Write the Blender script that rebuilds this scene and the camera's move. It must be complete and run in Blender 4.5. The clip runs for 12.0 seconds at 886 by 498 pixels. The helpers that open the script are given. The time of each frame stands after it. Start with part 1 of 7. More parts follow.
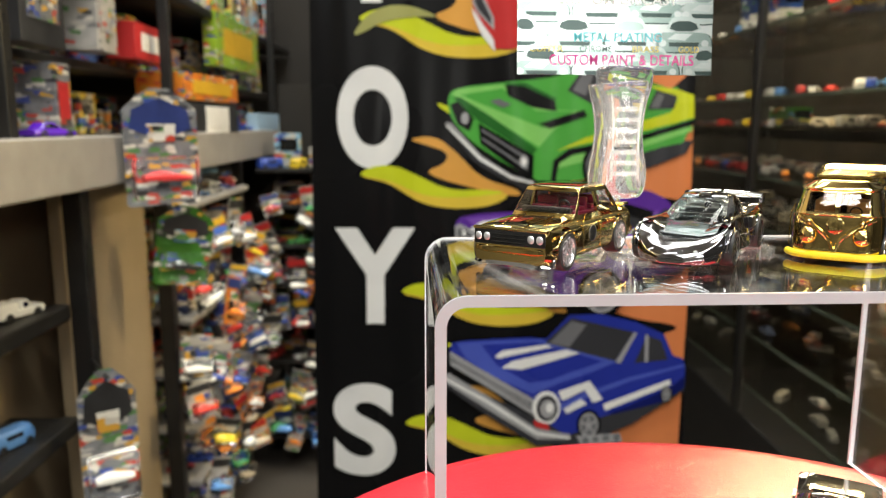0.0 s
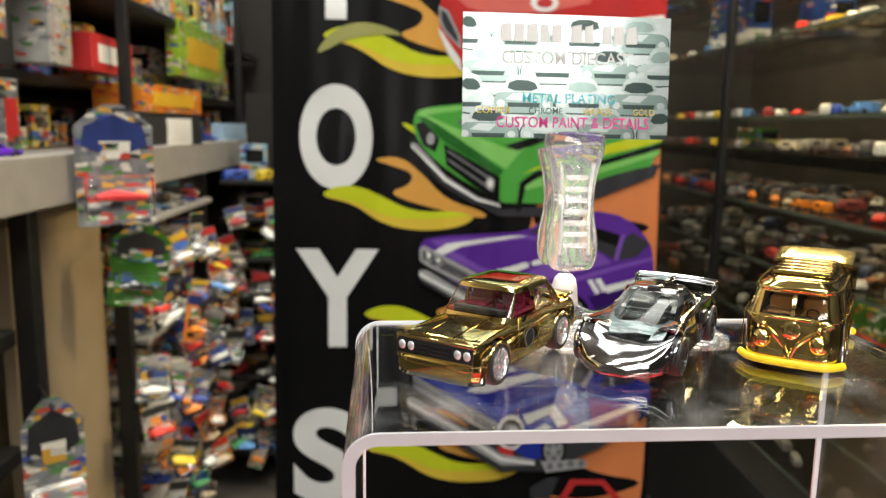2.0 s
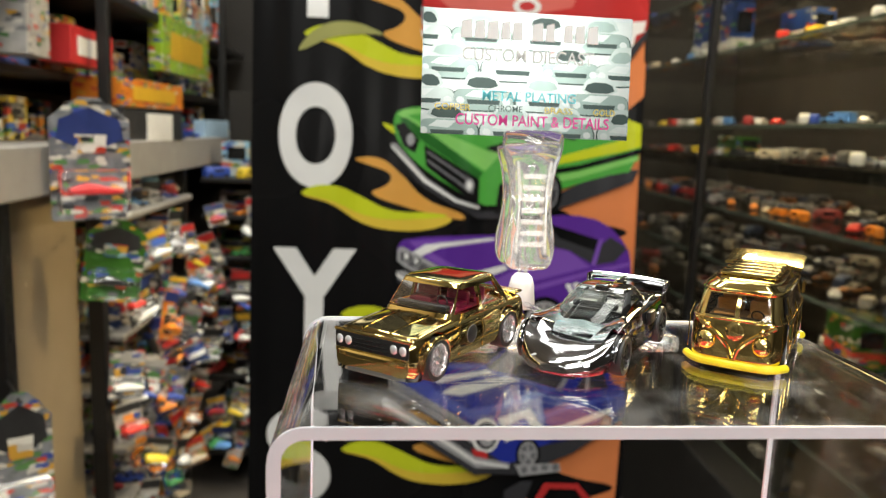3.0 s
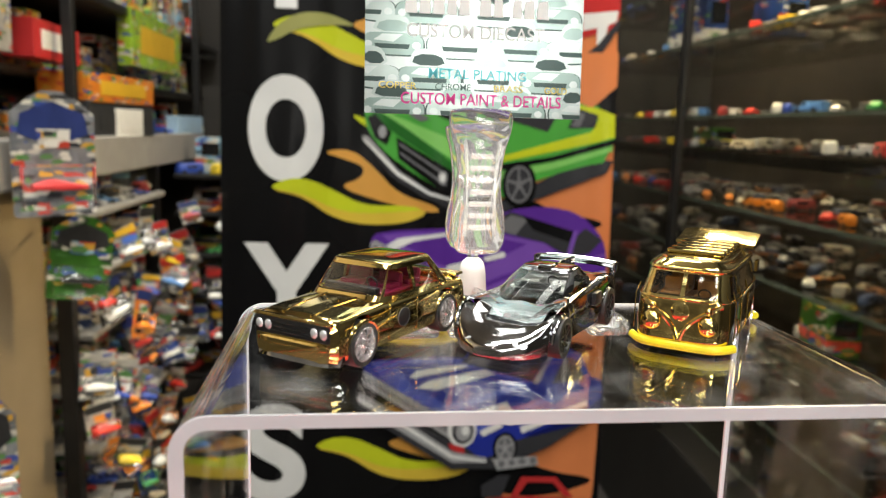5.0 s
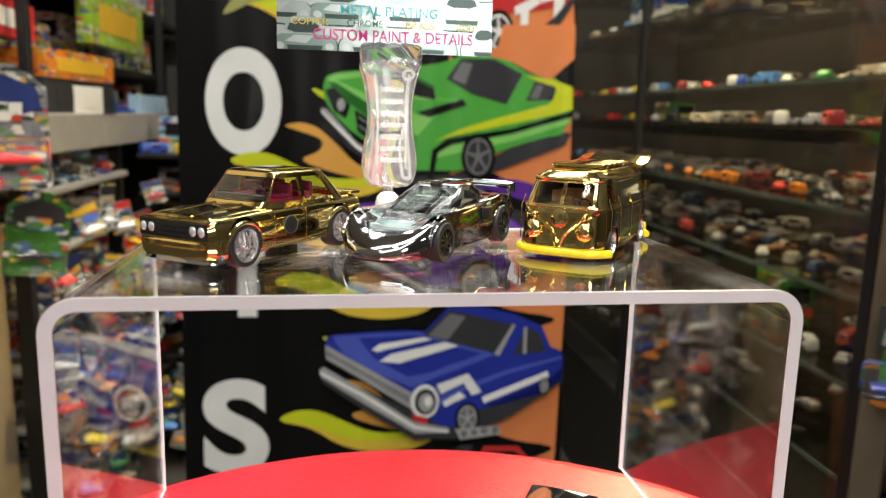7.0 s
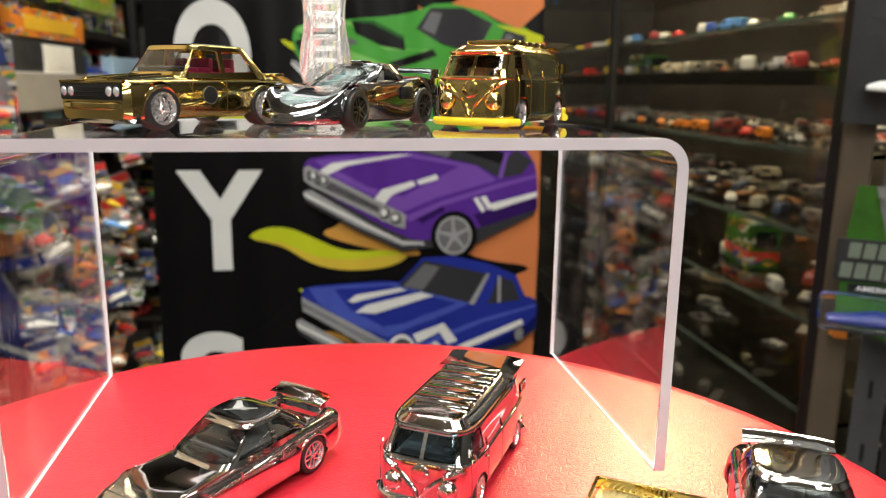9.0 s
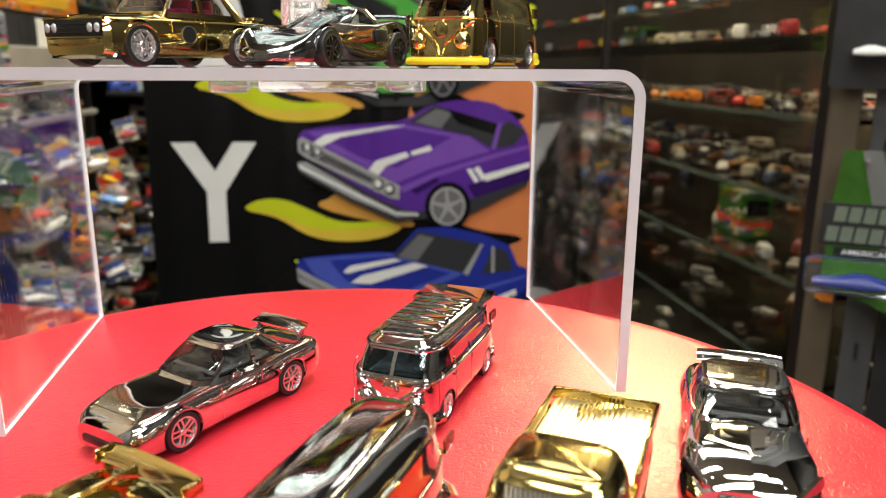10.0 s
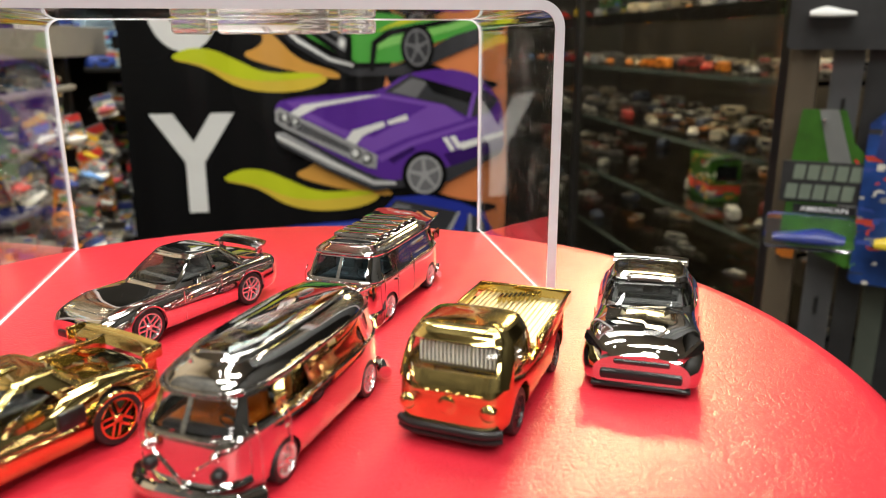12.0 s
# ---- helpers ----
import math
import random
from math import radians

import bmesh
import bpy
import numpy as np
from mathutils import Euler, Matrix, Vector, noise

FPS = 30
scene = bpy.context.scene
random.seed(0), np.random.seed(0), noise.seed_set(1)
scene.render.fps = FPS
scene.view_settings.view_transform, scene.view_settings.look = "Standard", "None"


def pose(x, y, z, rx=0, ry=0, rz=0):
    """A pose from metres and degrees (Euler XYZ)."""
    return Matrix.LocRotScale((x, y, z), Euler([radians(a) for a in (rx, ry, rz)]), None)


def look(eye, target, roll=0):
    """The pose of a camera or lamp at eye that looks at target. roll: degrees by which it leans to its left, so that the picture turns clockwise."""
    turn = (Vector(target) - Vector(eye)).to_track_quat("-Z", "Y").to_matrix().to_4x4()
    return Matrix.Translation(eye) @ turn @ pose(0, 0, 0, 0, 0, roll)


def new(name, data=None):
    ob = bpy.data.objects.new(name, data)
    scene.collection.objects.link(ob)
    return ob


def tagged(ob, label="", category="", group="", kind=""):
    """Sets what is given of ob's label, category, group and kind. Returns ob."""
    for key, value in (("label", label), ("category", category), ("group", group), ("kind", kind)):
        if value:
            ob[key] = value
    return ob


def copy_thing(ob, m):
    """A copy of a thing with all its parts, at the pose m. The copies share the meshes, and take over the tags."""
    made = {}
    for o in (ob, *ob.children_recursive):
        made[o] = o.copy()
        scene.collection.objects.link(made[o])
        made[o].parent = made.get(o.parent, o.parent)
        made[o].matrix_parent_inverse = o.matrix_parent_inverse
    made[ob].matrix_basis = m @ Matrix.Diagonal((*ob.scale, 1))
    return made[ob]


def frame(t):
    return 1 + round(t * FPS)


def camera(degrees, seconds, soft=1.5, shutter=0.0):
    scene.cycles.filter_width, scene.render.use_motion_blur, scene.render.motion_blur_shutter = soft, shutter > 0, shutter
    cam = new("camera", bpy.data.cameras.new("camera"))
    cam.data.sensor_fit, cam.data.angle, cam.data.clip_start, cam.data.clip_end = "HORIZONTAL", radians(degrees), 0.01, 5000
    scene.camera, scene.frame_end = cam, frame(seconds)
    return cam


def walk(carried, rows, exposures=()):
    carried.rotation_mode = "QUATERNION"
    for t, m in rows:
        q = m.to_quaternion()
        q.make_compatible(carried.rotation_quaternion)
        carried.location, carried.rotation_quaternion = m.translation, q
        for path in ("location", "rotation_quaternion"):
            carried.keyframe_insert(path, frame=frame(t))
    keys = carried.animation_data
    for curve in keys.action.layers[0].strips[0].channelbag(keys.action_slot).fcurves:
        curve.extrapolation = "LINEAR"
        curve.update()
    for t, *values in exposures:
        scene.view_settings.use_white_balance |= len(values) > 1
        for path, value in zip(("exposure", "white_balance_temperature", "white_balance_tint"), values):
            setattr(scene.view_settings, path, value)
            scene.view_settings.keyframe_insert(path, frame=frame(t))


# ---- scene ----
cam = camera(61.4, 12.0, 1.0)
PATH = [
    (0, 0.07444, 0.05875, 0.89064, -0.844, -9.499, 0.058),
    (0.5, 0.07850, 0.06301, 0.90874, -1.912, -8.948, 0.557),
    (1, 0.07916, 0.06991, 0.91380, -2.301, -9.160, 0.641),
    (1.5, 0.08447, 0.07807, 0.91685, -2.462, -9.327, 0.605),
    (2, 0.08940, 0.08438, 0.91619, -2.870, -9.245, 0.925),
    (2.5, 0.09481, 0.08574, 0.91395, -3.332, -8.946, 1.464),
    (3, 0.10200, 0.08594, 0.91371, -3.927, -8.991, 2.210),
    (5, 0.11764, 0.09546, 0.90745, -5.199, -9.206, 1.743),
    (5.5, 0.11735, 0.09380, 0.90658, -5.228, -9.228, 1.749),
    (6, 0.12203, 0.09076, 0.90176, -5.685, -9.422, 1.763),
    (6.5, 0.13291, 0.08813, 0.89553, -6.523, -9.536, 2.411),
    (7, 0.14291, 0.08189, 0.88769, -6.964, -10.161, 1.429),
    (9, 0.16256, 0.06231, 0.86011, -7.970, -12.401, 0.610),
    (9.5, 0.16766, 0.05363, 0.85390, -8.221, -13.308, 0.976),
    (10, 0.16949, 0.04805, 0.84829, -8.012, -13.936, 0.302),
    (10.5, 0.17160, 0.04284, 0.84418, -8.031, -14.351, 0.385),
    (11, 0.17908, 0.03668, 0.83872, -8.521, -14.774, 0.197),
    (11.5, 0.17924, 0.02810, 0.83437, -8.499, -15.252, -0.168),
    (12, 0.17976, 0.01910, 0.83431, -9.063, -15.450, -0.236),
]
walk(cam, [(t, pose(x, y, z, 90 + pitch, 0, yaw) @ pose(0, 0, 0, 0, 0, roll)) for t, x, y, z, yaw, pitch, roll in PATH], exposures=[(0.0, 0.13), (0.8, 0.04), (2.0, 0.0), (12.0, 0.0)])

# ---- focus of the lens ----
cam.data.dof.use_dof = True
cam.data.dof.focus_distance = 0.235
cam.data.dof.aperture_fstop = 17.0

# ---- world and lamps ----
TOP = 0.75           # stool top
DECK = 0.847         # top of the clear riser

world = bpy.data.worlds.new("room_air")
scene.world = world
world.use_nodes = True
world.node_tree.nodes["Background"].inputs[0].default_value = (0.9, 0.85, 0.78, 1)
world.node_tree.nodes["Background"].inputs[1].default_value = 0.006
scene.view_settings.exposure = 0.0


def area_lamp(name, eye, target, w, h, watts, colour):
    d = bpy.data.lights.new(name, "AREA")
    d.shape, d.size, d.size_y, d.energy, d.color = "RECTANGLE", w, h, watts, colour
    ob = new(name, d)
    ob.matrix_world = look(eye, target)
    return ob


SPOTS_UP = [(0.30, -0.25), (0.75, 0.35), (-0.35, 0.2), (0.85, -0.35), (0.25, 1.25)]
LAMPS = [(-0.12, 0.72, 0.6, 0.14), (-0.02, 1.72, 0.6, 0.14), (0.45, 0.10, 0.9, 0.22), (-0.25, -0.45, 0.9, 0.22), (0.6, -0.9, 0.9, 0.22), (0.0, -1.5, 1.2, 0.3), (0.98, 2.05, 0.8, 0.4), (0.42, 1.25, 0.9, 0.26)]
for lx, ly, lw, lh in LAMPS:
    area_lamp("ceiling_lamp", (lx, ly, 2.42), (lx, ly, 0), lw, lh, 17 if lx < 0.0 and ly > 0 else 4 if ly > 1 else 13 if lw < 1 else 22, (0.97, 0.965, 0.90))
# warm strip behind the cabinet's glass
area_lamp("cabinet_lamp", (0.78, 1.30, 1.345), (0.28, 0.25, 0.75), 0.22, 0.09, 13, (1.0, 0.78, 0.39))
# unseen fill strip added under the cabinet's top to brighten the upper shelves
area_lamp("cabinet_top_lamp", (0.86, 1.52, 1.955), (0.86, 1.52, 0), 0.08, 1.2, 10.0, (1.0, 0.88, 0.68))
# unseen lamp added behind the viewer for the glare on the card
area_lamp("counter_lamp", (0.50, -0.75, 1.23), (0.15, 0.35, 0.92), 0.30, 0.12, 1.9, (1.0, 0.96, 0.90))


# ---- materials ----
def material(name, colour, rough=0.5, metal=0.0, vary=0.12, grain=60.0, bump=0.0, bump_scale=200.0, spec=0.5, coat=0.0, rough_vary=0.1, colour2=None, coords="Object", detail=4.0):
    """Principled surface with colour and roughness broken up at two scales, and fine relief."""
    m = bpy.data.materials.new(name)
    m.use_nodes = True
    nt = m.node_tree
    b = nt.nodes["Principled BSDF"]
    tc = nt.nodes.new("ShaderNodeTexCoord")
    n1 = nt.nodes.new("ShaderNodeTexNoise")
    n1.inputs["Scale"].default_value, n1.inputs["Detail"].default_value = grain, detail
    n2 = nt.nodes.new("ShaderNodeTexNoise")
    n2.inputs["Scale"].default_value = grain * 0.13
    mixf = nt.nodes.new("ShaderNodeMath")
    mixf.operation = "MULTIPLY"
    ramp = nt.nodes.new("ShaderNodeValToRGB")
    c2 = colour2 or tuple(c * (1 - 2.2 * vary) for c in colour)
    ramp.color_ramp.elements[0].position, ramp.color_ramp.elements[1].position = 0.1, 0.42
    ramp.color_ramp.elements[0].color = (*c2, 1)
    ramp.color_ramp.elements[1].color = (*colour, 1)
    for n in (n1, n2):
        nt.links.new(tc.outputs[coords], n.inputs["Vector"])
    nt.links.new(n1.outputs["Fac"], mixf.inputs[0])
    nt.links.new(n2.outputs["Fac"], mixf.inputs[1])
    nt.links.new(mixf.outputs[0], ramp.inputs["Fac"])
    nt.links.new(ramp.outputs["Color"], b.inputs["Base Color"])
    rr = nt.nodes.new("ShaderNodeMapRange")
    rr.inputs["To Min"].default_value, rr.inputs["To Max"].default_value = max(0.0, rough - rough_vary * rough), rough + rough_vary
    nt.links.new(n2.outputs["Fac"], rr.inputs["Value"])
    nt.links.new(rr.outputs["Result"], b.inputs["Roughness"])
    b.inputs["Metallic"].default_value = metal
    b.inputs["Specular IOR Level"].default_value = spec
    b.inputs["Coat Weight"].default_value = coat
    if bump:
        nb = nt.nodes.new("ShaderNodeTexNoise")
        nb.inputs["Scale"].default_value, nb.inputs["Detail"].default_value = bump_scale, 6
        bp = nt.nodes.new("ShaderNodeBump")
        bp.inputs["Strength"].default_value = bump
        bp.inputs["Distance"].default_value = 0.001
        nt.links.new(tc.outputs[coords], nb.inputs["Vector"])
        nt.links.new(nb.outputs["Fac"], bp.inputs["Height"])
        nt.links.new(bp.outputs["Normal"], b.inputs["Normal"])
    return m


def random_paint(name, colours, rough=0.35, islands=False):
    """Paint whose colour is drawn for each object from a few tints."""
    m = material(name, (0.5, 0.5, 0.5), rough, 0.0, 0.1, 80)
    nt = m.node_tree
    b = nt.nodes["Principled BSDF"]
    info = nt.nodes.new("ShaderNodeObjectInfo")
    ramp = nt.nodes.new("ShaderNodeValToRGB")
    ramp.color_ramp.interpolation = "CONSTANT"
    while len(ramp.color_ramp.elements) < len(colours):
        ramp.color_ramp.elements.new(0.5)
    for i, c in enumerate(colours):
        ramp.color_ramp.elements[i].position = i / len(colours)
        ramp.color_ramp.elements[i].color = (*c, 1)
    geo = nt.nodes.new("ShaderNodeNewGeometry")
    nt.links.new(geo.outputs["Random Per Island"] if islands else info.outputs["Random"], ramp.inputs["Fac"])
    nt.links.new(ramp.outputs["Color"], b.inputs["Base Color"])
    return m


def vinyl(name, colour):
    """Leather-grained vinyl: shallow creases between small cells, wide soft dents and worn gloss."""
    m = material(name, colour, 0.27, 0.0, 0.10, 25, rough_vary=0.14, spec=0.42)
    nt = m.node_tree
    b = nt.nodes["Principled BSDF"]
    tc = nt.nodes["Texture Coordinate"]
    warp = nt.nodes.new("ShaderNodeTexNoise")
    warp.inputs["Scale"].default_value, warp.inputs["Detail"].default_value = 60, 3
    mixv = nt.nodes.new("ShaderNodeMixRGB")
    mixv.inputs["Fac"].default_value = 0.02
    v = nt.nodes.new("ShaderNodeTexVoronoi")
    v.feature = "DISTANCE_TO_EDGE"
    v.inputs["Scale"].default_value = 560
    r = nt.nodes.new("ShaderNodeMapRange")
    r.inputs["From Max"].default_value = 0.12
    n = nt.nodes.new("ShaderNodeTexNoise")
    n.inputs["Scale"].default_value, n.inputs["Detail"].default_value, n.inputs["Distortion"].default_value = 380, 6, 2.5
    big = nt.nodes.new("ShaderNodeTexNoise")
    big.inputs["Scale"].default_value = 22
    b1, b2, b3 = (nt.nodes.new("ShaderNodeBump") for _ in range(3))
    b1.inputs["Strength"].default_value, b1.inputs["Distance"].default_value = 0.20, 0.0003
    b2.inputs["Strength"].default_value, b2.inputs["Distance"].default_value = 0.36, 0.0002
    b3.inputs["Strength"].default_value, b3.inputs["Distance"].default_value = 0.12, 0.003
    nt.links.new(tc.outputs["Object"], warp.inputs["Vector"])
    nt.links.new(tc.outputs["Object"], mixv.inputs[1])
    nt.links.new(warp.outputs["Color"], mixv.inputs[2])
    nt.links.new(mixv.outputs[0], v.inputs["Vector"])
    nt.links.new(tc.outputs["Object"], n.inputs["Vector"])
    nt.links.new(tc.outputs["Object"], big.inputs["Vector"])
    nt.links.new(v.outputs["Distance"], r.inputs["Value"])
    nt.links.new(r.outputs["Result"], b1.inputs["Height"])
    nt.links.new(n.outputs["Fac"], b2.inputs["Height"])
    nt.links.new(big.outputs["Fac"], b3.inputs["Height"])
    nt.links.new(b1.outputs["Normal"], b2.inputs["Normal"])
    nt.links.new(b2.outputs["Normal"], b3.inputs["Normal"])
    nt.links.new(b3.outputs["Normal"], b.inputs["Normal"])
    return m


def clear(name, colour=(1, 1, 1), ior=1.49, rough=0.0, scratch=0.0):
    """Clear plastic or glass, with fine wiped scratches in its gloss."""
    m = bpy.data.materials.new(name)
    m.use_nodes = True
    nt = m.node_tree
    b = nt.nodes["Principled BSDF"]
    b.inputs["Base Color"].default_value = (*colour, 1)
    b.inputs["Transmission Weight"].default_value = 1.0
    b.inputs["IOR"].default_value = ior
    b.inputs["Roughness"].default_value = rough
    if scratch:
        tc = nt.nodes.new("ShaderNodeTexCoord")
        mp = nt.nodes.new("ShaderNodeMapping")
        mp.inputs["Scale"].default_value = (30, 400, 120)
        mp.inputs["Rotation"].default_value = (0.4, 0.3, 0.9)
        n = nt.nodes.new("ShaderNodeTexNoise")
        n.inputs["Scale"].default_value, n.inputs["Detail"].default_value = 1.5, 6
        r = nt.nodes.new("ShaderNodeMapRange")
        r.inputs["From Min"].default_value, r.inputs["From Max"].default_value = 0.6, 0.78
        r.inputs["To Max"].default_value = scratch
        nt.links.new(tc.outputs["Object"], mp.inputs["Vector"])
        nt.links.new(mp.outputs["Vector"], n.inputs["Vector"])
        nt.links.new(n.outputs["Fac"], r.inputs["Value"])
        nt.links.new(r.outputs["Result"], b.inputs["Roughness"])
        # wiped dust: faint pale film in streaks, and a few bright specks
        film, speck = nt.nodes.new("ShaderNodeTexNoise"), nt.nodes.new("ShaderNodeTexNoise")
        film.inputs["Scale"].default_value, film.inputs["Detail"].default_value = 45, 8
        speck.inputs["Scale"].default_value, speck.inputs["Detail"].default_value = 700, 2
        fr, sr = nt.nodes.new("ShaderNodeMapRange"), nt.nodes.new("ShaderNodeMapRange")
        fr.inputs["From Min"].default_value, fr.inputs["From Max"].default_value, fr.inputs["To Max"].default_value = 0.50, 0.80, 0.085
        sr.inputs["From Min"].default_value, sr.inputs["From Max"].default_value, sr.inputs["To Max"].default_value = 0.70, 0.78, 0.35
        add = nt.nodes.new("ShaderNodeMath")
        add.use_clamp = True
        diff = nt.nodes.new("ShaderNodeBsdfDiffuse")
        diff.inputs["Color"].default_value = (0.75, 0.75, 0.76, 1)
        mix = nt.nodes.new("ShaderNodeMixShader")
        nt.links.new(tc.outputs["Object"], film.inputs["Vector"])
        nt.links.new(tc.outputs["Object"], speck.inputs["Vector"])
        nt.links.new(film.outputs["Fac"], fr.inputs["Value"])
        nt.links.new(speck.outputs["Fac"], sr.inputs["Value"])
        nt.links.new(fr.outputs["Result"], add.inputs[0])
        nt.links.new(sr.outputs["Result"], add.inputs[1])
        nt.links.new(add.outputs[0], mix.inputs["Fac"])
        nt.links.new(b.outputs[0], mix.inputs[1])
        nt.links.new(diff.outputs[0], mix.inputs[2])
        nt.links.new(mix.outputs[0], nt.nodes["Material Output"].inputs["Surface"])
    return m


GOLD = material("gold_plating", (0.86, 0.68, 0.27), 0.06, 1.0, 0.04, 120, rough_vary=0.05)
CHROME = material("chrome_plating", (0.80, 0.79, 0.78), 0.03, 1.0, 0.03, 120, rough_vary=0.03)
SILVER = material("silver_rim", (0.92, 0.92, 0.93), 0.2, 0.9, 0.05, 200)
DARKCHROME = material("dark_plating", (0.55, 0.55, 0.56), 0.05, 1.0, 0.05, 120, rough_vary=0.05)
SMOKYCHROME = material("smoky_chrome_plating", (0.46, 0.46, 0.48), 0.06, 1.0, 0.04, 120, rough_vary=0.04)
GLASSEDGE = material("green_glass_edge", (0.10, 0.12, 0.10), 0.2, 0.0, 0.2, 60)
CABBACK = material("brown_cabinet_back", (0.055, 0.042, 0.028), 0.5, 0.0, 0.3, 9, bump=0.1)
RUBBER = material("black_rubber", (0.02, 0.02, 0.021), 0.45, 0.0, 0.1, 300)
BLACK = material("black_plastic", (0.015, 0.015, 0.016), 0.28, 0.0, 0.1, 200)
YELLOW = material("yellow_plastic", (0.85, 0.72, 0.02), 0.35, 0.0, 0.04, 200)
MAROON = material("maroon_interior", (0.20, 0.013, 0.045), 0.3, 0.0, 0.15, 400)
AMBER = material("amber_interior", (0.5, 0.13, 0.01), 0.35, 0.0, 0.2, 300)
TANINT = material("tan_interior", (0.55, 0.36, 0.17), 0.35, 0.0, 0.2, 300)
SMOKE = material("smoked_window", (0.018, 0.02, 0.022), 0.04, 0.0, 0.3, 150, rough_vary=0.04, spec=0.8)
GREYGLASS = material("grey_window", (0.25, 0.25, 0.24), 0.08, 0.0, 0.3, 150, rough_vary=0.04, spec=0.7)
LAMPGLASS = material("lamp_lens", (0.85, 0.87, 0.9), 0.1, 0.6, 0.05, 300)
REDVINYL = vinyl("red_vinyl", (0.58, 0.022, 0.040))
ACRYLIC = clear("clear_acrylic", (0.97, 0.975, 0.975), 1.49, 0.0, 0.22)
FROST = material("polished_sheet_edge", (0.68, 0.71, 0.76), 0.3, 0.0, 0.06, 90)
CLEAR = clear("clear_plastic", (0.96, 0.97, 0.98), 1.33, 0.05)
# diffuse white mixed into the clip's clear plastic stands in for bright reflections
CLIPCLEAR = clear("milky_clear_plastic", (0.97, 0.98, 1.0), 1.5, 0.05)
CLIPCLEAR.node_tree.nodes["Principled BSDF"].inputs["Transmission Weight"].default_value = 0.93
CLIPGLINT = clear("whitened_clear_plastic", (0.98, 0.99, 1.0), 1.5, 0.12)
CLIPGLINT.node_tree.nodes["Principled BSDF"].inputs["Transmission Weight"].default_value = 0.75
GLASS = clear("cabinet_glass", (0.66, 0.64, 0.57), 1.22, 0.0)
CARCLEAR = clear("toy_window_clear", (0.86, 0.86, 0.86), 1.45, 0.02)
CARSMOKE = clear("toy_window_smoked", (0.42, 0.43, 0.42), 1.45, 0.02)
CARGREY = clear("toy_window_grey", (0.62, 0.65, 0.64), 1.45, 0.03)
CARBLUE = clear("toy_window_blue", (0.42, 0.62, 0.72), 1.45, 0.02)
CARBROWN = clear("toy_window_brown", (0.85, 0.72, 0.55), 1.45, 0.03)
GREYINT = material("grey_interior", (0.17, 0.17, 0.175), 0.4, 0.0, 0.15, 400)
PALERIB = material("pale_grey_ribs", (0.55, 0.54, 0.50), 0.35, 0.0, 0.1, 300)
GUNMETAL = material("gunmetal_plating", (0.10, 0.10, 0.10), 0.2, 0.8, 0.1, 300)
# gold plating lightened in colour for the lamp glare on the pickup's bed
LITGOLD = material("pale_gold_plating", (0.92, 0.84, 0.62), 0.3, 1.0, 0.05, 200)
SPOTGLOW = bpy.data.materials.new("spotlight_glow")
SPOTGLOW.use_nodes = True
SPOTGLOW.node_tree.nodes["Principled BSDF"].inputs["Emission Color"].default_value = (1.0, 0.95, 0.88, 1)
SPOTGLOW.node_tree.nodes["Principled BSDF"].inputs["Emission Strength"].default_value = 55
WHITE = material("white_plastic", (0.8, 0.8, 0.78), 0.35, 0.0, 0.05, 200)
PAPER = material("white_card", (0.75, 0.74, 0.71), 0.5, 0.0, 0.06, 60)
GREYSHELF = material("grey_shelf_paint", (0.34, 0.32, 0.29), 0.45, 0.0, 0.1, 30, bump=0.1)
BLACKSTEEL = material("black_steel", (0.022, 0.021, 0.02), 0.4, 0.3, 0.2, 40)
TANWALL = material("tan_wall_board", (0.38, 0.29, 0.18), 0.6, 0.0, 0.1, 9, bump=0.15, bump_scale=90)
DARKWALL = material("dark_wall_paint", (0.020, 0.016, 0.012), 0.6, 0.0, 0.2, 6, bump=0.1)
# patches added on these unseen walls to vary what the plating mirrors
MIDWALL = material("dull_wall_paint", (0.20, 0.18, 0.15), 0.6, 0.0, 0.3, 10, bump=0.1, colour2=(0.02, 0.018, 0.016), detail=6.0)
FLOORTILE = material("floor_tile", (0.09, 0.08, 0.07), 0.35, 0.0, 0.15, 6)
CEIL = material("ceiling_board", (0.46, 0.44, 0.41), 0.8, 0.0, 0.1, 12, bump=0.3)
WOODPOST = material("pale_wood_post", (0.12, 0.09, 0.058), 0.5, 0.0, 0.2, 12, bump=0.1)
PAINTS = random_paint("toy_paint", [(0.55, 0.03, 0.02), (0.75, 0.74, 0.70), (0.03, 0.07, 0.35), (0.70, 0.22, 0.02), (0.65, 0.64, 0.6), (0.03, 0.03, 0.035), (0.68, 0.50, 0.03), (0.05, 0.28, 0.08), (0.38, 0.38, 0.40), (0.10, 0.25, 0.55), (0.35, 0.03, 0.03), (0.5, 0.42, 0.3)])
# tints darkened to carry the dimness inside the cabinet
DIMPAINTS = random_paint("toy_paint_pale", [(0.36, 0.347, 0.31), (0.161, 0.149, 0.13), (0.279, 0.248, 0.192), (0.248, 0.025, 0.019), (0.112, 0.105, 0.099), (0.372, 0.36, 0.335), (0.043, 0.037, 0.034), (0.26, 0.093, 0.025), (0.136, 0.13, 0.118), (0.05, 0.068, 0.124)])


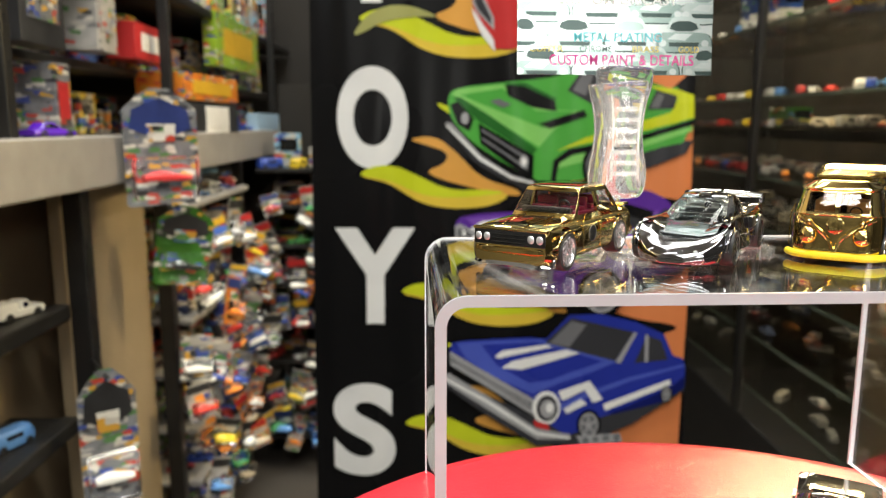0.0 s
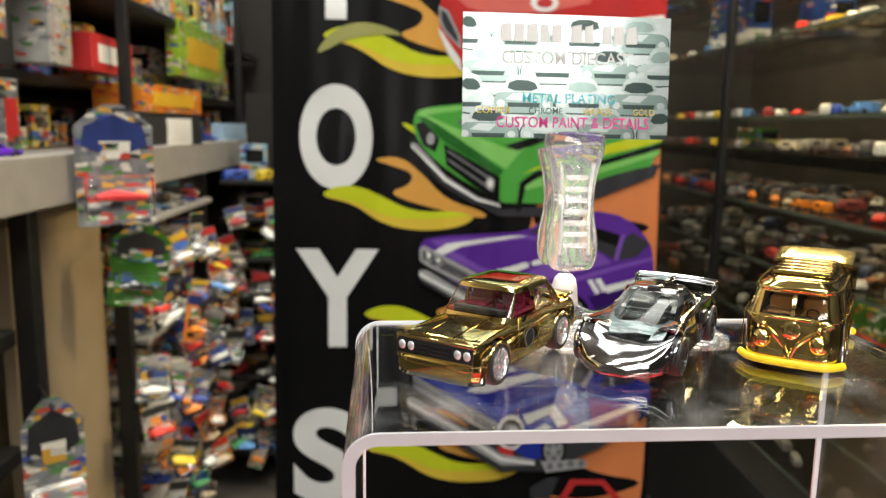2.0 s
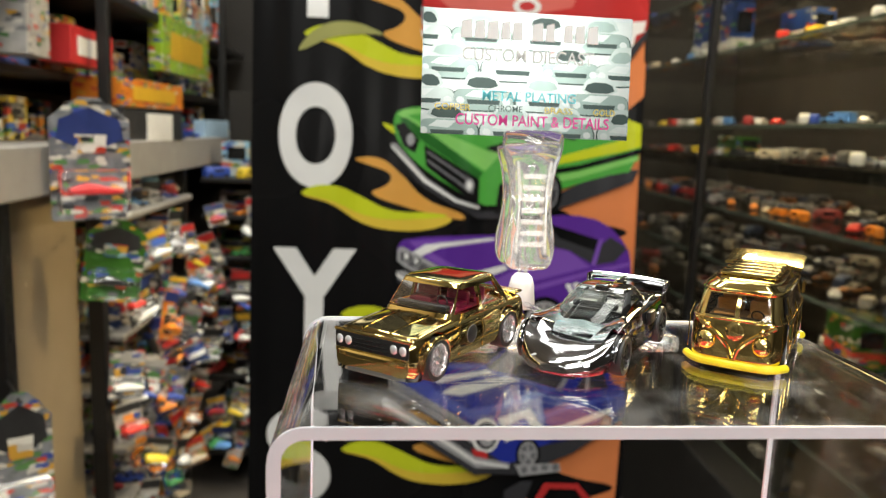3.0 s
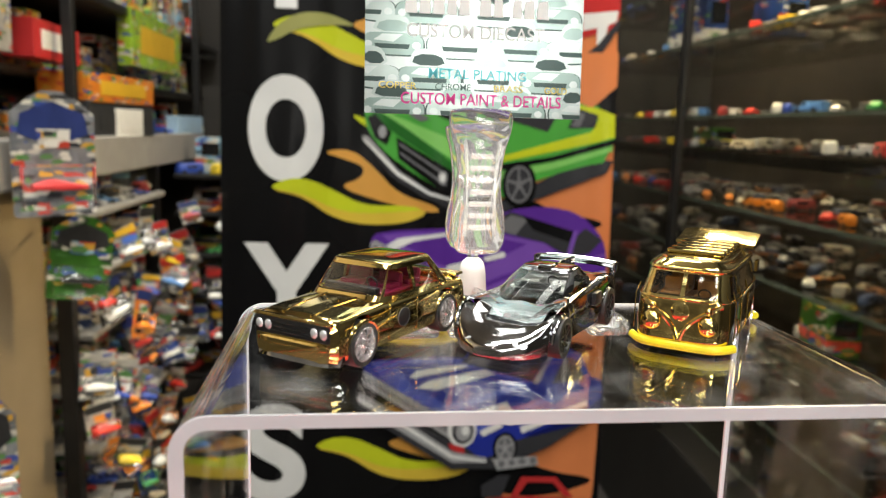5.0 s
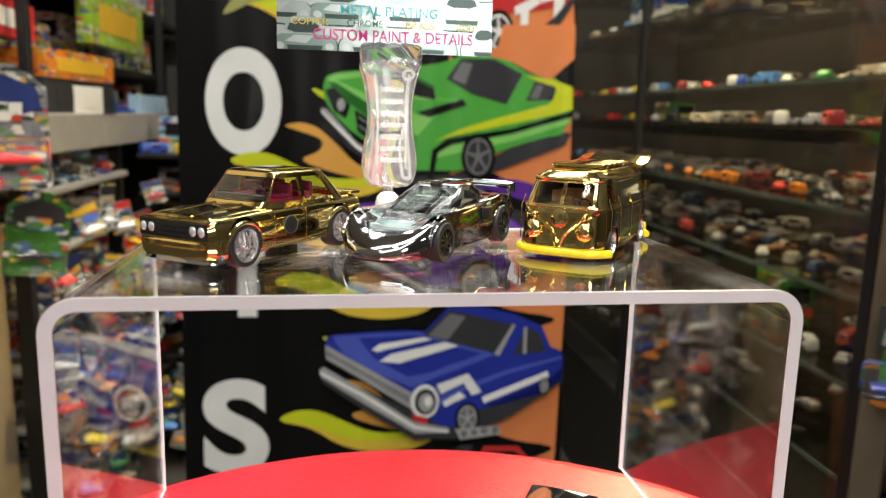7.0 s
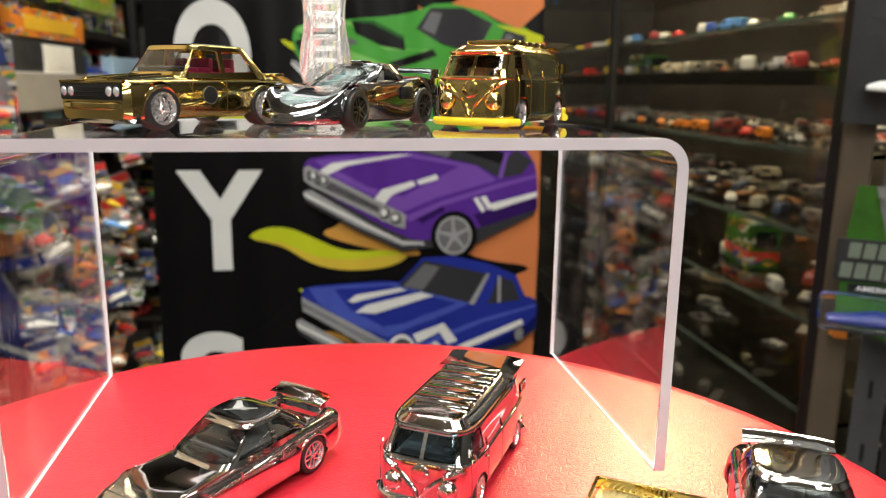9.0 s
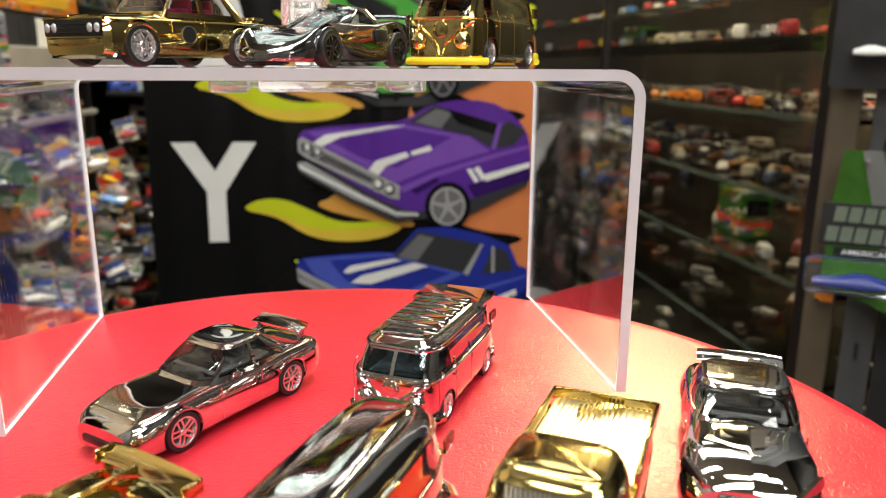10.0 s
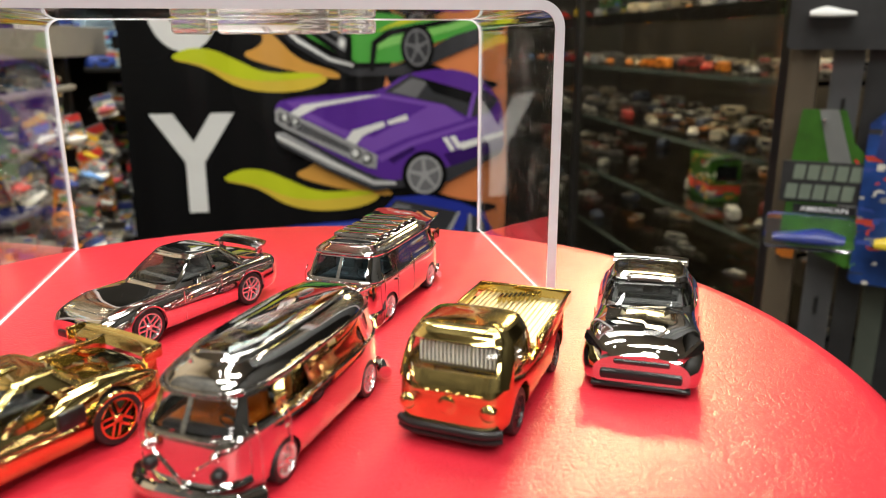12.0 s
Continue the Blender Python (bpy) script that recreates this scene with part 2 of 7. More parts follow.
def busy(m, scale, share_of, tints, stretch=(1, 1, 2.4)):
    """Overprint a surface with small patches of other inks, as on crowded packaging."""
    nt = m.node_tree
    b = nt.nodes["Principled BSDF"]
    src = b.inputs["Base Color"].links[0].from_socket
    tc, info = nt.nodes.new("ShaderNodeTexCoord"), nt.nodes.new("ShaderNodeObjectInfo")
    mp, v = nt.nodes.new("ShaderNodeMapping"), nt.nodes.new("ShaderNodeTexVoronoi")
    mp.inputs["Scale"].default_value = stretch
    v.distance = "CHEBYCHEV"
    v.inputs["Scale"].default_value = scale
    sh = nt.nodes.new("ShaderNodeVectorMath")
    nt.links.new(tc.outputs["Object"], mp.inputs["Vector"])
    nt.links.new(mp.outputs["Vector"], sh.inputs[0])
    nt.links.new(info.outputs["Random"], sh.inputs[1])
    nt.links.new(sh.outputs[0], v.inputs["Vector"])
    sep = nt.nodes.new("ShaderNodeSeparateColor")
    nt.links.new(v.outputs["Color"], sep.inputs[0])
    ramp = nt.nodes.new("ShaderNodeValToRGB")
    ramp.color_ramp.interpolation = "CONSTANT"
    while len(ramp.color_ramp.elements) < len(tints):
        ramp.color_ramp.elements.new(0.5)
    for k, c in enumerate(tints):
        ramp.color_ramp.elements[k].position, ramp.color_ramp.elements[k].color = k / len(tints), (*c, 1)
    less = nt.nodes.new("ShaderNodeMath")
    less.operation = "LESS_THAN"
    less.inputs[1].default_value = share_of
    mix = nt.nodes.new("ShaderNodeMixRGB")
    nt.links.new(sep.outputs[0], ramp.inputs["Fac"])
    nt.links.new(sep.outputs[1], less.inputs[0])
    nt.links.new(less.outputs[0], mix.inputs["Fac"])
    nt.links.new(src, mix.inputs[1])
    nt.links.new(ramp.outputs["Color"], mix.inputs[2])
    nt.links.new(mix.outputs[0], b.inputs["Base Color"])
    return m


PRINTS = [(0.03, 0.03, 0.035), (0.6, 0.57, 0.5), (0.45, 0.05, 0.03), (0.04, 0.07, 0.28), (0.55, 0.30, 0.04), (0.2, 0.2, 0.2), (0.08, 0.2, 0.06), (0.5, 0.47, 0.42)]
# the heap's tints have the cabinet's shade put into them too
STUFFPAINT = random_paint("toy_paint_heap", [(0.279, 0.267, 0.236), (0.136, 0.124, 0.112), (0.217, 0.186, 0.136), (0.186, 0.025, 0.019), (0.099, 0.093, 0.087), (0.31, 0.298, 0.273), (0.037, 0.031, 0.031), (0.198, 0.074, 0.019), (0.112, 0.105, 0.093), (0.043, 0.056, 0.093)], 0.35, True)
BOXES = random_paint("box_print", [(0.62, 0.05, 0.03), (0.72, 0.70, 0.65), (0.06, 0.14, 0.50), (0.76, 0.28, 0.04), (0.04, 0.04, 0.045), (0.68, 0.66, 0.60), (0.22, 0.45, 0.10), (0.62, 0.50, 0.08), (0.45, 0.44, 0.43), (0.25, 0.48, 0.65)], 0.3)
busy(BOXES, 45, 0.5, PRINTS)


# ---- mesh helpers ----
def part(name, bm, mat, parent=None, label="", smooth=35):
    """Link a bmesh as one mesh object under a thing."""
    me = bpy.data.meshes.new(name)
    bm.normal_update()
    bm.to_mesh(me)
    bm.free()
    for m in mat if isinstance(mat, (list, tuple)) else [mat]:
        me.materials.append(m)
    if smooth:
        me.shade_smooth()
        me.set_sharp_from_angle(angle=radians(smooth))
    ob = new(name, me)
    if parent is not None:
        ob.parent = parent
    if label:
        tagged(ob, label)
    return ob


def share(ob, parent, m, name=None):
    """Another object on the same mesh."""
    o = new(name or ob.name.split(".")[0], ob.data)
    o.parent = parent
    o.matrix_local = m
    if "label" in ob:
        tagged(o, ob["label"])
    for k in ob.children:
        share(k, o, k.matrix_local.copy())
    return o


def thing(name, m, label, category, group="", kind=""):
    ob = new(name)
    ob.empty_display_size = 0.01
    ob.matrix_world = m
    return tagged(ob, label, category, group, kind)


def box(bm, c, s, bevel=0.0, m=None, seg=2):
    r = bmesh.ops.create_cube(bm, size=1.0, matrix=(m or Matrix()) @ Matrix.Translation(c) @ Matrix.Diagonal((*s, 1)))
    if bevel:
        es = list({e for v in r["verts"] for e in v.link_edges})
        bmesh.ops.bevel(bm, geom=es, offset=bevel, segments=seg, profile=0.5, affect="EDGES", clamp_overlap=True)
    return bm


def boxes(*rows):
    bm = bmesh.new()
    for c, s, bv in rows:
        box(bm, c, s, bv)
    return bm


def cyl(bm, r1, r2, depth, m, seg=24, caps=True):
    bmesh.ops.create_cone(bm, cap_ends=caps, segments=seg, radius1=r1, radius2=r2, depth=depth, matrix=m)
    return bm


def lathe(profile, seg=32, m=None, bm=None):
    """Turn (radius, height) pairs about z."""
    bm = bm or bmesh.new()
    m = m or Matrix()
    rings = []
    for r, z in profile:
        if r < 1e-7:
            rings.append([bm.verts.new(m @ Vector((0, 0, z)))])
        else:
            rings.append([bm.verts.new(m @ Vector((r * math.cos(2 * math.pi * i / seg), r * math.sin(2 * math.pi * i / seg), z))) for i in range(seg)])
    for a, b in zip(rings, rings[1:]):
        for i in range(seg):
            j = (i + 1) % seg
            f = [a[i % len(a)], a[j % len(a)], b[j % len(b)], b[i % len(b)]]
            f = list(dict.fromkeys(f))
            if len(f) > 2:
                bm.faces.new(f)
    return bm


def tube(pts, r, seg=8, bm=None):
    """A round bar along points."""
    bm = bm or bmesh.new()
    pts = [Vector(p) for p in pts]
    rings = []
    for i, p in enumerate(pts):
        d = (pts[min(i + 1, len(pts) - 1)] - pts[max(i - 1, 0)]).normalized()
        q = d.to_track_quat("Z", "Y").to_matrix()
        rings.append([bm.verts.new(p + q @ Vector((r * math.cos(2 * math.pi * k / seg), r * math.sin(2 * math.pi * k / seg), 0))) for k in range(seg)])
    for a, b in zip(rings, rings[1:]):
        for k in range(seg):
            bm.faces.new((a[k], a[(k + 1) % seg], b[(k + 1) % seg], b[k]))
    bm.faces.new(rings[0][::-1])
    bm.faces.new(rings[-1])
    return bm


def rings_mesh(rings, caps=True, bm=None):
    """Skin closed rings of equal count."""
    bm = bm or bmesh.new()
    vs = [[bm.verts.new(p) for p in r] for r in rings]
    n = len(vs[0])
    for a, b in zip(vs, vs[1:]):
        for k in range(n):
            bm.faces.new((a[k], a[(k + 1) % n], b[(k + 1) % n], b[k]))
    if caps:
        bm.faces.new(vs[0][::-1])
        bm.faces.new(vs[-1])
    bmesh.ops.recalc_face_normals(bm, faces=bm.faces[:])
    return bm


def chaikin(pts, times=2, closed=False):
    for _ in range(times):
        out = [] if closed else [pts[0]]
        n = len(pts)
        for i in range(n if closed else n - 1):
            a, b = pts[i], pts[(i + 1) % n]
            out.append(tuple(0.75 * p + 0.25 * q for p, q in zip(a, b)))
            out.append(tuple(0.25 * p + 0.75 * q for p, q in zip(a, b)))
        if not closed:
            out.append(pts[-1])
        pts = out
    return pts


def pchip(xs, ys, x):
    """Smooth interpolation that does not overshoot."""
    xs, ys = np.array(xs, float), np.array(ys, float)
    h, d = np.diff(xs), np.diff(ys) / np.diff(xs)
    t = np.zeros(len(xs))
    t[0], t[-1] = d[0], d[-1]
    for i in range(1, len(xs) - 1):
        if d[i - 1] * d[i] > 0:
            w1, w2 = 2 * h[i] + h[i - 1], h[i] + 2 * h[i - 1]
            t[i] = (w1 + w2) / (w1 / d[i - 1] + w2 / d[i])
    k = np.clip(np.searchsorted(xs, x) - 1, 0, len(xs) - 2)
    s = (x - xs[k]) / h[k]
    return (2 * s**3 - 3 * s**2 + 1) * ys[k] + (s**3 - 2 * s**2 + s) * h[k] * t[k] + (-2 * s**3 + 3 * s**2) * ys[k + 1] + (s**3 - s**2) * h[k] * t[k + 1]


def flat(bm, outline, y=0.0, m=None, smooth=0):
    """One flat filled outline in x and z."""
    pts = chaikin(list(outline), smooth, True) if smooth else outline
    vs = [bm.verts.new((m or Matrix()) @ Vector((p[0], y, p[1]))) for p in pts]
    f = bm.faces.new(vs)
    f.normal_update()
    bmesh.ops.triangulate(bm, faces=[f])
    return bm


def slab(outline, depth, smooth=0, bevel=0.0):
    """An outline in x and z with thickness along y, front at y = 0."""
    pts = chaikin(list(outline), smooth, True) if smooth else outline
    bm = bmesh.new()
    f = bm.faces.new([bm.verts.new((p[0], 0, p[1])) for p in pts])
    r = bmesh.ops.extrude_face_region(bm, geom=[f])
    bmesh.ops.translate(bm, verts=[v for v in r["geom"] if isinstance(v, bmesh.types.BMVert)], vec=(0, depth, 0))
    bmesh.ops.recalc_face_normals(bm, faces=bm.faces[:])
    if bevel:
        es = [e for e in bm.edges if len(e.link_faces) == 2 and e.calc_face_angle(0) > 0.8]
        bmesh.ops.bevel(bm, geom=es, offset=bevel, segments=2, profile=0.5, affect="EDGES", clamp_overlap=True)
    return bm


def lettering(text, width, height, mat, parent, m, bold=0.0, name="lettering", depth=0.0, shear=0.0):
    """Words in the built-in font, fitted to a width and height, standing in x and z."""
    cu = bpy.data.curves.new("text", "FONT")
    cu.body, cu.align_x, cu.align_y, cu.offset, cu.extrude, cu.shear = text, "LEFT", "BOTTOM", bold, depth, shear
    ob = bpy.data.objects.new("text", cu)
    scene.collection.objects.link(ob)
    bpy.context.view_layer.update()
    me = bpy.data.meshes.new_from_object(ob.evaluated_get(bpy.context.evaluated_depsgraph_get()))
    bpy.data.objects.remove(ob)
    bpy.data.curves.remove(cu)
    co = np.empty(len(me.vertices) * 3)
    me.vertices.foreach_get("co", co)
    co = co.reshape(-1, 3)
    lo, hi = co.min(0), co.max(0)
    out = np.zeros_like(co)
    out[:, 0] = ((co[:, 0] - lo[0]) / (hi[0] - lo[0]) - 0.5) * width
    out[:, 2] = (co[:, 1] - lo[1]) / (hi[1] - lo[1]) * height
    out[:, 1] = -co[:, 2]
    me.vertices.foreach_set("co", out.ravel())
    me.materials.clear()
    me.materials.append(mat)
    o = new(name, me)
    o.parent = parent
    o.matrix_local = m
    return o


# ---- room ----
def shell(name, c, s, mat, label):
    return tagged(part(name, boxes((c, s, 0)), mat, smooth=0), label, "room", kind="structure")


shell("floor", (0.2, 0.4, -0.05), (3.2, 5.2, 0.1), FLOORTILE, "grey-brown tiled shop floor")
shell("ceiling", (0.2, 0.4, 2.55), (3.2, 5.2, 0.1), CEIL, "off-white ceiling boards of the shop")
shell("wall_west", (-0.90, 1.625, 1.25), (0.1, 2.75, 2.5), TANWALL, "tan board wall behind the shelving")
shell("wall_west_2", (-0.90, -0.975, 1.25), (0.1, 2.45, 2.5), MIDWALL, "dull brown wall of the shop beside the aisle")
shell("wall_east", (1.45, 0.4, 1.25), (0.1, 5.2, 2.5), DARKWALL, "dark wall behind the glass cabinet")
shell("wall_north", (0.275, 2.75, 1.25), (2.25, 0.1, 2.5), DARKWALL, "dark end wall of the shop aisle")
shell("wall_south", (0.275, -2.15, 1.25), (2.25, 0.1, 2.5), MIDWALL, "dull wall at the far side of the shop")


def ceiling_light(x, y, w, h):
    t = thing("ceiling_light", pose(x, y, 2.5), "white ceiling light with a long bright diffuser", "light", "ceiling lights")
    part("frame", boxes(((0, h / 2 + 0.01, -0.03), (w + 0.04, 0.02, 0.06), 0.003), ((0, -h / 2 - 0.01, -0.03), (w + 0.04, 0.02, 0.06), 0.003), ((w / 2 + 0.01, 0, -0.03), (0.02, h, 0.06), 0.003), ((-w / 2 - 0.01, 0, -0.03), (0.02, h, 0.06), 0.003)), WHITE, t)
    part("backing", boxes(((0, 0, -0.01), (w, h, 0.018), 0)), WHITE, t)


for lx, ly, lw, lh in LAMPS:
    ceiling_light(lx, ly, lw, lh)



def ceiling_spot(x, y):
    t = thing("ceiling_spotlight", pose(x, y, 2.5), "small round ceiling spotlight with a bright lens", "light", "ceiling spotlights")
    part("housing", lathe([(0, 0), (0.045, 0), (0.045, -0.07), (0.03, -0.075), (0.028, -0.06), (0, -0.058)], 20), BLACKSTEEL, t)
    part("lens", lathe([(0, -0.0625), (0.026, -0.0625), (0.024, -0.066), (0, -0.068)], 16), SPOTGLOW, t, "glowing lens")


for lx, ly in SPOTS_UP:
    ceiling_spot(lx, ly)

# ---- stool ----
SX, SY, SR = 0.1600, 0.2150, 0.1645
stool = thing("bar_stool", pose(SX, SY, 0), "round bar stool with a glossy red grained vinyl cushion", "stool")
prof = [(0, TOP), (SR * 0.5, TOP), (SR - 0.010, TOP), (SR - 0.005, TOP - 0.0006), (SR - 0.0015, TOP - 0.003), (SR, TOP - 0.008), (SR - 0.001, TOP - 0.045), (SR - 0.006, TOP - 0.052), (0, TOP - 0.052)]
part("cushion", lathe(prof, 96), REDVINYL, stool, smooth=60)
part("seat_band", lathe([(SR - 0.012, TOP - 0.0522), (SR - 0.001, TOP - 0.0522), (SR - 0.001, TOP - 0.08), (SR - 0.012, TOP - 0.08), (SR - 0.012, TOP - 0.0522)], 64), CHROME, stool)
part("foot_ring", lathe([(0.17 + 0.008 * math.cos(a), 0.22 + 0.008 * math.sin(a)) for a in [k * math.pi / 6 for k in range(13)]], 48), CHROME, stool)
for k in range(4):
    a = math.pi / 4 + k * math.pi / 2
    part("leg", tube([(0.11 * math.cos(a), 0.11 * math.sin(a), TOP - 0.0525), (0.21 * math.cos(a), 0.21 * math.sin(a), 0.001)], 0.011, 12), CHROME, stool)

# ---- clear riser ----
RW, RD, RH, RT, RB = 0.1806, 0.0992, DECK - TOP, 0.0031, 0.0085
RPOSE = pose(0.1637, 0.2986, TOP, 0, 0, 1.9)


def u_sheet():
    """Points of the bent sheet, outer and inner, in x and z from the left foot over the top to the right foot."""
    outer, inner = [(-RW / 2, 0.0)], [(-RW / 2 + RT, 0.0)]
    for cx, a0 in ((-RW / 2 + RB, 180), (RW / 2 - RB, 90)):
        for k in range(9):
            a = radians(a0 - k * 90 / 8)
            outer.append((cx + RB * math.cos(a), RH - RB + RB * math.sin(a)))
            inner.append((cx + (RB - RT) * math.cos(a), RH - RB + (RB - RT) * math.sin(a)))
    return outer + [(RW / 2, 0.0)], inner + [(RW / 2 - RT, 0.0)]


def build_riser():
    t = thing("acrylic_riser", RPOSE, "clear acrylic bent display riser with scratched faces", "display riser")
    o, n = u_sheet()
    E = 0.0006
    bm = bmesh.new()
    grid = [[bm.verts.new((p[0], y, p[1])) for p in row] for row in (o, n) for y in (-RD / 2 + E, RD / 2 - E)]
    of, ob_, nf, nb = grid
    k = len(o)
    for i in range(k - 1):
        bm.faces.new((of[i], of[i + 1], ob_[i + 1], ob_[i]))
        bm.faces.new((nf[i], nb[i], nb[i + 1], nf[i + 1]))
        bm.faces.new((of[i], nf[i], nf[i + 1], of[i + 1]))
        bm.faces.new((ob_[i], ob_[i + 1], nb[i + 1], nb[i]))
    for i in (0, k - 1):
        bm.faces.new((of[i], ob_[i], nb[i], nf[i]))
    bmesh.ops.recalc_face_normals(bm, faces=bm.faces[:])
    s = part("sheet", bm, ACRYLIC, t, smooth=25)
    s.visible_shadow = False
    for name, ya, yb in (("front_edge", -RD / 2 - 0.0002, -RD / 2 + E * 0.5), ("back_edge", RD / 2 - E - 0.0002, RD / 2 + 0.0002)):
        bm = bmesh.new()
        if name == "back_edge":
            g = [(RT / 0.0031) * 0.0003 / math.hypot(p[0] - q[0], p[1] - q[1]) for p, q in zip(o, n)]
            o, n = [(p[0] + (p[0] - q[0]) * u, p[1] + (p[1] - q[1]) * u) for p, q, u in zip(o, n, g)], [(q[0] - (p[0] - q[0]) * u, q[1] - (p[1] - q[1]) * u) for p, q, u in zip(o, n, g)]
        rings = [[(o[i][0], ya, o[i][1]), (o[i][0], yb, o[i][1]), (n[i][0], yb, n[i][1]), (n[i][0], ya, n[i][1])] for i in range(k)]
        e = part(name, rings_mesh(rings, bm=bm), FROST, t, "bright saw-cut sheet edge", smooth=25)
        e.visible_shadow = False
    for sx in (-1, 1):
        e = part("foot_edge", boxes(((sx * (RW / 2 - RT / 2), 0, 0.0002), (RT, RD - 0.002, 0.0003), 0)), FROST, t, "bright saw-cut sheet edge", 0)
        e.visible_shadow = False
    return t


build_riser()


# ---- plated toy cars: x ahead, y to the car's left, millimetres turned into metres ----
MM = 0.001


def lower_loft(keys, n=40, soft=2):
    """Closed body skin through stations of (x, bottom half width, bottom, half width, widest height, top half width, shoulder, crown)."""
    keys = sorted(keys)
    cols = list(zip(*keys))
    xs = np.linspace(keys[0][0], keys[-1][0], n)
    vals = [pchip(cols[0], c, xs) for c in cols[1:]]
    rings = []
    for i, x in enumerate(xs):
        hb, zl, hw, zm, ht, zt, zc = (v[i] for v in vals)
        end = 0.93 if i in (0, n - 1) else 1.0
        half = chaikin([(0.0, zl), (hb, zl), (hw, zl + 0.35 * (zm - zl)), (hw, zm), (ht, zt), (ht * 0.55, zt + 0.8 * (zc - zt)), (0.0, zc)], soft)
        zmid = 0.5 * (zl + zc)
        pts = [(y * end, zmid + (z - zmid) * end) for y, z in half]
        ring = [(x * MM, y * MM, z * MM) for y, z in pts] + [(x * MM, -y * MM, z * MM) for y, z in pts[-2:0:-1]]
        rings.append(ring)
    return rings_mesh(rings)


def facet_loft(stations, sub=3):
    """Closed faceted skin through stations of (x, bottom half width, bottom, then pairs of y and z up to the crown height)."""
    xs = [r[0] for r in stations]
    cols = [[r[k] for r in stations] for k in range(1, len(stations[0]))]
    rings = []
    for i in range((len(xs) - 1) * sub + 1):
        k, f = min(i // sub, len(xs) - 2), (i - min(i // sub, len(xs) - 2) * sub) / sub
        x = xs[k] + (xs[k + 1] - xs[k]) * f
        v = [c[k] + (c[k + 1] - c[k]) * f for c in cols]
        half = [(0.0, v[1]), (v[0], v[1])] + [(v[j], v[j + 1]) for j in range(2, len(v) - 1, 2)] + [(0.0, v[-1])]
        rings.append([(x * MM, y * MM, z * MM) for y, z in half] + [(x * MM, -y * MM, z * MM) for y, z in half[-2:0:-1]])
    bm = rings_mesh(rings)
    es = [e for e in bm.edges if len(e.link_faces) == 2 and e.calc_face_angle(0) > 0.30]
    bmesh.ops.bevel(bm, geom=es, offset=0.00028, segments=2, profile=0.5, affect="EDGES", clamp_overlap=True)
    return bm


def plan_ring(xf, xr, b, z, e=5.0, n=56):
    xc, a = 0.5 * (xf + xr), 0.5 * (xf - xr)
    out = []
    for k in range(n):
        t = 2 * math.pi * (k + 0.5) / n
        c, s = math.cos(t), math.sin(t)
        out.append(((xc + a * math.copysign(abs(c) ** (2 / e), c)) * MM, b * math.copysign(abs(s) ** (2 / e), s) * MM, z * MM))
    return out


def shape_at(levels, z):
    zs = [v[0] for v in levels]
    return [float(pchip(zs, [v[k] for v in levels], np.array([z]))[0]) for k in (1, 2, 3)]


def plan_loft(levels, e=5.0, dome=1.0, n=14, bm=None):
    """Closed skin through plan outlines at levels of (height, front, rear, half width), with a slightly domed top."""
    zs = np.linspace(levels[0][0], levels[-1][0], n)
    rings = [plan_ring(*shape_at(levels, z)[:2], shape_at(levels, z)[2], z, e) for z in zs]
    xf, xr, b = shape_at(levels, zs[-1])
    for s, up in ((0.985, 0.25), (0.95, 0.45), (0.85, 0.66), (0.6, 0.88), (0.3, 0.98), (0.06, 1.0)):
        xc, a = 0.5 * (xf + xr), 0.5 * (xf - xr)
        rings.append(plan_ring(xc + a * s, xc - a * s, b * s, zs[-1] + dome * up, e))
    return rings_mesh(rings, bm=bm)


def pane(levels, side, lo, hi, z0, z1, e=5.0, out=-0.2, nu=10, nv=5, taper=(0.0, 0.0), inner=-0.5, bm=None):
    """A window that follows the cabin's skin. side: front, rear (lo, hi along y) or left, right (along x)."""
    bm = bmesh.new() if bm is None else bm
    face, back = [], []
    for j in range(nv):
        v = j / (nv - 1)
        z = z0 + (z1 - z0) * v
        xf, xr, b = shape_at(levels, z)
        xc, a = 0.5 * (xf + xr), 0.5 * (xf - xr)
        l2, h2 = lo + taper[0] * v, hi + taper[1] * v
        for row, d in ((face, out), (back, inner)):
            r = []
            for i in range(nu):
                u = l2 + (h2 - l2) * i / (nu - 1)
                if side in ("front", "rear"):
                    x = a * max(0.0, 1 - min(1, abs(u) / b) ** e) ** (1 / e)
                    p = (xc + (x + d) * (1 if side == "front" else -1), u, z)
                else:
                    y = b * max(0.0, 1 - min(1, abs(u - xc) / a) ** e) ** (1 / e)
                    p = (u, (y + d) * (1 if side == "left" else -1), z)
                r.append(bm.verts.new(tuple(c * MM for c in p)))
            row.append(r)
    for j in range(nv - 1):
        for i in range(nu - 1):
            bm.faces.new((face[j][i], face[j][i + 1], face[j + 1][i + 1], face[j + 1][i]))
            bm.faces.new((back[j][i], back[j + 1][i], back[j + 1][i + 1], back[j][i + 1]))
    rim = [face[0][i] for i in range(nu)] + [face[j][-1] for j in range(1, nv)] + [face[-1][i] for i in range(nu - 2, -1, -1)] + [face[j][0] for j in range(nv - 2, 0, -1)]
    rim2 = [back[0][i] for i in range(nu)] + [back[j][-1] for j in range(1, nv)] + [back[-1][i] for i in range(nu - 2, -1, -1)] + [back[j][0] for j in range(nv - 2, 0, -1)]
    for i in range(len(rim)):
        k = (i + 1) % len(rim)
        bm.faces.new((rim[i], rim[k], rim2[k], rim2[i]))
    bmesh.ops.recalc_face_normals(bm, faces=bm.faces[:])
    return bm


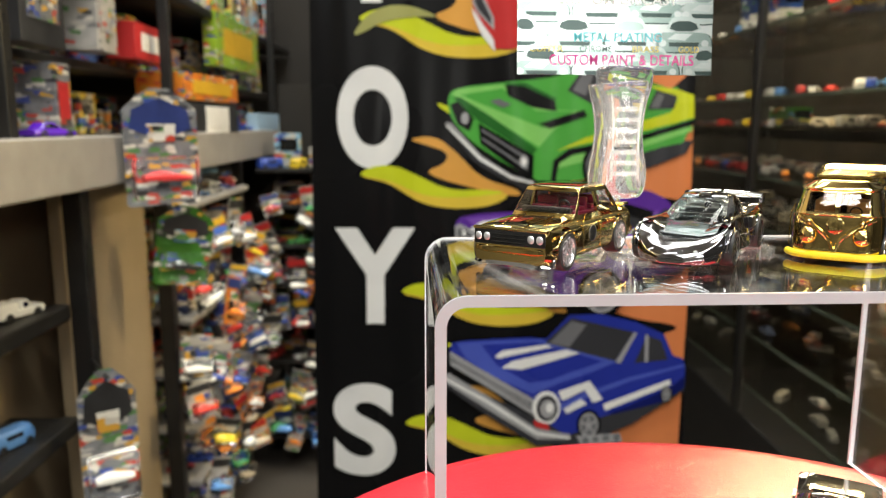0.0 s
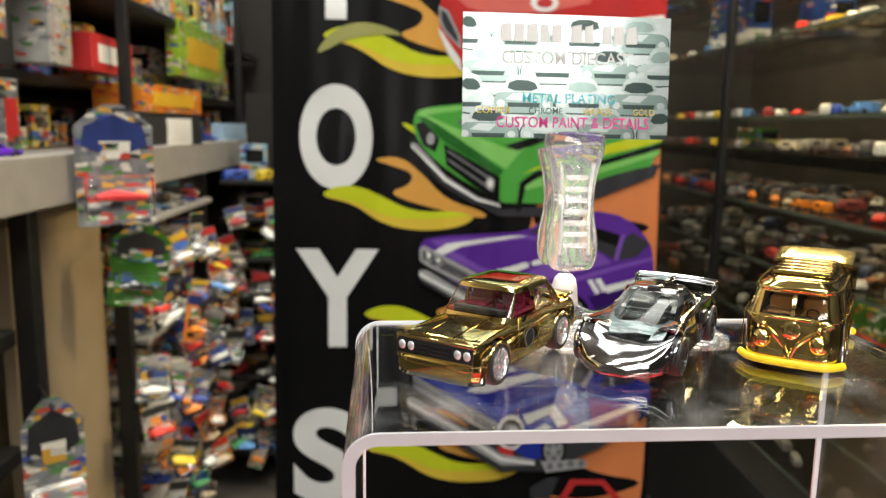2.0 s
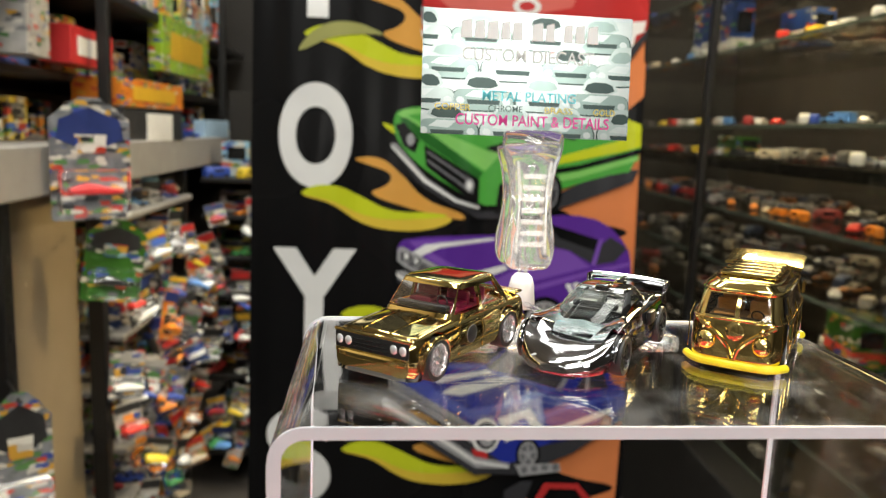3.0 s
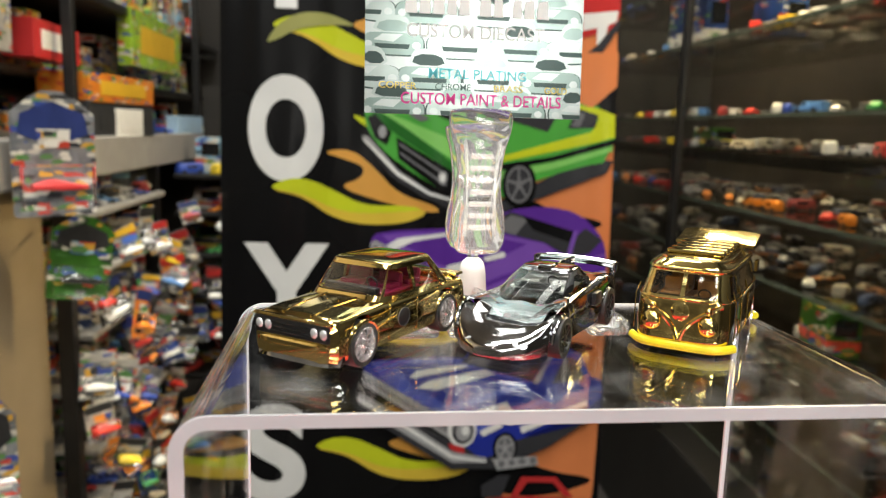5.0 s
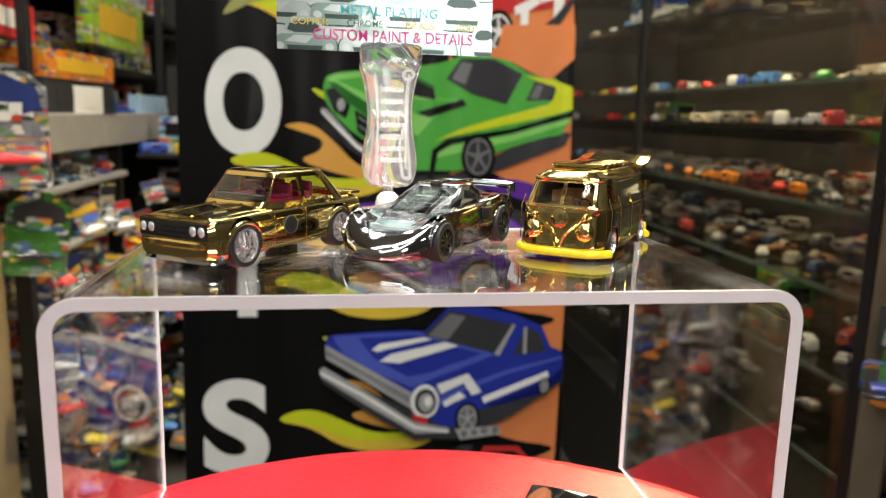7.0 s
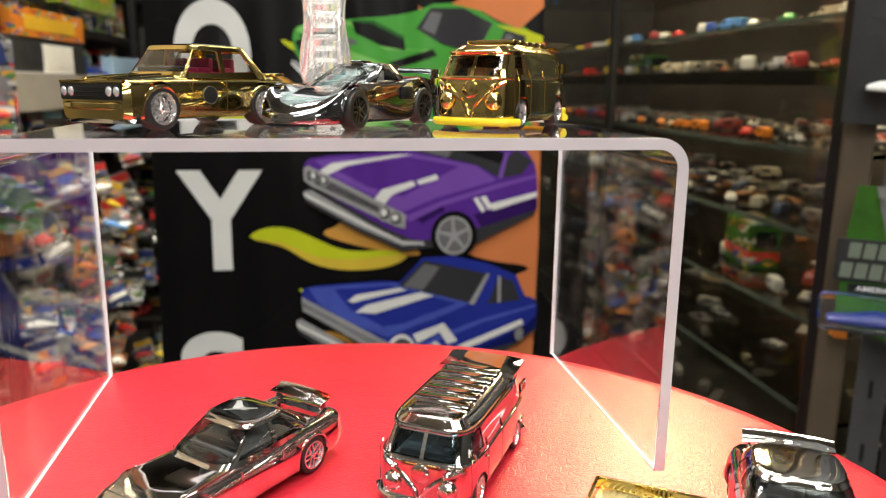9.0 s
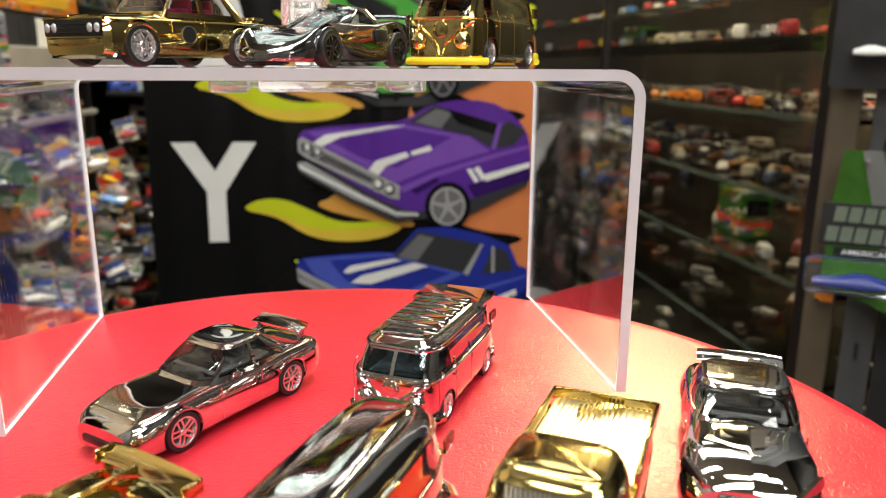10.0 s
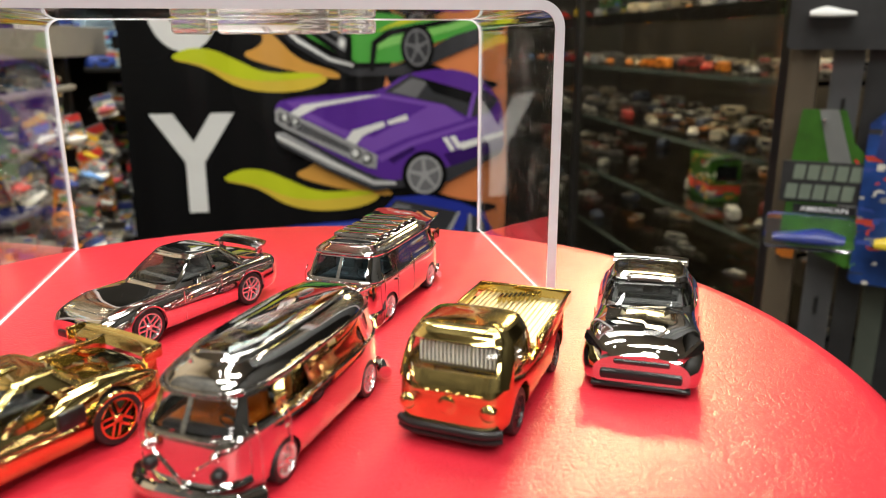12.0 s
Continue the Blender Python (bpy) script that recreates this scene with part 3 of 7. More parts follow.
def cut(bm, cb):
    """Take the closed shape cb away from the closed skin bm."""
    obs = []
    for k in (bm, cb):
        me = bpy.data.meshes.new("tmp")
        k.to_mesh(me)
        k.free()
        obs.append(new("tmp", me))
    mod = obs[0].modifiers.new("cut", "BOOLEAN")
    mod.object, mod.operation, mod.solver = obs[1], "DIFFERENCE", "EXACT"
    bpy.context.view_layer.update()
    me = bpy.data.meshes.new_from_object(obs[0].evaluated_get(bpy.context.evaluated_depsgraph_get()))
    out = bmesh.new()
    out.from_mesh(me)
    for o in obs:
        bpy.data.objects.remove(o)
    return out


def carve(bm, cutters):
    """Cut wheel wells out of a closed skin."""
    cb = bmesh.new()
    for r, m, d in cutters:
        cyl(cb, r, r, d, m, 32)
    return cut(bm, cb)


def glaze(car, bm, lev, e, floor, windows, wall=0.9):
    """Hollow a cabin out above its floor, cut its window openings and set a pane of glass into each."""
    zs = np.linspace(floor, lev[-1][0] - 0.2, 7)
    hollow = [(z, *[v + d for v, d in zip(shape_at(lev, z), (-wall, wall, -wall))]) for z in zs]
    bm = cut(bm, plan_loft(hollow, e, 0.3, 10))
    for sides in (("front", "rear"), ("left", "right")):
        cb = bmesh.new()
        for name, side, lo, hi, za, zb, taper, glass, label in windows:
            if side in sides:
                pane(lev, side, lo, hi, za, zb, e, 1.5, taper=taper, inner=-2.8, bm=cb)
        if cb.faces:
            bm = cut(bm, cb)
        else:
            cb.free()
    for name, side, lo, hi, za, zb, taper, glass, label in windows:
        if glass:
            p = part(name, pane(lev, side, lo, hi, za, zb, e, taper=taper), glass, car, label)
            p.visible_shadow = False
    return bm


def furnish(car, mat, x, half, floor, top, rows=1, dash=None, deep=16.0):
    """Seats, floor and dashboard behind the glass."""
    part("cabin_floor", boxes((((x - 1) * MM, 0, (floor + 0.2) * MM), (deep * MM, 2 * half * MM, 0.5 * MM), 0)), mat, car, smooth=0)
    for r in range(rows):
        for s in (1, -1):
            xs = x - 9.0 * r
            b = boxes((((xs - 3) * MM, s * half * 0.5 * MM, (floor + top) / 2 * MM), (1.8 * MM, half * 0.72 * MM, (top - floor) * MM), 0.0006), ((xs * MM, s * half * 0.5 * MM, (floor + 0.9) * MM), (5 * MM, half * 0.72 * MM, 1.4 * MM), 0.0005))
            part("seat", b, mat, car)
    if dash:
        part("dashboard", boxes((((dash - 1.2) * MM, 0, (floor + 0.9) * MM), (2.4 * MM, 1.7 * half * MM, 1.6 * MM), 0.0005)), BLACK, car, "black dashboard")
        part("steering_wheel", tube([((dash - 3.4 + 0.5 * math.sin(a)) * MM, (half * 0.5 + 1.7 * math.cos(a)) * MM, (floor + 2.2 + 1.5 * math.sin(a)) * MM) for a in [k * math.pi / 6 for k in range(13)]], 0.00025, 6), BLACK, car)


def flare(car, x, y, z, r, mat, thick=0.6):
    """Rolled lip round a wheel arch."""
    for s in (1, -1):
        pts = [((x + r * math.cos(a)) * MM, s * (y - 0.5 * abs(math.cos(a)) ** 3) * MM, (z + r * math.sin(a)) * MM) for a in [math.pi * (k / 12) for k in range(13)]]
        part("wheel_arch", tube(pts, thick * MM, 8), mat, car)


def add_wheel(car, x, y, r, w, rim_mat, spokes=5, disc=False):
    """One wheel: tyre, and a dished rim with spokes. The outer side looks along the sign of y."""
    s = 1 if y > 0 else -1
    m = pose(x * MM, y * MM, r * MM, -90 * s, 0, 0)
    R, W = r * MM, w * MM
    tyre = part("wheel", lathe([(R * 0.72, -W / 2), (R * 0.93, -W / 2), (R, -W * 0.36), (R, W * 0.36), (R * 0.95, W / 2), (R * 0.75, W / 2), (R * 0.73, W * 0.3), (0, W * 0.1)], 32), RUBBER, car)
    tyre.matrix_local = m
    R *= 0.94
    bm = lathe([(R * 0.795, W * 0.42), (R * 0.795, W * 0.53), (R * 0.72, W * 0.54), (R * 0.66, W * 0.3), (R * 0.62, W * 0.2)], 32)
    lathe([(R * 0.2, W * 0.2), (R * 0.2, W * 0.46), (R * 0.13, W * 0.53), (0, W * 0.53)], 16, None, bm)
    if disc:
        lathe([(R * 0.62, W * 0.22), (R * 0.45, W * 0.30), (R * 0.2, W * 0.34), (0, W * 0.34)], 24, None, bm)
    for k in range(spokes):
        for dk in (-0.13, 0.13):
            a = 2 * math.pi * k / spokes
            box(bm, (R * 0.45, R * dk, W * 0.36), (R * 0.60, R * 0.10, W * 0.2), 0, Matrix.Rotation(a, 4, "Z"))
    part("rim", bm, rim_mat, tyre)
    return tyre


def seat_on(name, x, y, heading, z, label, category="toy car", group="plated toy cars"):
    """A toy car's empty: heading in degrees of its nose, from +x towards +y."""
    return thing(name, pose(x, y, z, 0, 0, heading), label, category, group)


def door_lines(car, x0, x1, y0, z0, z1, mat):
    """Raised door seam on both sides."""
    for s in (1, -1):
        bm = bmesh.new()
        tube([(x0 * MM, s * y0 * MM, z1 * MM), (x0 * MM, s * (y0 + 0.15) * MM, z0 * MM)], 0.00018, 6, bm)
        tube([(x1 * MM, s * y0 * MM, z1 * MM), (x1 * MM, s * (y0 + 0.15) * MM, z0 * MM)], 0.00018, 6, bm)
        part("door_seam", bm, mat, car)


def knob(bm, p, r, axis, h):
    m = Matrix.Translation([c * MM for c in p]) @ Vector(axis).to_track_quat("Z", "Y").to_matrix().to_4x4()
    return lathe([(r * MM, -h * MM), (r * MM, 0.2 * h * MM), (r * 0.85 * MM, 0.5 * h * MM), (r * 0.45 * MM, 0.8 * h * MM), (0, 0.9 * h * MM)], 16, m, bm)


def wing(car, x, z, half, chord, posts, mat, rake=0.0, post_h=4.0, ends=0.0):
    """Rear wing: a cambered blade on two struts."""
    bm = bmesh.new()
    prof = [(chord / 2, 0.0), (chord * 0.2, 0.45), (-chord * 0.3, 0.75), (-chord / 2, 1.2 + rake), (-chord * 0.3, 0.25), (chord * 0.2, -0.15)]
    rings = [[((x + px) * MM, y * MM, (z + pz - 0.5 * abs(y / half) ** 3) * MM) for px, pz in prof] for y in np.linspace(-half, half, 9)]
    rings_mesh(rings, bm=bm)
    part("wing", bm, mat, car)
    for s in (1, -1):
        st = boxes((((x) * MM, s * posts * MM, (z - post_h / 2 + 0.2) * MM), (chord * 0.55 * MM, 0.8 * MM, post_h * MM), 0.0002))
        part("wing_strut", st, mat, car)
        if ends:
            part("wing_end", boxes(((x * MM, s * half * MM, (z - 0.3) * MM), (chord * MM, 0.7 * MM, ends * MM), 0.0002)), mat, car)


def car_body(keys, axles, arch, mat, car, cabin, e, dome, width, windows, floor, facets=None):
    bm = carve(facet_loft(facets) if facets else lower_loft(keys), [(arch * MM, pose(ax * MM, s * (width + 1) * MM, (az) * MM, 90, 0, 0), 11 * MM) for ax, az in axles for s in (1, -1)])
    part("body", bm, mat, car, smooth=24 if facets else 30)
    return part("cabin", glaze(car, plan_loft(cabin, e, dome), cabin, e, floor, windows), mat, car, smooth=30)


def stretch(car, f, fy=1.0):
    """Make the coachwork taller and wider, but not the wheels."""
    for o in car.children:
        if not o.name.startswith("wheel"):
            o.matrix_local = Matrix.Diagonal((1, fy, f, 1)) @ o.matrix_basis
    return car


def old_saloon(x, y, heading):
    c = seat_on("toy_car", x, y, heading, DECK, "gold-plated boxy toy saloon with maroon interior on the clear riser")
    keys = [(-33.5, 11.6, 4.5, 12.6, 9, 11.8, 12.6, 13.0), (-31, 12.2, 3.2, 13.3, 9, 12.3, 13.2, 13.8), (-18, 12.6, 2.6, 13.6, 9, 12.5, 13.3, 14.0), (0, 12.6, 2.4, 13.6, 8.6, 12.5, 13.0, 13.9), (14, 12.6, 2.4, 13.7, 8.6, 12.6, 12.7, 13.6), (27, 12.6, 2.2, 13.6, 8.4, 12.5, 12.2, 12.8), (31.6, 12.2, 2.0, 13.2, 8.2, 12.2, 11.6, 12.1), (32.6, 11.8, 2.2, 12.8, 8, 12.0, 11.2, 11.6)]
    cab = [(12.6, 13.5, -27.0, 12.6), (16.5, 9.4, -22.6, 11.8), (20.6, 5.4, -17.6, 10.6)]
    wins = [("windshield", "front", -10.7, 10.7, 14.2, 19.9, (1.3, -1.3), CARCLEAR, "clear windshield over a maroon interior"), ("rear_window", "rear", -9.8, 9.8, 14.6, 19.6, (1.2, -1.2), CARCLEAR, "")]
    for s in ("left", "right"):
        wins += [("front_window", s, -3.4, 9.4, 14.0, 19.7, (0, -4.4), None, ""), ("side_window", s, -18.0, -4.9, 14.2, 19.7, (4.4, 0), CARCLEAR, "")]
    car_body(keys, [(21, 5.4), (-20.5, 5.4)], 6.4, GOLD, c, cab, 6.0, 1.1, 14, wins, 13.6)
    furnish(c, MAROON, 0, 10.2, 13.9, 18.0, 2, 9.5, 17)
    part("grille", boxes(((32.75 * MM, 0, 9.2 * MM), (0.9 * MM, 23.8 * MM, 3.9 * MM), 0.0004)), BLACK, c, "black grille")
    for k in range(3):
        part("grille_bar", boxes(((33.15 * MM, 0, (8.2 + 1.0 * k) * MM), (0.4 * MM, 11.5 * MM, 0.2 * MM), 0)), GUNMETAL, c, smooth=0)
    for yy in (-10.3, -7.4, 7.4, 10.3):
        part("headlight_bezel", knob(bmesh.new(), (32.9, yy, 9.3), 1.55, (1, 0, 0), 0.5), GUNMETAL, c)
        part("headlight", knob(bmesh.new(), (33.1, yy, 9.3), 1.15, (1, 0, 0), 0.7), LAMPGLASS, c, "round clear headlight")
    part("hood_lip", boxes(((32.4 * MM, 0, 11.5 * MM), (1.4 * MM, 25 * MM, 0.9 * MM), 0.0004)), GOLD, c)
    for name, mat, prof in (("bumper", GOLD, ((-1.5, 6.9), (0.6, 6.9), (1.1, 6.5), (1.1, 5.6), (0.5, 5.2), (-0.6, 4.6), (-1.6, 4.6))), ("chin_lip", DARKCHROME, ((-1.6, 4.55), (-0.7, 4.55), (-0.2, 3.2), (0.6, 2.0), (-1.6, 1.8)))):
        rings = [[((32.6 + dx - 2.6 * abs(yy / 13.3) ** 6) * MM, yy * MM, zz * MM) for dx, zz in prof] for yy in np.linspace(-13.3, 13.3, 15)]
        part(name, rings_mesh(rings), mat, c, "dark swept chin spoiler" if name == "chin_lip" else "thin gold bumper")
    for ax in (21, -20.5):
        flare(c, ax, 13.5, 5.2, 6.7, GOLD)
    for dk in (-4.5, 4.5):
        part("hood_crease", tube([(31 * MM, dk * MM, 12.35 * MM), (22 * MM, dk * 1.05 * MM, 13.1 * MM), (13 * MM, dk * 1.1 * MM, 13.6 * MM)], 0.00025, 6), GOLD, c)
    part("rear_bumper", boxes(((-33.8 * MM, 0, 6.2 * MM), (2.0 * MM, 26 * MM, 1.9 * MM), 0.0006)), GOLD, c)
    part("rear_lip", boxes(((-31.5 * MM, 0, 14.0 * MM), (5.0 * MM, 23 * MM, 0.9 * MM), 0.0004)), GOLD, c)
    door_lines(c, 9.6, -4.0, 13.45, 4.0, 12.6, GOLD)
    for s in (1, -1):
        bm = lathe([(2.9 * MM, 0), (2.9 * MM, 0.14 * MM), (2.74 * MM, 0.14 * MM), (2.74 * MM, 0)], 24)
        p = part("roundel", bm, GREYGLASS, c, "thin pale printed ring on the door")
        p.matrix_local = pose(3 * MM, s * 13.62 * MM, 8.4 * MM, -90 * s, 0, 0) @ Matrix.Diagonal((1, 0.8, 1, 1))
        bm = lathe([(2.65 * MM, 0), (2.65 * MM, 0.08 * MM), (0, 0.08 * MM)], 24)
        p = part("roundel_fill", bm, BLACK, c)
        p.matrix_local = pose(3 * MM, s * 13.62 * MM, 8.4 * MM, -90 * s, 0, 0) @ Matrix.Diagonal((1, 0.8, 1, 1))
    for ax, r in ((21, 6.0), (-20.5, 6.0)):
        for s in (1, -1):
            add_wheel(c, ax, s * 11.3, r, 5.0, SILVER, 5, True)
    part("chassis", boxes(((0, 0, 3.4 * MM), (58 * MM, 19 * MM, 2.0 * MM), 0.0005)), GOLD, c)
    return stretch(c, 1.13)


WEDGE_FACETS = [
    (38, 3, 1.6, 4, 2.1, 4.2, 2.7, 3.8, 3.5, 2.5, 3.9, 1.2, 4.1, 4.2),
    (35, 8, 1.4, 9, 2.0, 9.4, 3.4, 8.6, 4.8, 6.0, 5.2, 3.0, 5.5, 5.7),
    (31, 11, 1.4, 12, 2.1, 12.6, 4.4, 11.8, 6.9, 8.6, 7.0, 4.5, 7.0, 7.3),
    (27.5, 12, 1.4, 13, 2.3, 14.0, 5.7, 13.2, 9.3, 9.8, 8.7, 5.5, 8.1, 8.4),
    (21.5, 12, 1.4, 13.2, 2.3, 15.0, 7.0, 13.8, 11.9, 10.6, 10.9, 6.5, 9.5, 9.8),
    (15, 12, 1.4, 13, 2.3, 14.6, 7.0, 13.4, 11.7, 11.0, 11.4, 7.5, 10.7, 11.0),
    (8, 12, 1.4, 13, 2.1, 13.8, 7.0, 12.8, 11.6, 11.4, 12.0, 8.5, 12.1, 12.2),
    (-10, 12.5, 1.4, 13.8, 2.0, 13.6, 6.2, 13.0, 11.4, 12.0, 12.4, 8.5, 12.3, 12.3),
    (-15, 12.8, 1.6, 14.2, 2.2, 14.8, 7.0, 13.8, 12.8, 12.0, 13.4, 8.0, 13.2, 13.2),
    (-21, 13, 1.8, 14.4, 2.4, 15.6, 7.6, 14.4, 13.9, 11.6, 14.0, 7.0, 13.9, 14.0),
    (-28, 12.6, 2.6, 14.0, 3.0, 15.2, 7.6, 14.0, 13.2, 11.0, 13.4, 7.0, 13.2, 13.5),
    (-34.5, 11, 4.0, 12.0, 4.6, 14.0, 7.6, 13.0, 11.4, 10.0, 11.9, 6.0, 11.9, 12.1)]


def wedge_car(x, y, heading, z, mat, label, glass, rim, low=0.0):
    """Low wedge-shaped supercar with a tall rear wing."""
    c = seat_on("toy_car", x, y, heading, z, label)
    keys = [(-34, 12.5, 4.5, 14.2, 8, 12.8, 12.2, 11.8), (-28, 13.2, 3.2, 15.2, 8, 13.4, 13.6, 12.6), (-21, 13.4, 2.2, 15.4, 8, 13.6, 14.0, 13.2), (-13, 13.0, 2.0, 14.8, 7.6, 13.0, 12.8, 13.2), (-4, 12.2, 1.8, 13.6, 7, 12.0, 10.4, 12.0), (8, 12.4, 1.8, 14.0, 6.8, 12.6, 10.8, 10.4), (15, 13.0, 1.8, 14.8, 7.0, 13.2, 12.0, 9.0), (21.5, 13.2, 1.8, 15.2, 7.4, 13.2, 12.2, 8.0), (27, 11.8, 1.7, 13.6, 6.6, 11.8, 10.2, 7.4), (32, 9.8, 1.6, 11.2, 5.0, 9.8, 7.2, 6.2), (36, 7.0, 1.6, 8.2, 3.8, 6.8, 5.0, 4.9), (38.0, 4.0, 1.7, 4.8, 3.0, 3.8, 3.9, 4.1)]
    cab = [(9.5, 16.5, -24, 12.2), (13.4, 6.0, -19, 11.4), (16.8, -2.6, -14, 9.2)] if low else [(10.3, 17.0, -25, 11.8), (13.6, 7.6, -20, 10.9), (16.9, -1.8, -14, 8.4)]
    wins = [("windshield", "front", -10.2, 10.2, 10.7, 16.4, (2.4, -2.4), glass, "wide wrap-round tinted windshield")]
    for s in ("left", "right"):
        wins.append(("side_window", s, -11.0, 4.2, 12.0, 15.8, (3.0, -7.0), glass, ""))
    car_body(keys, [(21.5, 5.0), (-21, 5.4)], 6.3, mat, c, cab, 3.6, 0.7, 15, wins, 10.2, None if low else WEDGE_FACETS)
    furnish(c, GREYINT if low else PALERIB, -4, 8.4, 12.2, 15.4, 1, 4.5, 18)
    for ax in (21.5, -21):
        flare(c, ax, 14.7, 5.2, 6.6, mat, 0.5)
    for s in (1, -1):
        bm = bmesh.new()
        rings_mesh([[(px * MM, s * py * MM, pz * MM) for px, py, pz in ((35.5 - k, 6.0 + 0.95 * k, 5.0 + 0.33 * k), (35.7 - k, 7.4 + 0.95 * k, 4.6 + 0.33 * k), (34.0 - k, 6.4 + 0.95 * k, 5.6 + 0.33 * k))] for k in (0, 2, 4, 6)], bm=bm)
        part("headlight", bm, LAMPGLASS, c, "slanted headlight")
        part("intake", boxes(((-11 * MM, s * 14.0 * MM, 9.2 * MM), (6 * MM, 1.6 * MM, 3.6 * MM), 0.0005)), BLACK, c, "black side intake")
        bm = bmesh.new()
        rings_mesh([[(px * MM, s * py * MM, pz * MM) for px, py, pz in ((36 - 3.2 * k, 2.2 + 3.1 * k, 1.9), (37.4 - 3.2 * k, 2.4 + 3.2 * k, 1.9), (37.0 - 3.2 * k, 2.4 + 3.2 * k, 3.3), (36 - 3.2 * k, 2.2 + 3.1 * k, 3.4))] for k in (0, 1, 2, 3)], bm=bm)
        part("front_splitter", bm, mat, c)
        if not low:
            continue
        tube([(33 * MM, s * 4.5 * MM, 5.7 * MM), (27 * MM, s * 6.6 * MM, 7.9 * MM), (21 * MM, s * 7.4 * MM, 9.3 * MM), (15 * MM, s * 8.0 * MM, 10.2 * MM)], 0.0004, 6, bm := bmesh.new())
        part("hood_crease", bm, mat, c)
    part("splitter", boxes(((33.6 * MM, 0, 1.3 * MM), (6 * MM, 12 * MM, 0.8 * MM), 0.0003)), BLACK, c)
    part("roof_scoop", boxes(((-5 * MM, 0, 17.4 * MM), (7 * MM, 4.4 * MM, 1.4 * MM), 0.0005)), mat, c)
    part("fin", boxes(((-22 * MM, 0, 15.4 * MM), (16 * MM, 0.8 * MM, 3.6 * MM), 0.0003)), mat, c)
    wing(c, -32.0, 15.2, 13.8, 5.0, 12.9, mat, 0.3, 4.6, 2.8)
    part("nose_badge", knob(bmesh.new(), (33.5, 0, 5.9), 0.9, (0.3, 0, 1), 0.5), mat, c)
    for ax, r in ((21.5, 5.7), (-21, 6.1)):
        for s in (1, -1):
            add_wheel(c, ax, s * (12.7 if low else 13.3), r, 4.6, rim, 5)
    part("chassis", boxes(((0, 0, 2.6 * MM), (60 * MM, 21 * MM, 1.6 * MM), 0.0005)), BLACK, c)
    return stretch(c, 1.14)


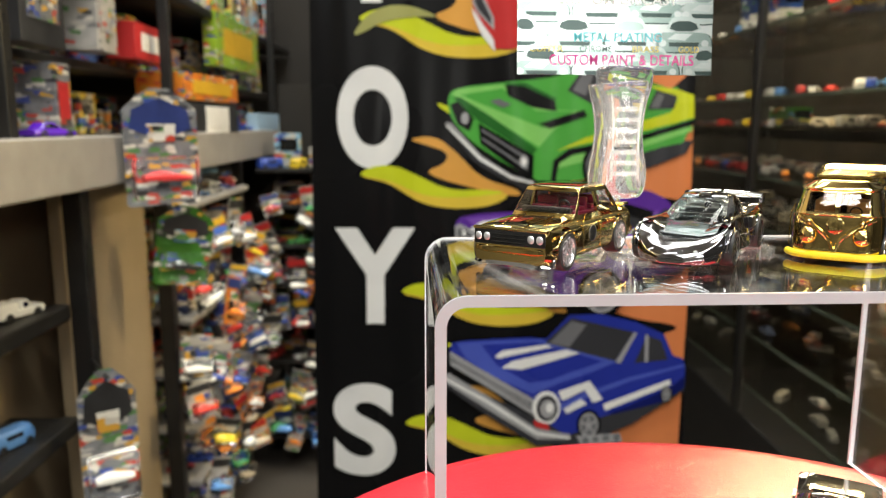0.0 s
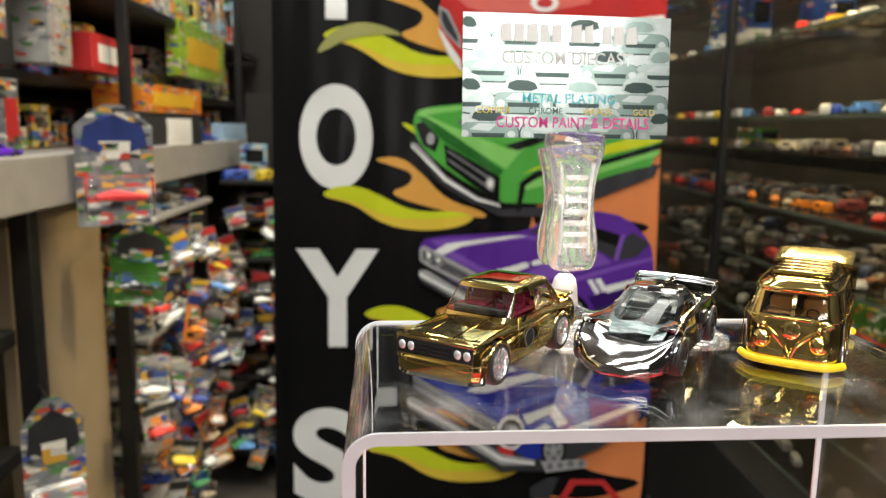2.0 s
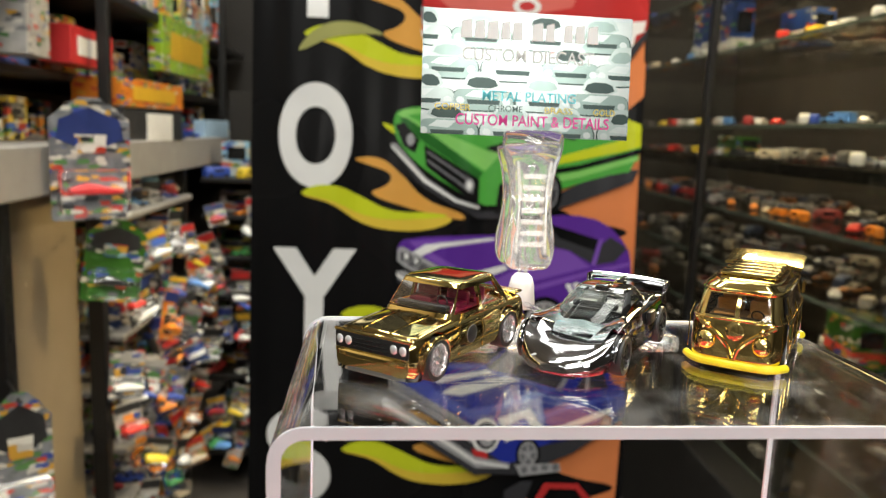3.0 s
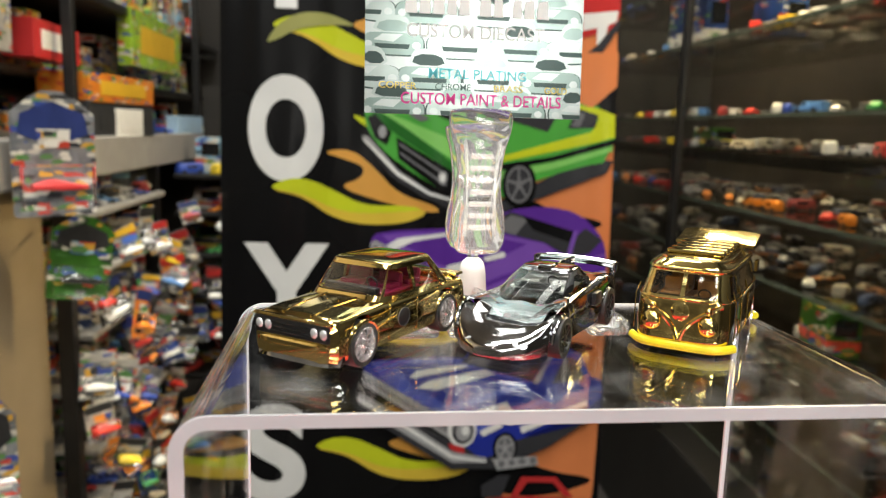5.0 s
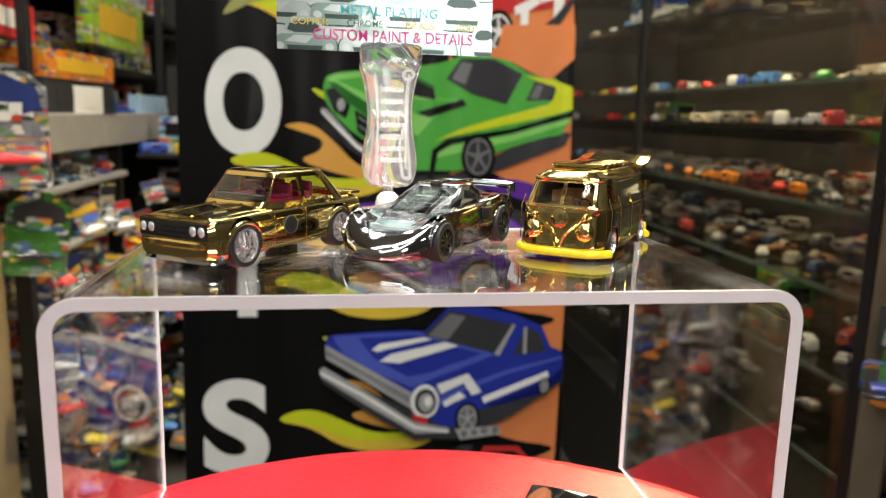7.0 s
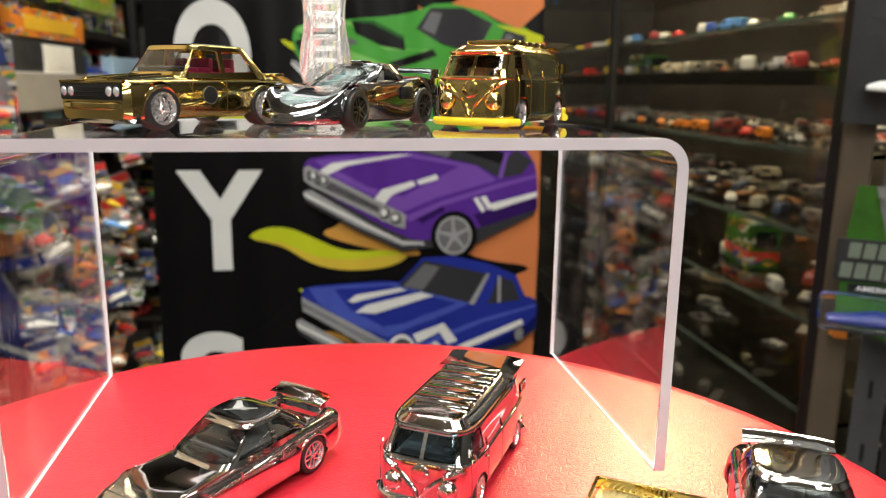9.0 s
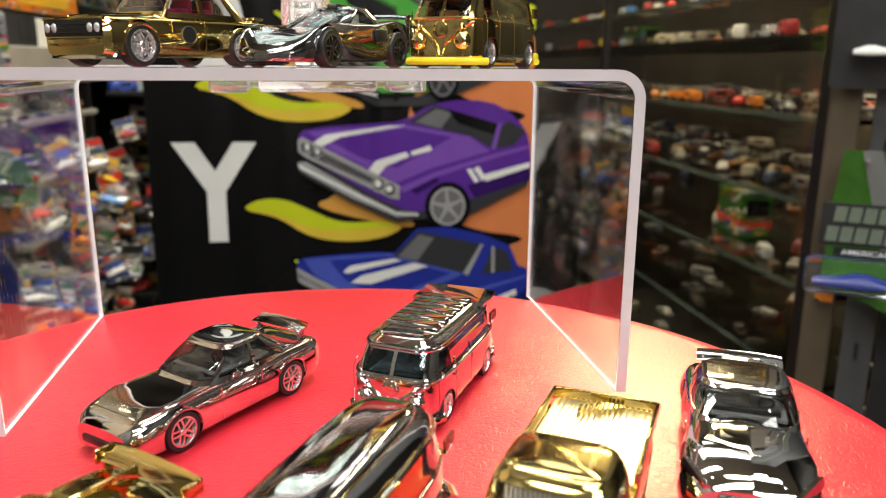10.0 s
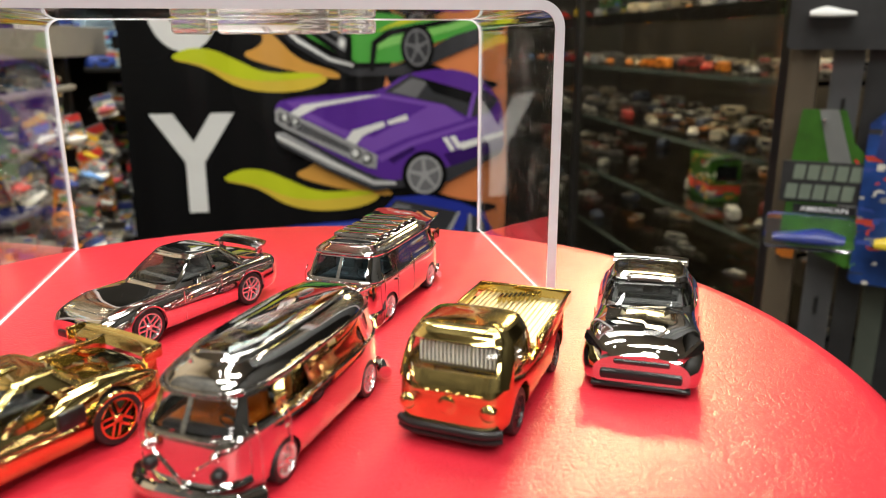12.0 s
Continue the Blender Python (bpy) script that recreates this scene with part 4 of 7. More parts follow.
def coupe(x, y, heading, mat, label, style):
    """Two-door coupe; style 0: long with a tall wing, 1: stubby with a wide face and a roof-height wing."""
    c = seat_on("toy_car", x, y, heading, TOP, label)
    if style == 0:
        keys = [(-34, 11.8, 4.5, 12.8, 9.4, 11.8, 12.8, 13.2), (-30, 12.4, 3.0, 13.6, 9.2, 12.4, 13.3, 14.0), (-16, 12.8, 2.2, 13.8, 9, 12.6, 13.0, 14.0), (0, 12.6, 2.0, 13.3, 8.6, 12.2, 12.2, 13.4), (14, 12.8, 2.0, 13.6, 8.4, 12.4, 12.2, 12.8), (20.5, 12.8, 2.0, 13.8, 8.4, 12.5, 12.2, 12.2), (27, 12.6, 1.8, 13.6, 8, 12.0, 11.3, 11.7), (32.5, 11.6, 1.8, 12.6, 7, 10.8, 9.9, 10.4), (35, 9.6, 2.2, 10.8, 6.2, 9.2, 8.2, 8.7)]
        cab = [(12.2, 13.5, -26, 12.0), (15.8, 7.0, -20.5, 11.1), (19.4, 0.8, -14.5, 9.2)]
        axles = [(20.5, 5.2), (-20, 5.2)]
    else:
        keys = [(-31, 12.0, 4.5, 13.0, 9.4, 11.8, 12.8, 13.2), (-26, 13.0, 3.0, 14.4, 9.2, 12.6, 13.4, 14.2), (-14, 12.8, 2.2, 14.2, 9, 12.4, 13.2, 14.2), (0, 12.2, 2.0, 13.2, 8.6, 12.0, 12.6, 13.8), (12, 12.8, 1.8, 13.8, 8.4, 12.4, 12.6, 14.4), (19.5, 13.4, 1.6, 14.8, 8.4, 12.8, 12.6, 13.9), (25, 13.2, 1.5, 14.4, 8, 12.0, 11.2, 12.9), (29.5, 12.4, 1.5, 13.4, 7, 11.0, 9.4, 11.3), (32, 10.8, 1.6, 12.0, 6.0, 9.8, 8.0, 9.4)]
        cab = [(12.6, 11.5, -26, 12.4), (16.0, 5.2, -23, 11.6), (18.6, -0.6, -19.5, 10.0)]
        axles = [(19.5, 5.4), (-18.5, 5.4)]
    z1 = cab[-1][0] - 0.5
    za = cab[0][0] + 1.3
    wins = [("windshield", "front", -10.2, 10.2, za, z1, (1.8, -1.8), CARSMOKE, "smoked windshield"), ("rear_window", "rear", -9.2, 9.2, za + 0.2, z1, (1.8, -1.8), CARSMOKE, "")]
    for s in ("left", "right"):
        wins += [("side_window", s, -6.2, 6.0, za, z1, (0, -5.6), CARSMOKE, "smoked door window"), ("quarter_window", s, -16.0, -7.4, za, z1, (4.5, 0), CARSMOKE, "")]
    car_body(keys, axles, axles[0][1] + 1.0, mat, c, cab, 4.0, 0.8, 14, wins, cab[0][0] + 0.8)
    furnish(c, GREYINT, -4, 9.0, cab[0][0] + 1.2, z1 - 0.8, 1, 4.0, 20)
    for ax, r in axles:
        flare(c, ax, 13.5, r, r + 1.3, mat, 0.45)
    door_lines(c, 7.0, -8.0, 13.2, 3.4, 11.8, mat)
    for s in (1, -1):
        nose = keys[-1][0]
        bm = bmesh.new()
        if style == 0:
            rings_mesh([[((nose - 1.0 - k) * MM, s * (4.6 + 1.55 * k + dy) * MM, (8.6 + 0.25 * k + dz) * MM) for dy, dz in ((0, -0.9), (0.9, -0.9), (0.9, 0.6), (0, 0.6))] for k in (0, 1.4, 2.8, 4.0)], bm=bm)
        else:
            rings_mesh([[((nose - 0.6 - k * 1.9) * MM, s * (8.0 + 1.5 * k + dy) * MM, (8.4 + 0.95 * k + dz) * MM) for dy, dz in ((0, -1.2), (1.6, -1.2), (1.2, 0.9), (0, 0.8))] for k in (0, 1, 2, 3)], bm=bm)
        part("headlight", bm, LAMPGLASS if style == 0 else DARKCHROME, c, "slanted headlight")
    nose = keys[-1][0]
    if style == 0:
        part("grille", boxes(((nose * MM, 0, 4.6 * MM), (1.2 * MM, 15 * MM, 2.0 * MM), 0.0005)), BLACK, c)
        wing(c, -29.5, 16.6, 10.2, 5.0, 8.8, mat, 0.3, 4.2)
    else:
        part("grille", boxes(((nose * MM, 0, 7.4 * MM), (1.4 * MM, 13 * MM, 1.2 * MM), 0.0005)), GUNMETAL, c)
        part("lower_intake", boxes(((nose * MM + 0.0004, 0, 4.2 * MM), (1.6 * MM, 19 * MM, 2.2 * MM), 0.0007)), BLACK, c, "black lower air intake")
        part("splitter", boxes((((nose - 1.6) * MM, 0, 1.5 * MM), (5.2 * MM, 23.0 * MM, 0.9 * MM), 0.0004)), BLACK, c, "black front lip")
        wing(c, -26.5, 16.6, 10.8, 5.0, 9.2, CHROME, 0.2, 3.0)
        for yy in (-4.6, 4.6):
            part("hood_vent", boxes(((15 * MM, yy * MM, 13.7 * MM), (5 * MM, 3.0 * MM, 0.6 * MM), 0.0002)), BLACK, c)
    for ax, r in axles:
        r += 0.3
        for s in (1, -1):
            add_wheel(c, ax, s * (11.3 if style == 0 else 11.9), r, 4.4, DARKCHROME if style else SILVER, 5)
    part("chassis", boxes(((0, 0, 2.8 * MM), (56 * MM, 18 * MM, 1.6 * MM), 0.0005)), BLACK, c)
    return stretch(c, 1.07, 1.05 if style else 1.0)


def bus(x, y, heading, z, mat, label, glass, base, long_bus=False, interior=None):
    """Split-screen van. The short one has roof slats and a rear roof wing, the long one a smooth slammed body."""
    c = seat_on("toy_van", x, y, heading, z, label, "toy van")
    F, Rr, B, T = (34.0, -33.0, 13.9, 27.0) if long_bus else (27.5, -29.5, 14.0, 25.2)
    z0 = (1.7 if z == DECK else 2.6) if not long_bus else 2.2
    lev = [(z0, F - 2.2 if long_bus else F - 0.3, Rr + 1.2, B - 1.6), (z0 + 1.6, F - 0.6 if long_bus else F + 0.3, Rr + 0.3, B - 0.3), (7, F, Rr, B), (13.5, F - 0.6, Rr + 0.3, B - 0.2), (15.6, F - 1.4, Rr + 0.6, B - 0.9), (20.4, F - 4.4, Rr + 1.8, B - 1.9), (22.3, F - 5.6, Rr + 2.6, B - 2.6), (T - 1.8, F - 7.4, Rr + 4.2, B - 4.4)]
    if long_bus:
        lev[-2:] = [(22.3, F - 5.2, Rr + 2.3, B - 2.4), (24.2, F - 6.6, Rr + 3.4, B - 3.6), (25.6, F - 9.2, Rr + 5.6, B - 5.8)]
    e = 4.0 if long_bus else 5.5
    wb = (17.5, -17.5) if not long_bus else (19.5, -19.5)
    r = 4.6 if not long_bus else 4.7
    skin = plan_loft(lev, e, 1.4 if not long_bus else 2.0, 26)
    bm = carve(skin, [((r + 0.5) * MM, pose(ax * MM, s * (B + 1) * MM, (r - 0.4) * MM, 90, 0, 0), 10 * MM) for ax in wb for s in (1, -1)])
    za, zb = (15.0, 20.8)
    wins = []
    for s in (-1, 1):
        lo, hi = (0.55, 9.2) if s > 0 else (-9.2, -0.55)
        wins.append(("windshield", "front", lo, hi, za, zb, (0, -0.6) if s > 0 else (0.6, 0), glass, "split windshield pane"))
        sides = "left" if s > 0 else "right"
        wins.append(("door_window", sides, F - 14.0, F - 6.4, za + 0.4, zb - 0.3, (0, -2.0), None if long_bus else glass, ""))
        if long_bus:
            wins.append(("side_window", sides, F - 27.0, F - 17.0, za + 0.6, zb - 0.5, (0.6, -0.6), glass, ""))
    bm = glaze(c, bm, lev, e, 12.5, wins, 1.0)
    part("body", bm, mat, c, smooth=32)
    furnish(c, interior, F - 13.5, 9.6, 12.6, 17.6, 2, F - 5.0, 17)
    # gutter, belt seam and the swept seam of the nose
    for zz, rad in ((21.7, 0.55), (14.3, 0.34)):
        ring = plan_ring(*[v + d for v, d in zip(shape_at(lev, zz), (0.15, -0.15, 0.15))], zz, e)
        part("gutter" if zz > 20 else "belt_seam", tube(ring + ring[:1], rad * MM, 6), mat, c)
    for s in (1, -1):
        pts = []
        for k in range(9):
            yy = s * (0.3 + 10.6 * (k / 8) ** 1.15)
            zz = 3.6 + 9.8 * (k / 8) ** 0.62
            xf, xr, b = shape_at(lev, zz)
            a, xc = 0.5 * (xf - xr), 0.5 * (xf + xr)
            pts.append(((xc + a * max(0.0, 1 - (abs(yy) / b) ** e) ** (1 / e) + 0.1) * MM, yy * MM, zz * MM))
        part("nose_seam", tube(pts, 0.0007 if not long_bus else 0.0003, 8), mat, c)
        xf, xr, b = shape_at(lev, 8.6)
        part("headlight", knob(bmesh.new(), (F - 0.3, s * 7.7, 8.0), 2.7 if not long_bus else 1.5, (1, 0.15 * s, 0.05), 2.4 if not long_bus else 1.4), mat if not long_bus else BLACK, c, "round headlight")
        part("indicator", knob(bmesh.new(), (F - 0.5, s * 7.6, 12.0), 1.0, (1, 0, 0.1), 1.6), mat, c)
        bm = bmesh.new()
        for k in range(6):
            box(bm, ((Rr + 3.0 + 0.95 * k) * MM, s * (B - 0.9) * MM, 18 * MM if not long_bus else 17.5 * MM), (0.45 * MM, 0.9 * MM, 3.2 * MM))
        part("louvre", bm, mat, c)
        for xs in (F - 5.6, F - 16.0) if long_bus else (F - 5.6, F - 16.0, F - 29.0):
            part("door_seam", tube([(xs * MM, s * (B + 0.02) * MM, 4.0 * MM), (xs * MM, s * B * MM, 13.6 * MM), (xs * MM, s * (B - 1.2) * MM, 17 * MM)], 0.00018, 6), mat, c)
        part("door_handle", boxes((((F - 14.4) * MM, s * (B + 0.2) * MM, 12.4 * MM), (1.4 * MM, 0.5 * MM, 0.6 * MM), 0.0002)), mat, c)
    if not long_bus:
        part("nose_badge", knob(bmesh.new(), (F - 0.2, 0, 11.2), 2.6, (1, 0, 0.05), 0.7), mat, c, "round blank nose badge")
    # bumper follows the nose
    for name, sgn in (("front_bumper", 1), ("rear_bumper", -1)):
        pts = []
        for k in range(13):
            yy = (k / 6 - 1) * (B + 0.2)
            a = (F if sgn > 0 else -Rr) - 0.2 - 6.0 * abs(yy / (B + 0.2)) ** 5 + 0.9
            pts.append((sgn * a * MM, yy * MM, (3.0 if long_bus else 2.0 if z == DECK else 3.0) * MM))
        part(name, tube(pts, (1.15 if not long_bus else 1.7) * MM, 10), base, c, "yellow bumper" if base is YELLOW else "")
    part("chassis", boxes(((-0.5 * MM, 0, 2.6 * MM), ((F - Rr - 8) * MM, 20 * MM, 1.8 * MM), 0.0005)), base if base is YELLOW else DARKCHROME, c)
    if not long_bus:
        for k in range(5):
            part("roof_slat", boxes((((10.5 - 6.4 * k) * MM, 0, (T - 0.10) * MM), (4.6 * MM, 16.5 * MM, 1.3 * MM), 0.0006)), mat, c)
        bm = bmesh.new()
        prof = [(-19, 25.0), (-26, 25.7), (-33.6, 27.2), (-33.8, 26.5), (-26, 24.8), (-19, 24.0)]
        if z == TOP:
            prof = [(-17, 24.6), (-23, 24.5), (-29.6, 25.2), (-29.8, 24.6), (-23, 23.6), (-17, 23.4)]
        rings_mesh([[(px * MM, yy * MM, (pz - 0.6 * abs(yy / 12.2) ** 4) * MM) for px, pz in prof] for yy in np.linspace(-12.2, 12.2, 9)], bm=bm)
        part("roof_wing", bm, mat, c, "kicked-up rear roof wing")
        part("tail_peg", boxes(((-30 * MM, 11 * MM, 3.4 * MM), (3 * MM, 3 * MM, 3.4 * MM), 0.0008), ((-30 * MM, -11 * MM, 3.4 * MM), (3 * MM, 3 * MM, 3.4 * MM), 0.0008)), base if base is YELLOW else mat, c)
    else:
        for s in (1, -1):
            part("roof_ridge", tube([((F - 9) * MM, s * 3 * MM, (T - 1.2) * MM), ((F - 16) * MM, s * 5.5 * MM, (T - 0.9) * MM), (0, s * 6.4 * MM, (T - 0.75) * MM), ((Rr + 9) * MM, s * 6 * MM, (T - 0.8) * MM)], 0.0003, 6), mat, c)
    for ax in wb:
        for s in (1, -1):
            add_wheel(c, ax, s * (B - 2.6), r, 4.2, SILVER if not long_bus else SILVER, 5, long_bus)
    return stretch(c, 1.06) if z == DECK else c


def pickup(x, y, heading):
    """Flat-nosed van pickup with ribbed bed."""
    c = seat_on("toy_pickup", x, y, heading, TOP, "gold-plated toy van pickup with a ribbed open bed and black bumper", "toy pickup")
    lev = [(3.4, 28.4, -31, 11.6), (5, 29.6, -31.6, 12.6), (9, 30, -32, 13.0), (13.2, 29.4, -32, 12.9), (13.8, 29.2, -32, 12.8)]
    skin = plan_loft(lev, 6.0, 0.2, 14)
    bm = carve(skin, [(6.2 * MM, pose(ax * MM, s * 14 * MM, 5.4 * MM, 90, 0, 0), 10 * MM) for ax in (18, -17) for s in (1, -1)])
    cab = [(13.4, 29.5, 4.2, 12.9), (15.2, 28.7, 4.5, 12.7), (20.8, 25.4, 5.4, 11.5), (22.9, 23.2, 6.6, 10.2)]
    part("body", bm, GOLD, c, smooth=32)
    wins = [("windshield", "front", -10.0, 10.0, 16.0, 21.2, (0.8, -0.8), CARCLEAR, "wide curved clear windshield"), ("rear_window", "rear", -8.4, 8.4, 16.4, 20.8, (0, 0), CARCLEAR, "")]
    for s in ("left", "right"):
        wins.append(("door_window", s, 8.5, 22.8, 15.4, 20.8, (0.5, -2.5), CARBROWN, ""))
    part("cabin", glaze(c, plan_loft(cab, 4.5, 1.2), cab, 4.5, 13.8, wins), GOLD, c, smooth=32)
    furnish(c, GREYINT, 13, 9.6, 14.0, 18.6, 1, None, 16)
    for k in range(19):
        part("dash_rib", boxes(((23.2 * MM, (-8.1 + 0.9 * k) * MM, 18.1 * MM), (0.9 * MM, 0.5 * MM, 4.4 * MM), 0.0002)), PALERIB, c, smooth=0)
    for s in (1, -1):
        part("bed_side", boxes(((-14 * MM, s * 12.4 * MM, 15.4 * MM), (35.5 * MM, 0.9 * MM, 3.2 * MM), 0.0003)), GOLD, c)
        part("headlight", knob(bmesh.new(), (29.5, s * 8.8, 9.0), 1.8, (1, 0, 0), 1.2), GOLD, c, "round headlight")
    part("tailgate", boxes(((-31.6 * MM, 0, 15.4 * MM), (0.9 * MM, 24.6 * MM, 3.2 * MM), 0.0003)), GOLD, c)
    bm = bmesh.new()
    for k in range(17):
        box(bm, (-14 * MM, (-10.8 + 1.35 * k) * MM, 14.2 * MM), (33 * MM, 0.7 * MM, 0.8 * MM))
    part("bed_rib", bm, LITGOLD, c)
    part("bed_floor", boxes(((-14 * MM, 0, 13.95 * MM), (34 * MM, 23.6 * MM, 0.5 * MM), 0)), LITGOLD, c, smooth=0)
    bm = bmesh.new()
    for k in range(9):
        box(bm, ((-24 - 0.7 * k) * MM, (-4.5 + 1.1 * k) * MM, 15 * MM), (4 * MM, 0.7 * MM, 1.8 * MM))
    part("bed_vent", bm, GOLD, c)
    bm = bmesh.new()
    for k in range(5):
        knob(bm, (29.6, -4.4 + 2.2 * k, 12.2), 0.55, (1, 0, 0), 0.7)
    part("nose_stud", bm, GOLD, c)
    part("nose_strip", boxes(((29.4 * MM, 0, 12.0 * MM), (0.8 * MM, 15 * MM, 0.9 * MM), 0.0003)), GOLD, c)
    part("nose_badge", knob(bmesh.new(), (29.9, 0, 9.6), 2.0, (1, 0, 0), 0.5), GOLD, c)
    for name, zz, rad, fx in (("front_bumper", 4.2, 1.0, 0.5), ("bumper_apron", 2.6, 0.8, 0.2)):
        pts = [((29.4 + fx - 2.6 * abs(yy / 11.6) ** 6) * MM, yy * MM, zz * MM) for yy in np.linspace(-11.2, 11.2, 15)]
        part(name, tube(pts, rad * MM, 10), BLACK, c, "glossy black bumper" if zz > 3 else "")
    part("chassis", boxes(((-1 * MM, 0, 3.4 * MM), (54 * MM, 19 * MM, 2.0 * MM), 0.0005)), BLACK, c)
    for ax in (18, -17):
        for s in (1, -1):
            add_wheel(c, ax, s * 10.6, 5.4, 4.2, BLACK, 5)
    return stretch(c, 1.06, 1.04)


def heading_of(fx, fy):
    return math.degrees(math.atan2(fy, fx))


old_saloon(0.1161, 0.3035, heading_of(-0.576, -0.817))
wedge_car(0.1675, 0.3124, heading_of(-0.547, -0.837), DECK, SMOKYCHROME, "smoky chrome-plated wedge-shaped toy supercar with a tall wing on the riser", CARGREY, BLACK)
bus(0.2180, 0.3145, heading_of(-0.565, -0.825), DECK, GOLD, "gold-plated toy camper van with a roof wing and yellow base", CARBROWN, YELLOW, False, TANINT)
coupe(0.1306, 0.256, heading_of(-0.637, -0.771), CHROME, "chrome-plated toy sports coupe with a tall rear wing", 0)
bus(0.195, 0.262, heading_of(-0.487, -0.873), TOP, CHROME, "chrome-plated toy camper van with a slatted roof and roof wing", CARBLUE, CHROME, False, GREYINT)
bus(0.1672, 0.1775, heading_of(-0.475, -0.88), TOP, CHROME, "long chrome-plated slammed toy van with an amber interior", CARCLEAR, CHROME, True, AMBER)
pickup(0.2182, 0.1867, heading_of(-0.509, -0.861))
coupe(0.2685, 0.2078, heading_of(-0.433, -0.902), CHROME, "stubby chrome-plated toy coupe with a black front lip", 1)
wedge_car(0.1084, 0.168, heading_of(-0.636, -0.772), TOP, GOLD, "gold-plated low toy supercar with a rear wing", CARGREY, GOLD, 1)


# ---- card in its clear clip ----
def foil(name, colour, rough, metal):
    return material(name, colour, rough, metal, 0.1, 150, rough_vary=0.05)


FOIL = foil("silver_foil_print", (0.62, 0.70, 0.69), 0.24, 0.65)
FOILDARK = foil("dark_foil_print", (0.05, 0.08, 0.075), 0.25, 0.5)
FOILMID = foil("grey_foil_print", (0.30, 0.41, 0.38), 0.22, 0.65)
FOILPALE = foil("pale_foil_print", (0.50, 0.60, 0.58), 0.22, 0.65)
INKWHITE = material("white_ink", (0.88, 0.88, 0.88), 0.4, 0, 0.02, 90)
INKTEAL = material("teal_ink", (0.10, 0.50, 0.58), 0.35, 0.2, 0.05, 90)
INKPINK = material("magenta_ink", (0.70, 0.03, 0.28), 0.4, 0, 0.05, 90)
INKGOLD = material("gold_ink", (0.55, 0.42, 0.05), 0.35, 0.3, 0.05, 90)


def oval(cx, cz, rx, rz, n=18):
    return [(cx + rx * math.cos(2 * math.pi * k / n), cz + rz * math.sin(2 * math.pi * k / n)) for k in range(n)]


def sign_card():
    W, H = 0.0889, 0.0508
    t = thing("business_card", pose(0.1565, 0.4005, 0.9125, -3.5, 0, 4.0), "silver foil business card printed with rows of shiny cars", "card")
    part("card", boxes(((0, 0.0002, H / 2), (W, 0.0004, H), 0)), FOIL, t, smooth=0)
    rng = random.Random(4)
    for r in range(4):
        for k in range(5):
            cx = -W / 2 + (k + (0.45 if r % 2 else 0.0)) * W / 3.5 + rng.uniform(-0.001, 0.001)
            cz = H - (r + 0.62) * H / 4
            s = W / 3.5 * rng.uniform(0.95, 1.05)
            q = rng.uniform(-0.10, 0.10)

            def fit(pts):
                return [(max(-W / 2, min(W / 2, cx + (px + q * pz) * s)), max(0.0, min(H, cz + pz * s * 0.8))) for px, pz in pts]
            if cx > W / 2 + 0.3 * s:
                continue
            d = -0.00010 - 0.00004 * r
            body = [(-0.50, -0.30), (-0.46, -0.36), (0.46, -0.36), (0.50, -0.30), (0.50, -0.08), (0.44, 0.03), (0.30, 0.07), (-0.30, 0.07), (-0.44, 0.03), (-0.50, -0.08)]
            car = part("printed_car", flat(bmesh.new(), fit([(px * 1.05, pz * 1.07 - 0.005) for px, pz in body]), d, None, 1), FOILDARK, t, smooth=0)
            part("printed_body", flat(bmesh.new(), fit(body), d - 0.00001, None, 1), FOILMID if (r + k) % 2 else FOILPALE, car, smooth=0)
            part("printed_pillar", flat(bmesh.new(), fit([(-0.34, 0.07), (0.34, 0.07), (0.24, 0.36), (0.12, 0.41), (-0.12, 0.41), (-0.24, 0.36)]), d - 0.00001, None, 1), FOILPALE, car, smooth=0)
            part("printed_glass", flat(bmesh.new(), fit([(-0.28, 0.09), (0.28, 0.09), (0.20, 0.31), (-0.20, 0.31)]), d - 0.000018, None, 1), FOILDARK if rng.random() < 0.5 else FOILMID, car, smooth=0)
            part("printed_grille", flat(bmesh.new(), fit([(-0.26, -0.24), (0.26, -0.24), (0.28, -0.15), (-0.28, -0.15)]), d - 0.000018), FOILDARK, car, smooth=0)
            for m in (-1, 1):
                part("printed_lamp", flat(bmesh.new(), fit(oval(0.385 * m, -0.17, 0.07, 0.075, 10)), d - 0.000018), FOIL, car, smooth=0)
            part("printed_gleam", flat(bmesh.new(), fit([(-0.30, -0.08), (0.02, -0.11), (0.16, 0.04), (-0.16, 0.04)]), d - 0.000018), FOIL, car, smooth=0)
    # title shown as plain bars
    x = -0.029
    for w in (0.005, 0.0045, 0.005, 0.004, 0.0045, None, 0.005, 0.004, None, 0.004, 0.0045, 0.005):
        if w:
            part("title_bar", flat(bmesh.new(), [(x, 0.0395), (x + w, 0.0395), (x + w * 0.9, 0.047), (x + w * 0.1, 0.0462)], -0.0003), INKWHITE, t, smooth=0)
            x += w + 0.0008
        else:
            x += 0.003
    lettering("CUSTOM DIECAST", 0.056, 0.0052, INKWHITE, t, pose(0, -0.0003, 0.0305), 0.006)
    lettering("METAL PLATING", 0.040, 0.0040, INKTEAL, t, pose(0.001, -0.0003, 0.0145), 0.006)
    for word, cx, w, ink in (("COPPER", -0.0314, 0.0150, INKGOLD), ("CHROME", -0.0091, 0.0145, FOILDARK), ("BRASS", 0.0138, 0.0120, INKGOLD), ("GOLD", 0.0337, 0.0095, INKGOLD)):
        lettering(word, w, 0.0026, ink, t, pose(cx, -0.0003, 0.0100), 0.006)
